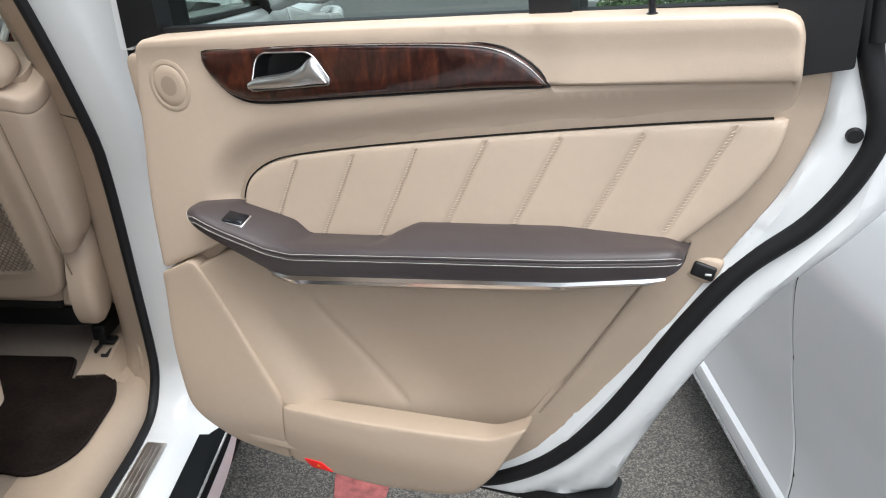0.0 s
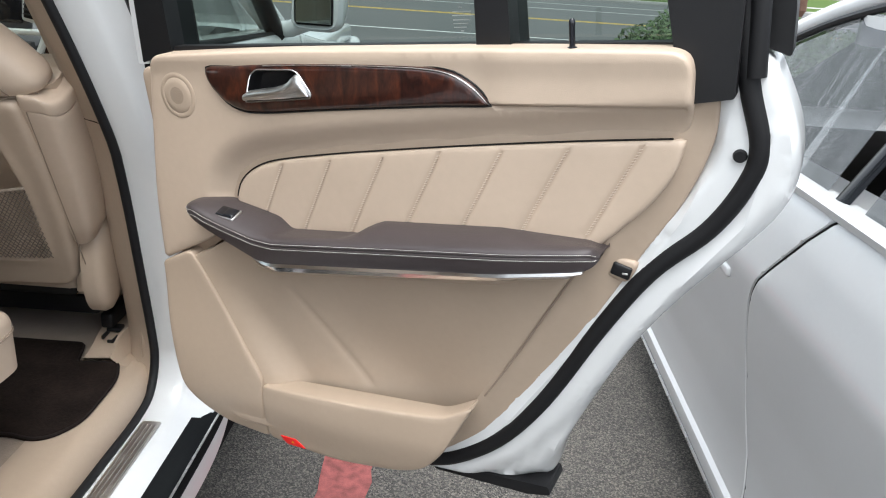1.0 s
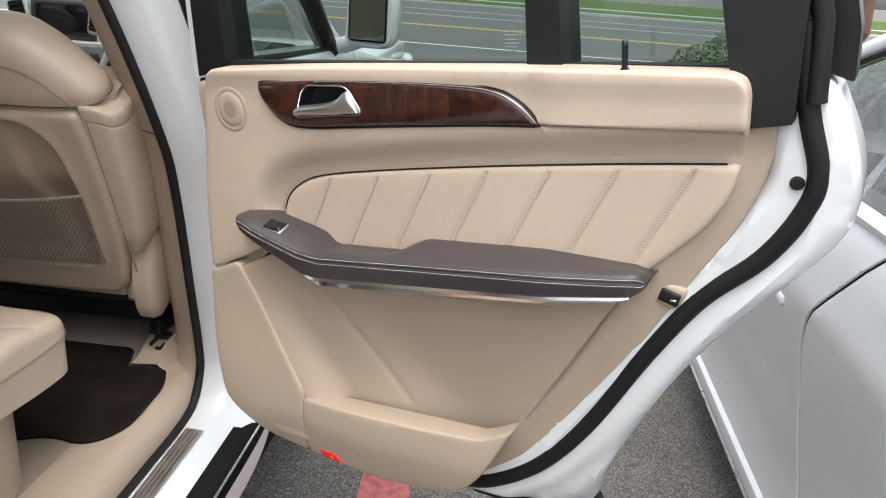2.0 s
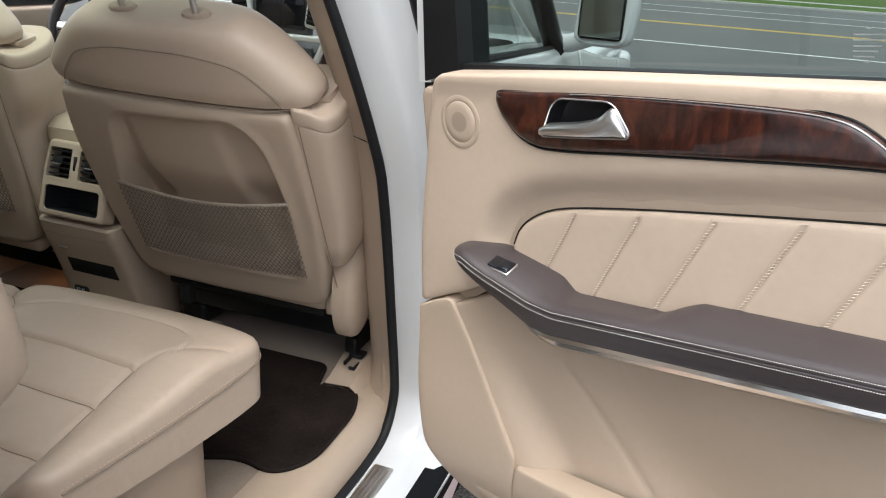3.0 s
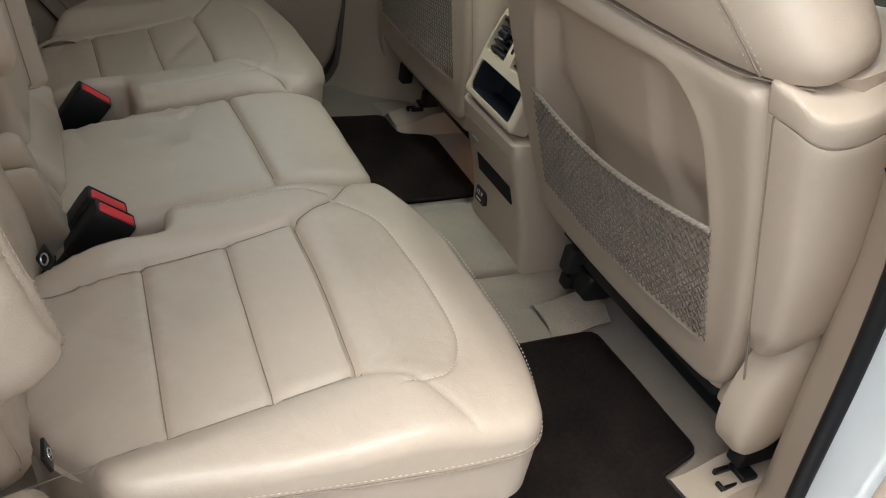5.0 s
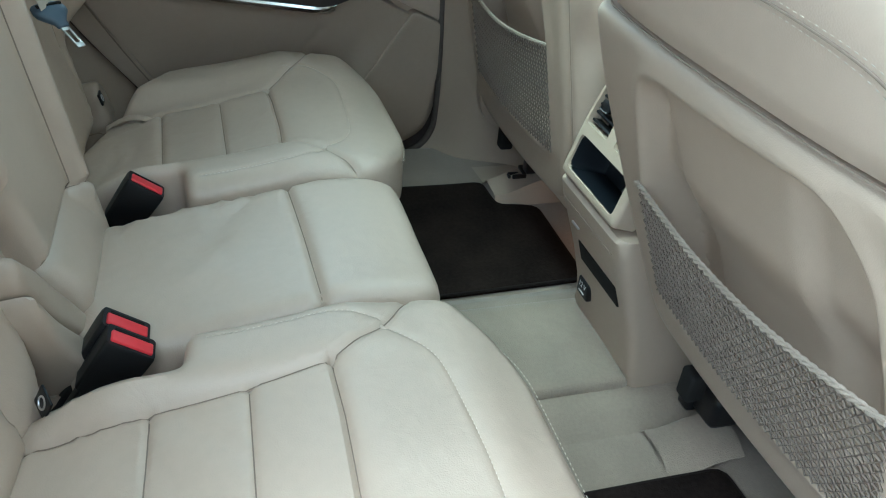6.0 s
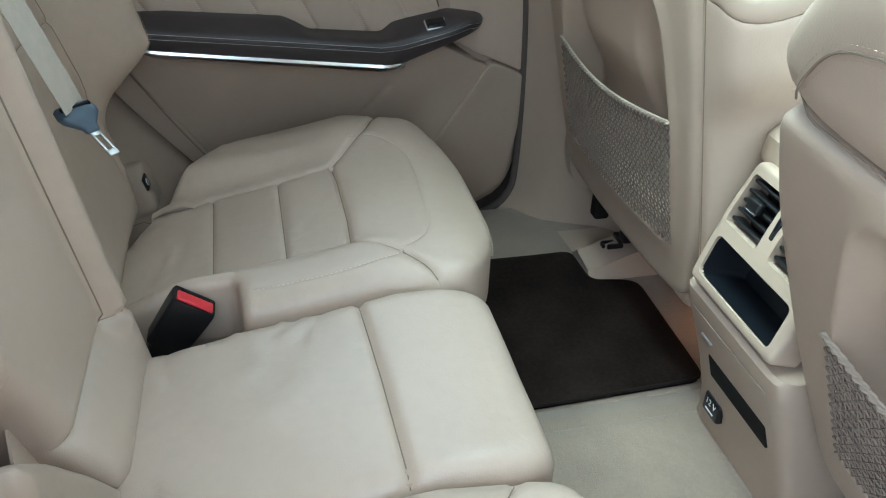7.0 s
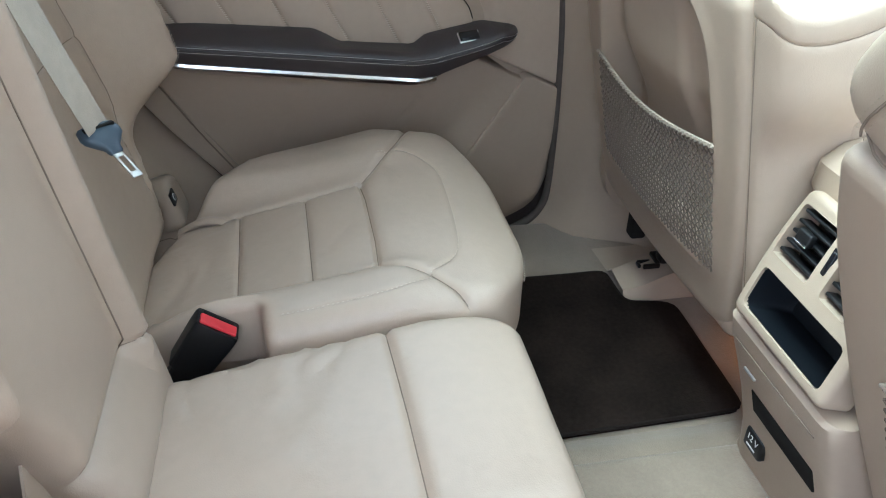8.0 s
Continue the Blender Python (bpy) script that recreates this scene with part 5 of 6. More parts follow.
cover([(0.165, 0.215), (0.120, 0.165), (0.072, 0.090), (0.028, -0.030), (0.062, -0.050), (0.100, 0.045), (0.150, 0.120), (0.180, 0.175)], lambda x, v: 0.012 + 0.02 * smooth_step(0.12, -0.02, v), 0.014)
cover([(0.180, 0.175), (0.148, 0.112), (0.104, 0.028), (0.072, -0.060), (0.120, -0.075), (0.148, 0.0), (0.170, 0.070), (0.186, 0.130)], lambda x, v: 0.020 + 0.022 * smooth_step(0.12, -0.02, v), 0.012)
part("gap_lining", plate(rounded([(0.03, -0.03), (0.26, -0.03), (0.26, 0.34), (0.03, 0.34)], 0.01), -0.15, -0.10, 0.004), PLASTIC, mid_back, "shadowed beige lining", m)
bm = plate(rounded([(0.064, 0.192), (0.100, 0.150), (0.085, 0.060), (0.050, 0.045)], 0.006), -0.035, -0.032, 0.001)
part("pull_flap", bm, LEATHER, mid_back, "beige leather flap", m)

M_A = Matrix.Translation((0.236, 0.514, 0.803)) @ Euler((radians(66), radians(14), radians(24))).to_matrix().to_4x4()
tag = part("anchor_tag", block(bmesh.new(), (0, 0, 0), (0.030, 0.026, 0.003), 0.001, m=M_A), BLACK, seat_r, "small black anchor tag")
part("ring_mark", tube(bmesh.new(), [M_A @ Vector((0.0072 * math.cos(k * 0.4488), 0.0072 * math.sin(k * 0.4488), 0.0018)) for k in range(14)], 0.0013, 5, closed=True), CHROME, tag, "pale ring")

# ---- dark panes that close the rear of the cabin ----
for nm, pts in (("tail_window", [(-0.74, -1.22, 1.20), (0.74, -1.22, 1.20), (0.62, -1.18, 1.80), (-0.62, -1.18, 1.80)]),
                ("quarter_window", [(0.76, -1.2, 1.26), (0.76, 0.14, 1.26), (0.63, 0.30, 1.80), (0.63, -1.2, 1.80)]),
                ("quarter_window", [(-0.76, -1.2, 1.26), (-0.76, 0.14, 1.26), (-0.63, 0.30, 1.80), (-0.63, -1.2, 1.80)]),
                ("left_rear_window", [(-0.80, 0.14, 1.25), (-0.80, 1.16, 1.25), (-0.655, 1.06, 1.80), (-0.655, 0.28, 1.80)])):
    bm = bmesh.new()
    bm.faces.new([bm.verts.new(p) for p in pts])
    bmesh.ops.solidify(bm, geom=bm.faces[:], thickness=0.005)
    part(nm, bm, GLASS if nm == "left_rear_window" else PRIVACY, car, "tinted side glass" if nm == "left_rear_window" else "dark privacy glass", smooth=False)
bm = bmesh.new()
bm.faces.new([bm.verts.new(p) for p in [(-0.80, 2.48, 1.18), (0.80, 2.48, 1.18), (0.66, 1.78, 1.80), (-0.66, 1.78, 1.80)]])
part("windscreen", bm, CLEAR_GLASS, car, "clear windscreen", smooth=False)


# ---- rear end of the centre console ----
con = thing("centre_console", (0, 1.35, 0.57), "beige centre console with air vents and an open tray", "console")
prof = [(1.62, 1.02), (1.45, 1.085), (1.38, 1.086), (1.33, 1.078), (1.305, 1.060), (1.302, 1.03), (1.350, 0.96), (1.380, 0.857), (1.270, 0.857), (1.252, 0.855), (1.247, 0.849), (1.254, 0.82), (1.273, 0.770), (1.293, 0.715), (1.312, 0.65), (1.326, 0.560), (1.62, 0.560)]
rings = []
for x, f in ((-0.113, 0.90), (-0.111, 0.94), (-0.106, 0.975), (-0.098, 0.995), (-0.088, 1.0), (0.088, 1.0), (0.098, 0.995), (0.106, 0.975), (0.111, 0.94), (0.113, 0.90)):
    rings.append([(x + 0.006, 1.47 + (y - 1.47) * f, 0.80 + (z - 0.80) * (0.93 + 0.07 * f)) for y, z in prof])
part("body", loft(bmesh.new(), rings), PLASTIC, con, "beige plastic console body")
# the face leans forward towards its top; local: x, along the face, out of the face
fa = math.atan2(0.039, 0.136)
FACE = Matrix(((1, 0, 0, 0.006), (0, math.sin(fa), -math.cos(fa), 1.264), (0, math.cos(fa), math.sin(fa), 0.945), (0, 0, 0, 1)))
tray_hole = rounded([(-0.079, -0.066), (0.079, -0.066), (0.078, -0.008), (-0.078, -0.008)], 0.009)
vent_holes = [rounded([(s * 0.012, 0.010), (s * 0.080, 0.010), (s * 0.076, 0.080), (s * 0.012, 0.080)], 0.005) for s in (1, -1)]
face = Skin(rounded([(-0.094, -0.080, 0.012), (0.094, -0.080, 0.012), (0.093, 0.005, 0.05), (0.085, 0.097, 0.014), (-0.085, 0.097, 0.014), (-0.093, 0.005, 0.05)], n=6), lambda x, v: 0.004 - 0.004 * smooth_step(0.02, 0.10, v), rim=0.008, drop=0.008, step=0.007, holes=[tray_hole] + vent_holes)
part("face_frame", face.mesh(-0.035), PLASTIC, con, "pale beige frame round tray and vents", FACE)
wheel = block(bmesh.new(), (0, 0.046, 0.002), (0.008, 0.030, 0.006), 0.0025)
block(wheel, (0, 0.046, 0.001), (0.010, 0.036, 0.004), 0.001)
part("thumb_wheel", wheel, GLOSS, con, "black vent wheel", FACE)
for s in (1, -1):
    vent = part("air_vent", plate(rounded([(s * 0.010, 0.006), (s * 0.082, 0.006), (s * 0.079, 0.084), (s * 0.010, 0.084)], 0.003), -0.05, -0.034, 0), CARD, con, "black air vent", FACE)
    for k in range(5):
        zz = 0.018 + 0.0135 * k
        bm = block(bmesh.new(), (s * (0.0455 - 0.0005 * k), zz, -0.010), (0.067 - 0.001 * k, 0.0042, 0.016), 0.0015, m=Matrix())
        part("slat", bm, BLACK, vent, "", FACE)
    bm = block(bmesh.new(), (s * 0.046, 0.050, 0.004), (0.024, 0.016, 0.010), 0.003)
    tab = part("vent_tab", bm, BLACK, vent, "black tab", FACE)
    bm = block(bmesh.new(), (s * 0.046, 0.0425, 0.0092), (0.024, 0.0018, 0.0018), 0.0004)
    part("tab_edge", bm, CHROME, vent, "bright tab edge", FACE)
# open tray
bm = bmesh.new()
mid_t = Vector((0, -0.037))
rg = [[(*(mid_t + (q - mid_t) * f), d) for q in tray_hole] for f, d in ((1.0, 0.0), (0.985, -0.006), (0.95, -0.055), (0.90, -0.064))]
vs = [[bm.verts.new(q) for q in r] for r in rg]
for A, B in zip(vs, vs[1:]):
    for j in range(len(A)):
        bm.faces.new((A[j], A[(j + 1) % len(A)], B[(j + 1) % len(A)], B[j]))
bm.faces.new(vs[-1])
TRAY = material("blue_black_plastic", (0.0045, 0.006, 0.009), 0.4)
part("tray", bm, TRAY, con, "dark blue-black open tray", FACE)
# lower slot, socket cover and catch
bm = block(bmesh.new(), (0, 0, 0), (0.140, 0.020, 0.044), 0.003, m=Matrix.Translation((0.0135, 1.2945, 0.7335)) @ Euler((radians(18), 0, 0)).to_matrix().to_4x4())
part("foot_outlet", bm, CARD, con, "dark foot outlet")
bm = block(bmesh.new(), (-0.052, 1.312, 0.648), (0.042, 0.016, 0.034), 0.005)
soc = part("socket_cover", bm, BLACK, con, "black socket cover")
txt = bpy.data.curves.new("socket_text", "FONT")
txt.body, txt.size, txt.align_x, txt.extrude = "12 V", 0.014, "CENTER", 0.0003
tob = new("tmp_text", txt)
bpy.context.view_layer.update()
me = bpy.data.meshes.new_from_object(tob.evaluated_get(bpy.context.evaluated_depsgraph_get()))
bpy.data.objects.remove(tob)
bm = bmesh.new()
bm.from_mesh(me)
WHITE = material("white_print", (0.7, 0.7, 0.7), 0.6)
part("socket_text", bm, WHITE, soc, "white letters 12 V", Matrix.Translation((-0.052, 1.3035, 0.650)) @ Euler((radians(90), 0, 0)).to_matrix().to_4x4(), smooth=False)
bm = block(bmesh.new(), (-0.052, 1.3035, 0.641), (0.02, 0.001, 0.0022), 0)
part("socket_mark", bm, WHITE, soc, "white bar", smooth=False)
bm = block(bmesh.new(), (-0.052, 1.268, 0.782), (0.026, 0.006, 0.004), 0.001)
part("catch", bm, CHROME, con, "small bright catch")
bm = tube(bmesh.new(), [Vector((x, 1.2525, 0.822)) for x in (-0.082, -0.06, 0.06, 0.094)], 0.0006, 5)
part("joint", bm, SEAM, con, "dark joint line")
# flanks that run from the console to the seats
for s in (1, -1):
    bm = Skin(rounded([(1.32, 0.56), (1.95, 0.56), (1.95, 0.98), (1.45, 1.0), (1.36, 0.9)], 0.03), lambda y, z: 0.112, rim=0.01, drop=0.01, step=0.05).mesh(0.05)
    part("flank", bm, PLASTIC, con, "beige console side", Matrix(((0, 0, s, 0), (1, 0, 0, 0), (0, 1, 0, 0), (0, 0, 0, 1))))


# amber lamp that lights the carpet under the driver seat
lamp = thing("footwell_lamp", (-0.33, 1.50, 0.634), "small amber footwell lamp under the driver seat", "lamp")
part("lamp_base", block(bmesh.new(), (-0.33, 1.50, 0.628), (0.05, 0.03, 0.012), 0.003), BLACK, lamp, "black lamp base")
LENS = material("amber_lens", (0.85, 0.40, 0.15), 0.3)
part("lamp_lens", block(bmesh.new(), (-0.33, 1.50, 0.621), (0.036, 0.02, 0.006), 0.002), LENS, lamp, "amber lens")
glow = new("footwell_light", bpy.data.lights.new("footwell_light", "POINT"))
glow.data.energy, glow.data.color, glow.data.shadow_soft_size = 0.013, (1.0, 0.50, 0.24), 0.015
glow.location = (-0.33, 1.50, 0.606)

# ---- belt buckles, belt and tongue ----
def buckle(x, y, z, label):
    m = Matrix.Translation((x, y, z)) @ Euler((radians(-36), 0, 0)).to_matrix().to_4x4()
    b = thing("belt_buckle", m @ Vector((0, 0, -0.13)), label, "belt buckle", "rear belt buckles")
    rings = []
    for d, hx_, hy_ in ((-0.16, 0.011, 0.018), (-0.085, 0.012, 0.020), (-0.078, 0.0165, 0.027), (-0.02, 0.018, 0.030), (-0.004, 0.018, 0.030), (0.0, 0.017, 0.029)):
        rings.append([(p[0], p[1], d) for p in rounded([(-hx_, -hy_), (hx_, -hy_), (hx_, hy_), (-hx_, hy_)], 0.005, 4)])
    part("housing", loft(bmesh.new(), rings), BLACK, b, "black plastic housing", m)
    part("release_button", block(bmesh.new(), (0.004, 0, 0.0), (0.018, 0.050, 0.007), 0.0018, m=m), RED, b, "red release button")
    part("slot", block(bmesh.new(), (-0.0105, 0, 0.0), (0.0045, 0.042, 0.0025), 0.0005, m=m), CARD, b, "dark slot")


buckle(-0.213, 0.603, 0.818, "black belt buckle with a red button, behind the cushion")
buckle(0.171, 0.602, 0.821, "black belt buckle with a red button, one of a pair")
buckle(0.139, 0.595, 0.822, "black belt buckle with a red button, one of a pair")
belt = thing("seat_belt", (-0.215, 0.545, 1.02), "beige seat belt with a grey plastic tongue, hanging", "seat belt")
line = curve([(-0.236, 0.510, 1.086), (-0.212, 0.500, 1.15), (-0.196, 0.480, 1.24), (-0.18, 0.445, 1.40), (-0.165, 0.41, 1.56)], 5)
W_B, N_B = Vector((-0.67, 0.74, 0.0)).normalized(), Vector((0.74, 0.67, 0.0)).normalized()
W_W = Vector((-0.97, 0.24, 0.0)).normalized()
rings = [[p - W_W * 0.0225 - N_B * 0.0007, p + W_W * 0.0225 - N_B * 0.0007, p + W_W * 0.0225 + N_B * 0.0007, p - W_W * 0.0225 + N_B * 0.0007] for p in line]
part("webbing", loft(bmesh.new(), rings), BELT, belt, "pale beige webbing", smooth=False)
# grip: a wide slotted head that narrows towards the steel tongue
D_B = Vector((0.48, 0.60, -0.64)).normalized()
U_B = D_B.cross(W_B).normalized()
head = Vector((-0.236, 0.511, 1.079))
rings = []
for d, hw, th in ((-0.012, 0.019, 0.004), (-0.009, 0.0225, 0.0075), (0.0, 0.0245, 0.009), (0.006, 0.023, 0.009), (0.013, 0.016, 0.008), (0.020, 0.0095, 0.006), (0.026, 0.0085, 0.005), (0.028, 0.007, 0.003)):
    rings.append([head + D_B * d + W_B * hw * math.copysign(abs(math.cos(a)) ** 0.6, math.cos(a)) + U_B * th * math.sin(a) for a in [2 * math.pi * j / 20 for j in range(20)]])
part("tongue_grip", loft(bmesh.new(), rings), BELT_PLASTIC, belt, "grey-blue plastic grip")
part("grip_slot", block(bmesh.new(), (0, 0, 0), (0.036, 0.006, 0.0045), 0.001, m=Matrix.Translation(head - D_B * 0.004 + Vector((0.002, 0.002, 0.006))) @ Matrix((W_B, N_B, W_B.cross(N_B))).transposed().to_4x4()), CARD, belt, "dark belt slot")
M_T = Matrix((W_B, D_B, U_B)).transposed().to_4x4()
M_T.translation = head + D_B * 0.024
# a flat loop of steel round a square hole
bm = bmesh.new()
for c_, s_ in (((-0.0045, 0.019, 0), (0.003, 0.036, 0.0022)), ((0.0045, 0.019, 0), (0.003, 0.036, 0.0022)), ((0, 0.034, 0), (0.012, 0.008, 0.0026)), ((0, 0.004, 0), (0.012, 0.010, 0.0022))):
    block(bm, c_, s_, 0.0008, m=M_T)
part("tongue", bm, SCUFF, belt, "bright steel tongue with a square hole")
loop = thing("pull_loop", (-0.52, 0.55, 0.79), "beige leather pull loop between cushion and backrest", "loop")
bm = tube(bmesh.new(), curve([(-0.52, 0.515, 0.775), (-0.518, 0.555, 0.795), (-0.515, 0.588, 0.792), (-0.51, 0.585, 0.782), (-0.51, 0.55, 0.780), (-0.51, 0.515, 0.772)], 5), 0.011, 8, flat=0.16, up=(0, 0, 1))
part("strap", bm, LEATHER, loop)


# ---- dashboard ----
dash = thing("dashboard", (0, 2.2, 0.9), "grey and beige dashboard with silver vents and a screen", "dashboard")
SILVER = material("silver_painted_trim", (0.62, 0.64, 0.63), 0.35, metal=0.35, vary=0.03)
DASH_TOP = material("grey_soft_dash", (0.15, 0.155, 0.15), 0.7, grain=0.4, grain_size=500)
DASH = material("dark_grey_dash", (0.05, 0.05, 0.052), 0.6, grain=0.4, grain_size=500)
rings = [[(x, 2.02, 0.80), (x, 1.98, 1.0), (x, 1.97, 1.20), (x, 2.02, 1.255), (x, 2.12, 1.275), (x, 2.35, 1.25), (x, 2.38, 0.80)] for x in (-0.72, -0.4, 0, 0.4, 0.72)]
part("dash_top", loft(bmesh.new(), rings), DASH_TOP, dash, "grey soft dash top")
bm = block(bmesh.new(), (0.140, 1.955, 1.305), (0.19, 0.03, 0.120), 0.012)
part("screen_frame", bm, DASH, dash, "dark screen housing")
bm = block(bmesh.new(), (0.142, 1.938, 1.309), (0.158, 0.006, 0.088), 0.004)
part("screen", bm, GLOSS, dash, "blank dark screen")
for x in (0.014, 0.258, 0.62):
    mv = Matrix.Translation((x, 1.945, 1.315)) @ Euler((0, radians(-10 if x < 0.1 else 10), 0)).to_matrix().to_4x4()
    v = part("vent_bezel", block(bmesh.new(), (0, 0, 0), (0.066, 0.03, 0.098), 0.012, m=mv), SILVER, dash, "silver vent bezel")
    part("vent_core", block(bmesh.new(), (0, -0.013, 0), (0.046, 0.012, 0.074), 0.004, m=mv), CARD, v, "black vent")
    for k in range(5):
        part("vent_slat", block(bmesh.new(), (0, -0.018, -0.026 + 0.013 * k), (0.046, 0.008, 0.0035), 0.001, m=mv), BLACK, v)
part("silver_band", block(bmesh.new(), (0.15, 1.94, 1.242), (0.30, 0.03, 0.016), 0.005), SILVER, dash, "silver band under the screen")
part("control_panel", block(bmesh.new(), (0.15, 1.945, 1.185), (0.18, 0.02, 0.06), 0.004), DASH, dash, "dark control panel")
part("wood_panel", block(bmesh.new(), (0.45, 1.95, 1.17), (0.36, 0.02, 0.09), 0.01), WOOD, dash, "glossy red-brown wood panel")
part("silver_post", tube(bmesh.new(), [Vector((0.285, 1.94, 1.240)), Vector((0.258, 1.935, 1.18)), Vector((0.235, 1.93, 1.10))], 0.010, 8), SILVER, dash, "silver edge strip")
part("binnacle", block(bmesh.new(), (-0.37, 1.98, 1.31), (0.34, 0.16, 0.10), 0.04), DASH, dash, "dark instrument hood")
wheel_ = thing("steering_wheel", (-0.37, 1.85, 1.15), "dark steering wheel with silver spokes", "steering wheel")
mw = Matrix.Translation((-0.37, 1.80, 1.22)) @ Euler((radians(68), 0, 0)).to_matrix().to_4x4()
part("rim", tube(bmesh.new(), [mw @ Vector((0.19 * math.cos(k * math.pi / 20), 0.19 * math.sin(k * math.pi / 20), 0)) for k in range(40)], 0.015, 10, closed=True), DARK_LEATHER, wheel_, "dark leather rim")
part("hub", block(bmesh.new(), (0, 0, -0.01), (0.15, 0.12, 0.05), 0.02, m=mw), DASH, wheel_, "dark hub")
for dx in (-1, 1):
    part("spoke", block(bmesh.new(), (dx * 0.12, 0, 0), (0.10, 0.03, 0.02), 0.008, m=mw), CHROME, wheel_, "silver spoke")
part("column", tube(bmesh.new(), [mw @ Vector((0, 0, -0.02)), mw @ Vector((0, 0, -0.22))], 0.04, 12), DASH, wheel_, "dark column")

for x in (-0.30, -0.44):
    part("gauge_ring", tube(bmesh.new(), [Vector((x + 0.055 * math.cos(k * math.pi / 16), 1.895, 1.325 + 0.055 * math.sin(k * math.pi / 16))) for k in range(32)], 0.006, 8, closed=True), SILVER, dash, "silver instrument ring")
# ---- outside of the front door: glass, mirror ----
fd = thing("front_window", (0.86, 1.8, 1.28), "tinted front side window above a white door", "car window")
rings = [[(0.923 - lean(z) * 0.8, y0, z), (0.923 - lean(z) * 0.8, y1, z)] for z, y0, y1 in ((1.27, 1.22, 2.06), (1.40, 1.19, 1.95), (1.55, 1.15, 1.78), (1.72, 1.10, 1.56))]
part("pane", loft(bmesh.new(), rings, closed=False, caps=False), DARK_GLASS, fd, "smoked glass pane")
bm = tube(bmesh.new(), [Vector((0.905, y, 1.312 - 0.05 * (y - 1.2))) for y in (1.20, 1.7, 2.3)], 0.008, 8)
part("window_lip", bm, RUBBER, fd, "black rubber lip")
bm = tube(bmesh.new(), [Vector((0.928 - lean(z) * 0.8, y, z)) for z, y in ((1.28, 1.20), (1.42, 1.16), (1.57, 1.12), (1.72, 1.06))], 0.014, 10)
part("rear_frame", bm, BLACK, fd, "black window post")
bm = tube(bmesh.new(), [Vector((0.930 - lean(z) * 0.8, y, z)) for z, y in ((1.26, 2.10), (1.40, 1.985), (1.55, 1.80), (1.72, 1.57))], 0.028, 10)
part("front_frame", bm, BLACK, fd, "black window post")
mir = thing("door_mirror", (0.95, 2.12, 1.27), "white door mirror with black glass surround", "mirror")
mm_ = Matrix.Translation((1.034, 2.06, 1.367)) @ Euler((0, 0, radians(-12))).to_matrix().to_4x4() @ Matrix.Scale(1.14, 4, (1, 0, 0))
rings = []
for d, f in ((-0.012, 0.90), (0.0, 1.0), (0.03, 0.99), (0.07, 0.88), (0.10, 0.62), (0.112, 0.3)):
    rings.append([(p[0] * f, d, p[1] * f) for p in rounded([(-0.070, -0.082), (0.066, -0.082), (0.076, 0.02), (0.068, 0.095), (-0.062, 0.095)], 0.035, 5)])
part("housing", loft(bmesh.new(), rings), PAINT, mir, "white mirror housing", mm_)
part("surround", block(bmesh.new(), (0, -0.012, 0.005), (0.106, 0.012, 0.136), 0.012, m=mm_), BLACK, mir, "black surround")
MIRROR = material("mirror_glass", (0.62, 0.66, 0.65), 0.02, metal=1.0, vary=0.0)
part("mirror_glass", block(bmesh.new(), (0, -0.0185, 0.006), (0.098, 0.003, 0.126), 0.001, m=mm_), MIRROR, mir, "mirror glass", smooth=False)
part("foot", tube(bmesh.new(), [Vector((0.88, 2.12, 1.275)), Vector((0.95, 2.10, 1.285)), Vector((1.01, 2.08, 1.31))], 0.026, 10), PAINT, mir, "white mirror foot")


# ---- ground, parking bay, street ----
def asphalt_material():
    m = bpy.data.materials.new("stony_asphalt")
    m.use_nodes = True
    n, l = m.node_tree.nodes, m.node_tree.links
    b = n["Principled BSDF"]
    co = n.new("ShaderNodeTexCoord")
    v = n.new("ShaderNodeTexVoronoi")
    v.inputs["Scale"].default_value = 230
    ns = n.new("ShaderNodeTexNoise")
    ns.inputs["Scale"].default_value, ns.inputs["Detail"].default_value = 2.2, 6
    ramp = n.new("ShaderNodeValToRGB")
    e = ramp.color_ramp.elements
    e[0].position, e[0].color = 0.0, (0.050, 0.048, 0.047, 1)
    e[1].position, e[1].color = 1.0, (0.26, 0.24, 0.215, 1)
    k = ramp.color_ramp.elements.new(0.55)
    k.color = (0.115, 0.109, 0.101, 1)
    sep = n.new("ShaderNodeSeparateColor")
    mul = n.new("ShaderNodeMix")
    mul.data_type, mul.blend_type = "RGBA", "MULTIPLY"
    mul.inputs["Factor"].default_value = 0.55
    l.new(co.outputs["Object"], v.inputs["Vector"]), l.new(co.outputs["Object"], ns.inputs["Vector"])
    l.new(v.outputs["Color"], sep.inputs[0]), l.new(sep.outputs[0], ramp.inputs["Fac"])
    tone = n.new("ShaderNodeValToRGB")
    tone.color_ramp.elements[0].position, tone.color_ramp.elements[0].color = 0.3, (0.55, 0.54, 0.53, 1)
    tone.color_ramp.elements[1].position, tone.color_ramp.elements[1].color = 0.7, (1.0, 0.96, 0.9, 1)
    l.new(ns.outputs["Fac"], tone.inputs["Fac"])
    l.new(ramp.outputs[0], mul.inputs["A"]), l.new(tone.outputs[0], mul.inputs["B"])
    l.new(mul.outputs["Result"], b.inputs["Base Color"])
    bump = n.new("ShaderNodeBump")
    bump.inputs["Strength"].default_value, bump.inputs["Distance"].default_value = 1.0, 0.004
    l.new(v.outputs["Distance"], bump.inputs["Height"]), l.new(bump.outputs[0], b.inputs["Normal"])
    b.inputs["Roughness"].default_value = 0.85
    return m


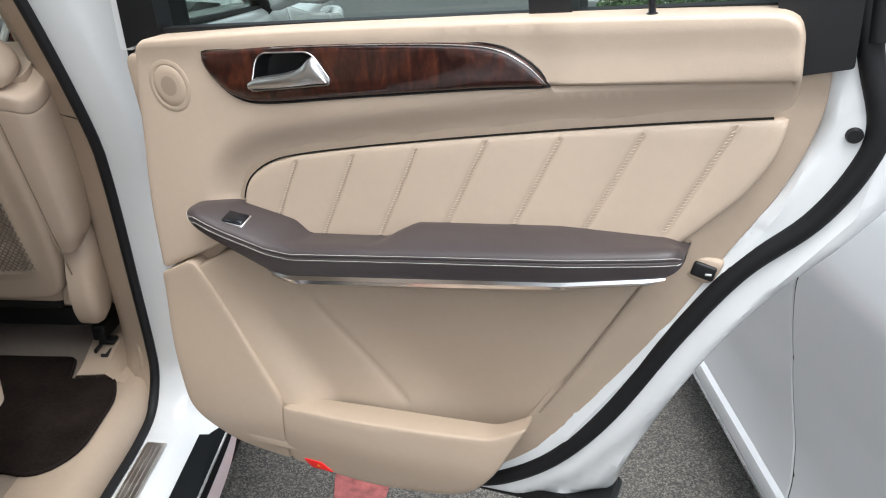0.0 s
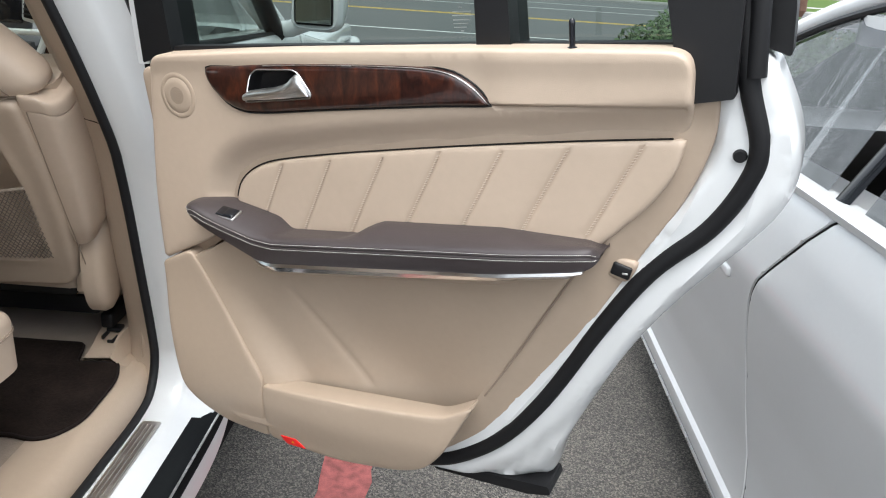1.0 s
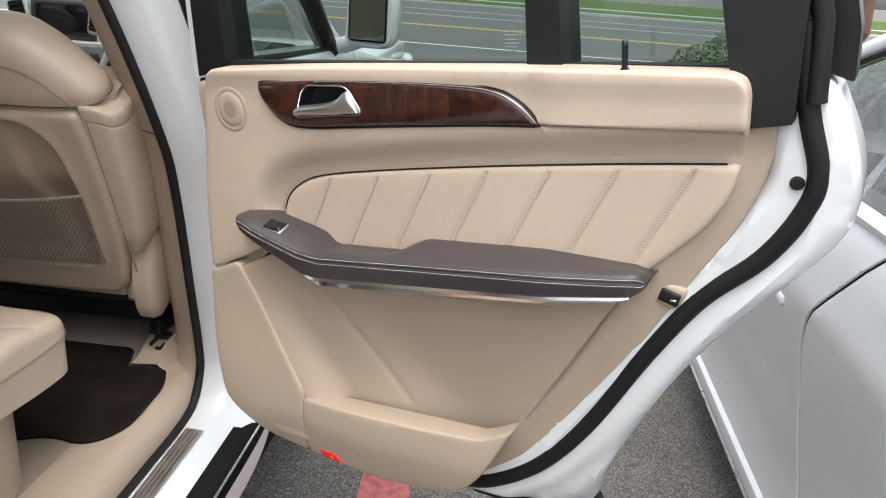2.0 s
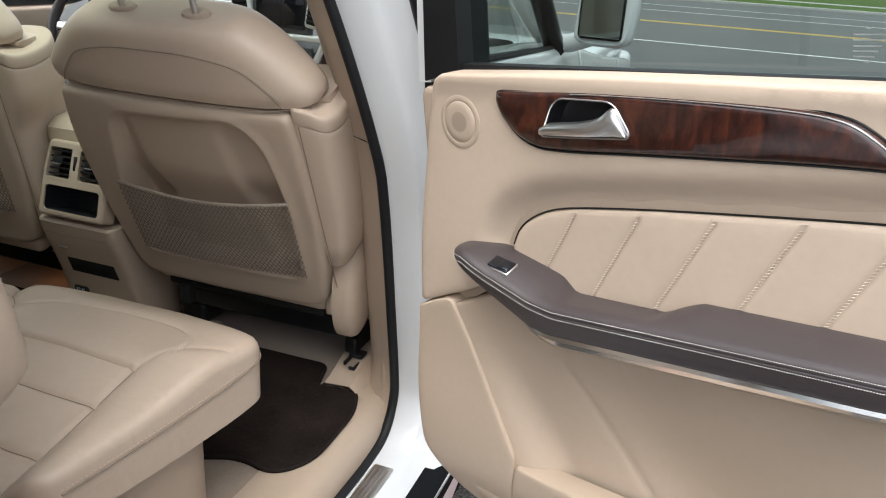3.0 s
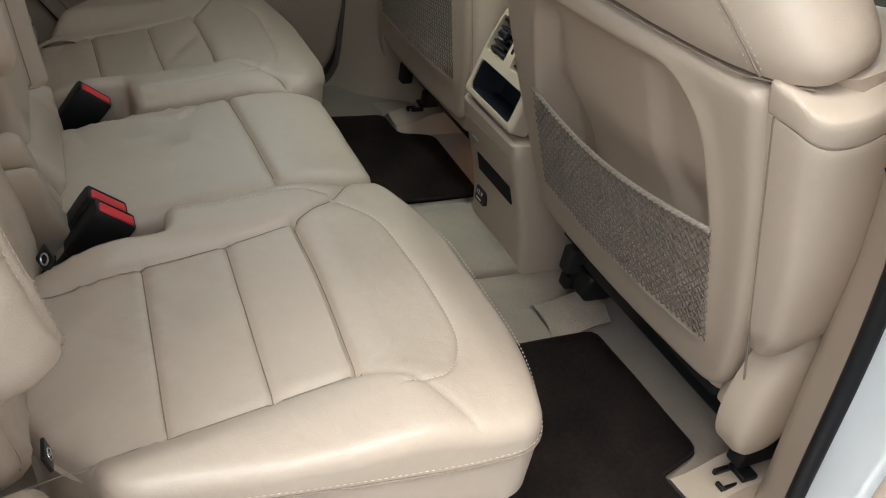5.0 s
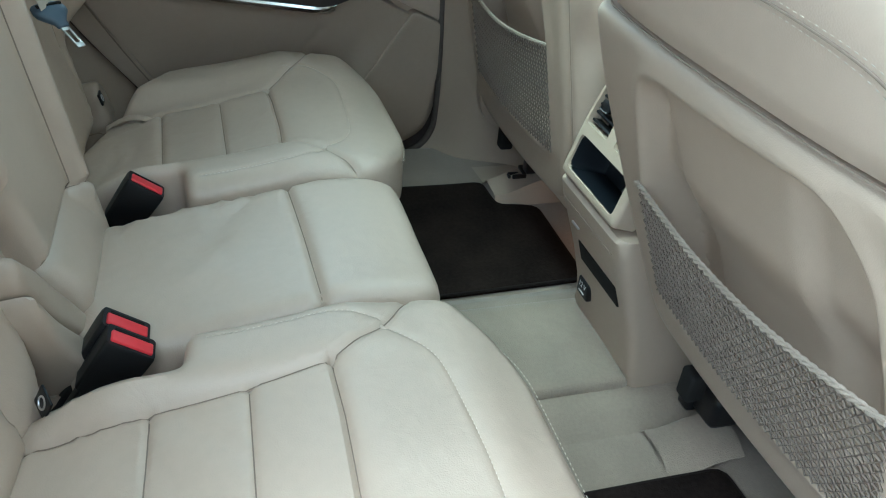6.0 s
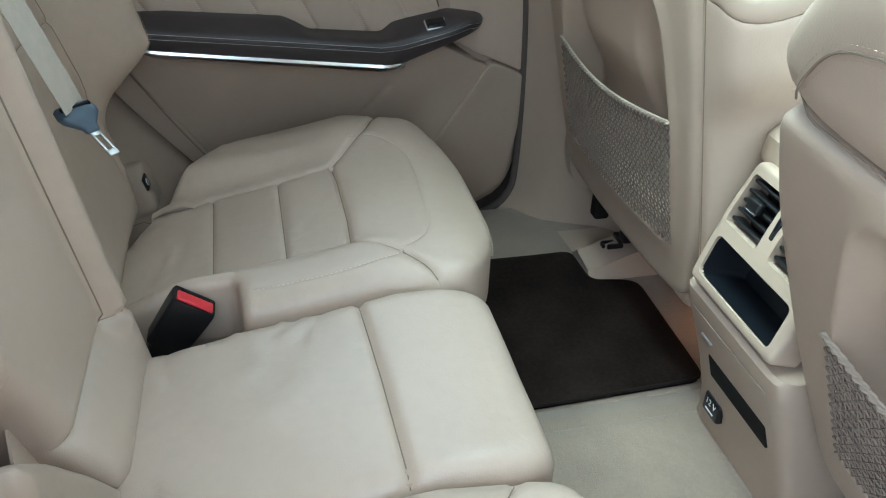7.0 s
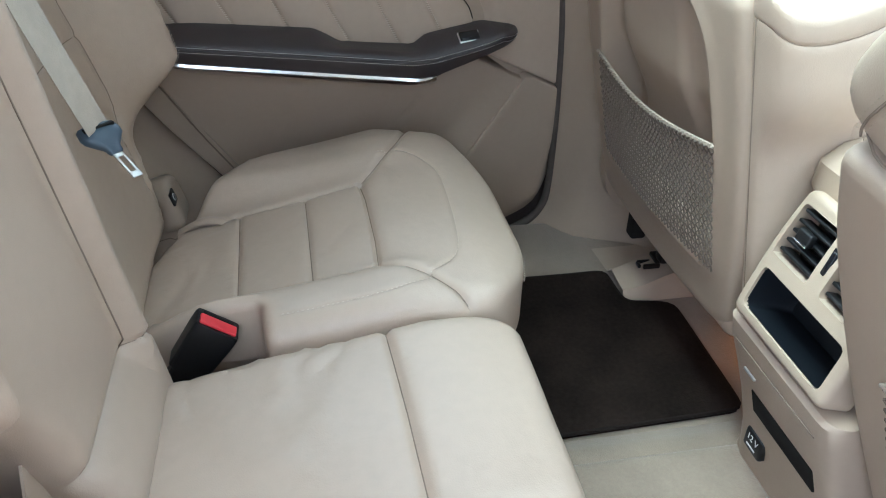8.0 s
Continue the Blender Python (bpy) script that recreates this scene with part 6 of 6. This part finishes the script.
ASPHALT = asphalt_material()
ROAD = material("street_asphalt", (0.095, 0.096, 0.095), 0.9, grain=1.0, grain_size=60, vary=0.2, vary_size=0.6)
LINE_RED = material("worn_red_paint", (0.29, 0.085, 0.08), 0.85, grain=1.0, grain_size=160, vary=0.55, vary_size=30)
LINE_WHITE = material("road_paint_white", (0.62, 0.62, 0.6), 0.8, vary=0.2, vary_size=8)
LINE_YELLOW = material("road_paint_yellow", (0.62, 0.42, 0.06), 0.8, vary=0.2, vary_size=8)
GRASS = material("grass", (0.065, 0.105, 0.025), 0.95, vary=0.3, vary_size=0.8, spec=0.1)
CONCRETE = material("pale_concrete", (0.32, 0.315, 0.30), 0.85, grain=0.8, grain_size=90, vary=0.15, vary_size=2)
gr = thing("ground", (0, 10, 0), "grey asphalt with coarse stones", "ground", kind="structure")
bm = bmesh.new()
bmesh.ops.create_grid(bm, x_segments=2, y_segments=2, size=600)
part("asphalt", bm, ASPHALT, gr)


def strip(nm, x0, x1, y0, y1, z, mat, parent, label, t=0.004):
    return part(nm, block(bmesh.new(), ((x0 + x1) / 2, (y0 + y1) / 2, z + t / 2), (x1 - x0, y1 - y0, t), 0), mat, parent, label, smooth=False)


# worn red bay line with ragged edges
rg_ = random.Random(4)
left = [(1.135 + rg_.uniform(-0.012, 0.012), 1.0 + 0.06 * k) for k in range(50)]
right = [(1.285 + rg_.uniform(-0.012, 0.012), 1.0 + 0.06 * k) for k in range(50)]
part("bay_line", plate([Vector(p) for p in left + right[::-1]], 0.0, 0.0025, 0), LINE_RED, gr, "worn red painted bay line", smooth=False)
road = thing("road", (0, 19, 0), "grey street with white and yellow lane lines", "road", kind="structure")
strip("carriageway", -120, 120, 11.5, 44.0, 0.002, ROAD, road, "grey street surface", 0.006)
for y, mat_, lab in ((17.7, LINE_WHITE, "white lane line"), (24.5, LINE_YELLOW, "yellow centre line"), (24.85, LINE_YELLOW, "yellow centre line"), (31.5, LINE_WHITE, "white lane line"), (36.5, LINE_WHITE, "white lane line")):
    strip("lane_line", -120, 120, y, y + 0.14, 0.009, mat_, road, lab)
part("kerb", block(bmesh.new(), (0, 44.1, 0.07), (240, 0.25, 0.16), 0.03), CONCRETE, road, "pale kerb")
part("kerb", block(bmesh.new(), (0, 11.4, 0.07), (240, 0.2, 0.14), 0.03), CONCRETE, road, "pale kerb")
verge = thing("verge", (0, 50, 0), "green grass verge beyond the street", "grass", kind="structure")
strip("turf", -120, 120, 44.25, 52.0, 0.0, GRASS, verge, "green grass strip", 0.12)
strip("path", -120, 120, 52.0, 55.0, 0.0, CONCRETE, verge, "pale concrete path", 0.11)
strip("turf", -120, 120, 55.0, 90, 0.0, GRASS, verge, "green grass", 0.12)

LEAF = material("hedge_leaf", (0.055, 0.095, 0.03), 0.6, vary=0.35, vary_size=14)
TWIG = material("twig", (0.10, 0.07, 0.05), 0.9)
BARK = material("red_brown_bark", (0.20, 0.11, 0.08), 0.95, grain=1.0, grain_size=40, vary=0.3, vary_size=8)


def shrub(cx, cy, rx, ry, h, count, size, seed, label):
    """A clipped bush: a woody core and a cloud of small folded leaves."""
    rnd = random.Random(seed)
    b = thing("bush", (cx, cy, 0), label, "bush")
    bm = bmesh.new()
    for k in range(26):
        a = rnd.uniform(0, 6.28)
        q = Vector((cx + rx * 0.75 * math.cos(a) * rnd.random(), cy + ry * 0.75 * math.sin(a) * rnd.random(), h * rnd.uniform(0.6, 0.92)))
        tube(bm, [Vector((cx + rnd.uniform(-0.15, 0.15), cy + rnd.uniform(-0.15, 0.15), 0)), q * 0.5 + Vector((cx, cy, 0)) * 0.5 + Vector((0, 0, rnd.uniform(-0.1, 0.1))), q], [0.012, 0.008, 0.003], 5)
    part("branches", bm, TWIG, b, "woody stems")
    vs_, fs_ = [], []
    for k in range(count):
        d = Vector((rnd.gauss(0, 1), rnd.gauss(0, 1), abs(rnd.gauss(0, 1)) * 0.9)).normalized()
        r = rnd.uniform(0.72, 1.0) ** 0.5 * (0.92 + 0.16 * noise.noise(d * 3.1 + Vector((seed, 0, 0))))
        c = Vector((cx + rx * d.x * r, cy + ry * d.y * r, h * 0.35 + h * 0.65 * d.z * r if d.z > 0.05 else h * rnd.uniform(0.05, 0.4)))
        s = size * rnd.uniform(0.6, 1.3)
        o = Vector((rnd.gauss(0, 1), rnd.gauss(0, 1), rnd.gauss(0, 0.7))).normalized()
        p = o.orthogonal().normalized()
        i = len(vs_)
        vs_ += [c - o * s, c + p * s * 0.45 + d * s * 0.15, c + o * s, c - p * s * 0.45 + d * s * 0.15]
        fs_ += [(i, i + 1, i + 2), (i, i + 2, i + 3)]
    me = bpy.data.meshes.new("leaves")
    me.from_pydata([tuple(v) for v in vs_], [], fs_)
    me.materials.append(LEAF)
    ob = new("leaves", me)
    ob.parent, ob.matrix_parent_inverse = b, b.matrix_world.inverted()
    tagged(ob, "small dark green leaves", kind="stuff")


shrub(3.75, 6.4, 1.45, 1.0, 1.36, 22000, 0.024, 3, "dense green bush at the edge of the parking bay")
shrub(6.2, 7.2, 1.4, 1.0, 1.25, 14000, 0.026, 8, "dense green bush beside the street")


# ---- white car parked alongside ----
SIDE = Matrix(((0, 0, -1, 2.285), (1, 0, 0, 0), (0, 1, 0, 0), (0, 0, 0, 1)))
SIDE_OUT = [(0.18, 0.015), (0.24, 0.035), (0.30, 0.030), (0.40, 0.030), (0.60, 0.055), (0.84, 0.100), (0.875, 0.106), (0.92, 0.100), (1.02, 0.088), (1.075, 0.074), (1.10, 0.060)]
pc = thing("parked_car", (3.1, 0.8, 0), "white car parked alongside, side windows dark", "car")
gap_line = curve([(1.135, 1.088), (1.23, 0.995), (1.33, 0.895), (1.395, 0.81), (1.415, 0.70), (1.405, 0.56), (1.365, 0.42), (1.335, 0.32), (1.325, 0.22)], 6)
side = Skin(rounded([(-1.6, 0.24), (2.55, 0.24), (2.62, 0.45), (2.75, 0.62), (3.05, 0.70), (3.3, 0.70), (3.35, 0.95), (2.6, 1.06), (1.2, 1.095), (-1.6, 1.12)], 0.03), lambda y, z: at_along(z, SIDE_OUT), rim=0.012, drop=0.012, step=0.030,
            seams=[(gap_line, 0.0032, 0.008), (curve([(0.20, 1.09), (0.18, 0.7), (0.15, 0.5), (-0.05, 0.3)], 5), 0.0035, 0.008), (curve([(2.36, 1.05), (2.42, 0.8), (2.40, 0.3)], 5), 0.0035, 0.008)])
part("body_side", side.mesh(-0.10), PAINT, pc, "white painted body side", SIDE)
for s_ in side.seams:
    part("panel_gap", tube(bmesh.new(), side.on(even(s_[0], 0.02, False), 0.0030), 0.0034, 5), CARD, pc, "dark panel gap", SIDE)
bm = loft(bmesh.new(), [[(2.285 - o, y, z) for o, z in ((0.0, 0.255), (0.030, 0.258), (0.046, 0.245), (0.050, 0.215), (0.040, 0.190), (0.0, 0.18))] for y in (-1.3, 0.5, 1.5, 2.55)])
part("sill", bm, PAINT, pc, "white sill panel")
bm = tube(bmesh.new(), [Vector((2.236, y, 0.196)) for y in (-1.3, 0.6, 2.5)], 0.005, 6)
part("sill_strip", bm, CHROME, pc, "bright sill strip")
bm = loft(bmesh.new(), [[(2.285 - o, y, z) for o, z in ((0.055, 1.09), (0.080, 1.092), (0.085, 1.108), (0.070, 1.122), (0.035, 1.12))] for y in (-1.5, 0.0, 1.2, 1.8, 2.5)])
part("waist_strip", bm, PAINT, pc, "white moulding under the windows")
# window band leaning in, its frame and dark cabin
def up_side(y, z, out=0.0):
    return Vector((2.228 + 0.42 * (z - 1.11) - out, y, z))


arch = curve([(2.62, 1.10), (2.30, 1.20), (1.98, 1.31), (1.66, 1.425), (1.33, 1.49), (0.9, 1.525), (0.3, 1.535), (-0.4, 1.50), (-1.2, 1.36)], 8)
for (y0, y1), lab in (((1.19, 2.55), "dark front side window"), ((-0.1, 1.13), "dark rear side window")):
    pts = [p for p in arch if y0 <= p[0] <= y1]
    low = [Vector((p[0], 1.118)) for p in pts]
    bm = bmesh.new()
    A, B = [bm.verts.new(up_side(p[0] - 0.12 * (p[1] - 1.118), p[1])) for p in pts], [bm.verts.new(up_side(p[0], 1.118)) for p in low]
    for j in range(len(pts) - 1):
        bm.faces.new((A[j], A[j + 1], B[j + 1], B[j]))
    ret = bmesh.ops.solidify(bm, geom=bm.faces[:], thickness=0.004)
    bmesh.ops.recalc_face_normals(bm, faces=bm.faces)
    part("window_pane", bm, PARKED_GLASS, pc, lab)
part("window_trim", tube(bmesh.new(), [up_side(p[0] - 0.12 * (p[1] - 1.118), p[1] + 0.008, 0.006) for p in arch], 0.010, 8), BLACK, pc, "black window trim")
part("roof_edge", tube(bmesh.new(), [up_side(p[0] - 0.12 * (p[1] - 1.118), p[1] + 0.035, 0.0) for p in arch], 0.026, 10), PAINT, pc, "white roof edge")
part("middle_post", tube(bmesh.new(), [up_side(1.160, 1.11, 0.004), up_side(1.125, 1.25, 0.004), up_side(1.085, 1.50, 0.004)], 0.022, 8, flat=0.4, up=(1, 0, 0)), GLOSS, pc, "gloss black post")
bm = Skin(rounded([(2.36, -1.2), (3.85, -1.2), (3.85, 1.65), (2.36, 1.65)], 0.15), lambda x, y: 1.56 - 0.10 * ((x - 3.1) / 0.75) ** 2 - 0.05 * smooth_step(0.6, 1.65, y), rim=0.05, drop=0.03, step=0.09).mesh(1.45)
part("roof", bm, PAINT, pc, "white roof")
part("bonnet", block(bmesh.new(), (3.1, 2.9, 0.90), (1.55, 1.1, 0.16), 0.06), PAINT, pc, "white bonnet")
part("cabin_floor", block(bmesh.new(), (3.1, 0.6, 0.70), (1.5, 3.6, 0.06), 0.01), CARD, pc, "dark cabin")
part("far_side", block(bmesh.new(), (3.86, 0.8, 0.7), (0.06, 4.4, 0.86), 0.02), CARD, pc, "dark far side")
part("tail", Skin(rounded([(2.30, 0.42), (3.88, 0.42), (3.90, 0.95), (3.70, 1.42), (2.48, 1.42), (2.28, 0.95)], 0.12), lambda x, z: 0.04 * math.cos((x - 3.09) * 1.6) - 0.10 * smooth_step(1.0, 1.42, z), rim=0.05, drop=0.05, step=0.08).mesh(-0.3), PAINT, pc, "white tail panel", Matrix(((1, 0, 0, 0), (0, 0, -1, -1.55), (0, 1, 0, 0), (0, 0, 0, 1))))
for nm, pts in (("windscreen", [(2.40, 2.55, 1.0), (3.82, 2.55, 1.0), (3.66, 1.62, 1.48), (2.52, 1.62, 1.48)]), ("tail_window", [(2.50, -1.52, 1.05), (3.70, -1.52, 1.05), (3.60, -1.15, 1.50), (2.60, -1.15, 1.50)])):
    bm = bmesh.new()
    bm.faces.new([bm.verts.new(p) for p in pts])
    bmesh.ops.solidify(bm, geom=bm.faces[:], thickness=0.005)
    part(nm, bm, PARKED_GLASS, pc, "dark glass", smooth=False)
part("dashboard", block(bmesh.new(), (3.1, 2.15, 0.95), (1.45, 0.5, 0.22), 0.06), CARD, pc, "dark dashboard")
for x in (2.32, 3.88):
    part("front_wing", block(bmesh.new(), (x + (0.04 if x < 3 else -0.04), 3.1, 0.80), (0.10, 0.9, 0.28), 0.04), PAINT, pc, "white front wing")
part("front_bumper", block(bmesh.new(), (3.1, 3.45, 0.58), (1.62, 0.22, 0.62), 0.08), PAINT, pc, "white front bumper")
SEAT_GREY = material("grey_upholstery", (0.16, 0.16, 0.165), 0.8, grain=0.4, grain_size=500)
for x, y in ((2.75, 0.95), (3.45, 0.95), (2.75, 0.0), (3.45, 0.0)):
    st = thing("seat", (x, y, 0.73), "grey cloth seat inside the parked car", "car seat", "parked car seats")
    mt = Matrix.Translation((x, y, 0.95)) @ Euler((radians(16), 0, 0)).to_matrix().to_4x4()
    part("backrest", block(bmesh.new(), (0, 0, 0.12), (0.48, 0.14, 0.62), 0.06, m=mt), SEAT_GREY, st, "grey backrest")
    part("headrest", block(bmesh.new(), (0, 0.0, 0.52), (0.26, 0.10, 0.17), 0.04, m=mt), SEAT_GREY, st, "grey headrest")
    part("cushion", block(bmesh.new(), (x, y + 0.30, 0.84), (0.50, 0.52, 0.16), 0.05), SEAT_GREY, st, "grey cushion")
part("door_handle", block(bmesh.new(), (2.192, 1.62, 0.815), (0.022, 0.16, 0.028), 0.009), PAINT, pc, "white door handle")


def wheel_of(owner, x, y, r, s):
    w = part("wheel", tube(bmesh.new(), [Vector((x, y + (r - 0.05) * math.cos(k * math.pi / 16), r + (r - 0.05) * math.sin(k * math.pi / 16))) for k in range(32)], 0.055, 10, closed=True, up=(1, 0, 0)), RUBBER, owner, "black tyre")
    bm = bmesh.new()
    bmesh.ops.create_cone(bm, cap_ends=True, segments=32, radius1=r - 0.08, radius2=r - 0.09, depth=0.10, matrix=Matrix.Translation((x + s * 0.02, y, r)) @ Euler((0, radians(90), 0)).to_matrix().to_4x4())
    part("rim", bm, SCUFF, w, "grey alloy rim")


wheel_of(pc, 2.36, 2.95, 0.34, -1)
wheel_of(pc, 2.36, -0.85, 0.34, -1)
wheel_of(pc, 3.84, 2.95, 0.34, 1)
wheel_of(pc, 3.84, -0.85, 0.34, 1)
for x_, y_ in ((0.86, -0.45), (-0.86, -0.45), (0.86, 3.0), (-0.86, 3.0)):
    wheel_of(car, x_, y_, 0.38, 1 if x_ > 0 else -1)

# ---- trees and low planting beyond the bay ----
def tree(x, y, r, h, seed):
    rnd = random.Random(seed)
    t = thing("tree", (x, y, 0), "street tree with a red-brown trunk and green leaves", "tree", "street trees")
    bm = bmesh.new()
    tube(bm, curve([(x, y, 0), (x + 0.05, y, h * 0.2), (x - 0.05, y + 0.05, h * 0.4), (x + 0.1, y, h * 0.6)], 4), [r * (1 - 0.03 * k) for k in range(13)], 12)
    ends = []
    for k in range(9):
        a = k * 0.7 + rnd.random()
        e = Vector((x + math.cos(a) * h * 0.3, y + math.sin(a) * h * 0.3, h * rnd.uniform(0.65, 0.95)))
        tube(bm, curve([(x, y, h * rnd.uniform(0.4, 0.58)), ((x + e.x) / 2, (y + e.y) / 2, h * 0.62), e], 4), [r * 0.4 * (1 - 0.1 * j) for j in range(9)], 7)
        ends.append(e)
    part("trunk", bm, BARK, t, "red-brown trunk and limbs")
    vs_, fs_ = [], []
    for k in range(5000):
        c = rnd.choice(ends) + Vector((rnd.gauss(0, 0.6), rnd.gauss(0, 0.6), rnd.gauss(0, 0.45)))
        o = Vector((rnd.gauss(0, 1), rnd.gauss(0, 1), rnd.gauss(0, 1))).normalized()
        p = o.orthogonal().normalized()
        s = rnd.uniform(0.05, 0.11)
        i = len(vs_)
        vs_ += [c - o * s, c + p * s * 0.5, c + o * s, c - p * s * 0.5]
        fs_ += [(i, i + 1, i + 2, i + 3)]
    me = bpy.data.meshes.new("crown")
    me.from_pydata([tuple(v) for v in vs_], [], fs_)
    me.materials.append(LEAF)
    ob = new("crown", me)
    ob.parent, ob.matrix_parent_inverse = t, t.matrix_world.inverted()
    tagged(ob, "loose crown of green leaves", kind="stuff")


tree(4.95, 9.6, 0.10, 5.5, 1)
tree(5.45, 9.9, 0.12, 6.0, 2)
low = thing("planting", (6.0, 9.0, 0), "low green planting at the kerb", "plants", kind="stuff")
rnd = random.Random(21)
vs_, fs_ = [], []
for k in range(14000):
    c = Vector((rnd.uniform(3.0, 12), rnd.uniform(8.2, 10.8), rnd.uniform(0.02, 0.45)))
    o = Vector((rnd.gauss(0, 1), rnd.gauss(0, 1), rnd.gauss(0, 0.8))).normalized()
    p = o.orthogonal().normalized()
    s = rnd.uniform(0.02, 0.05)
    i = len(vs_)
    vs_ += [c - o * s, c + p * s * 0.5, c + o * s, c - p * s * 0.5]
    fs_ += [(i, i + 1, i + 2, i + 3)]
me = bpy.data.meshes.new("leaves")
me.from_pydata([tuple(v) for v in vs_], [], fs_)
me.materials.append(LEAF)
ob = new("leaves", me)
ob.parent, ob.matrix_parent_inverse = low, low.matrix_world.inverted()
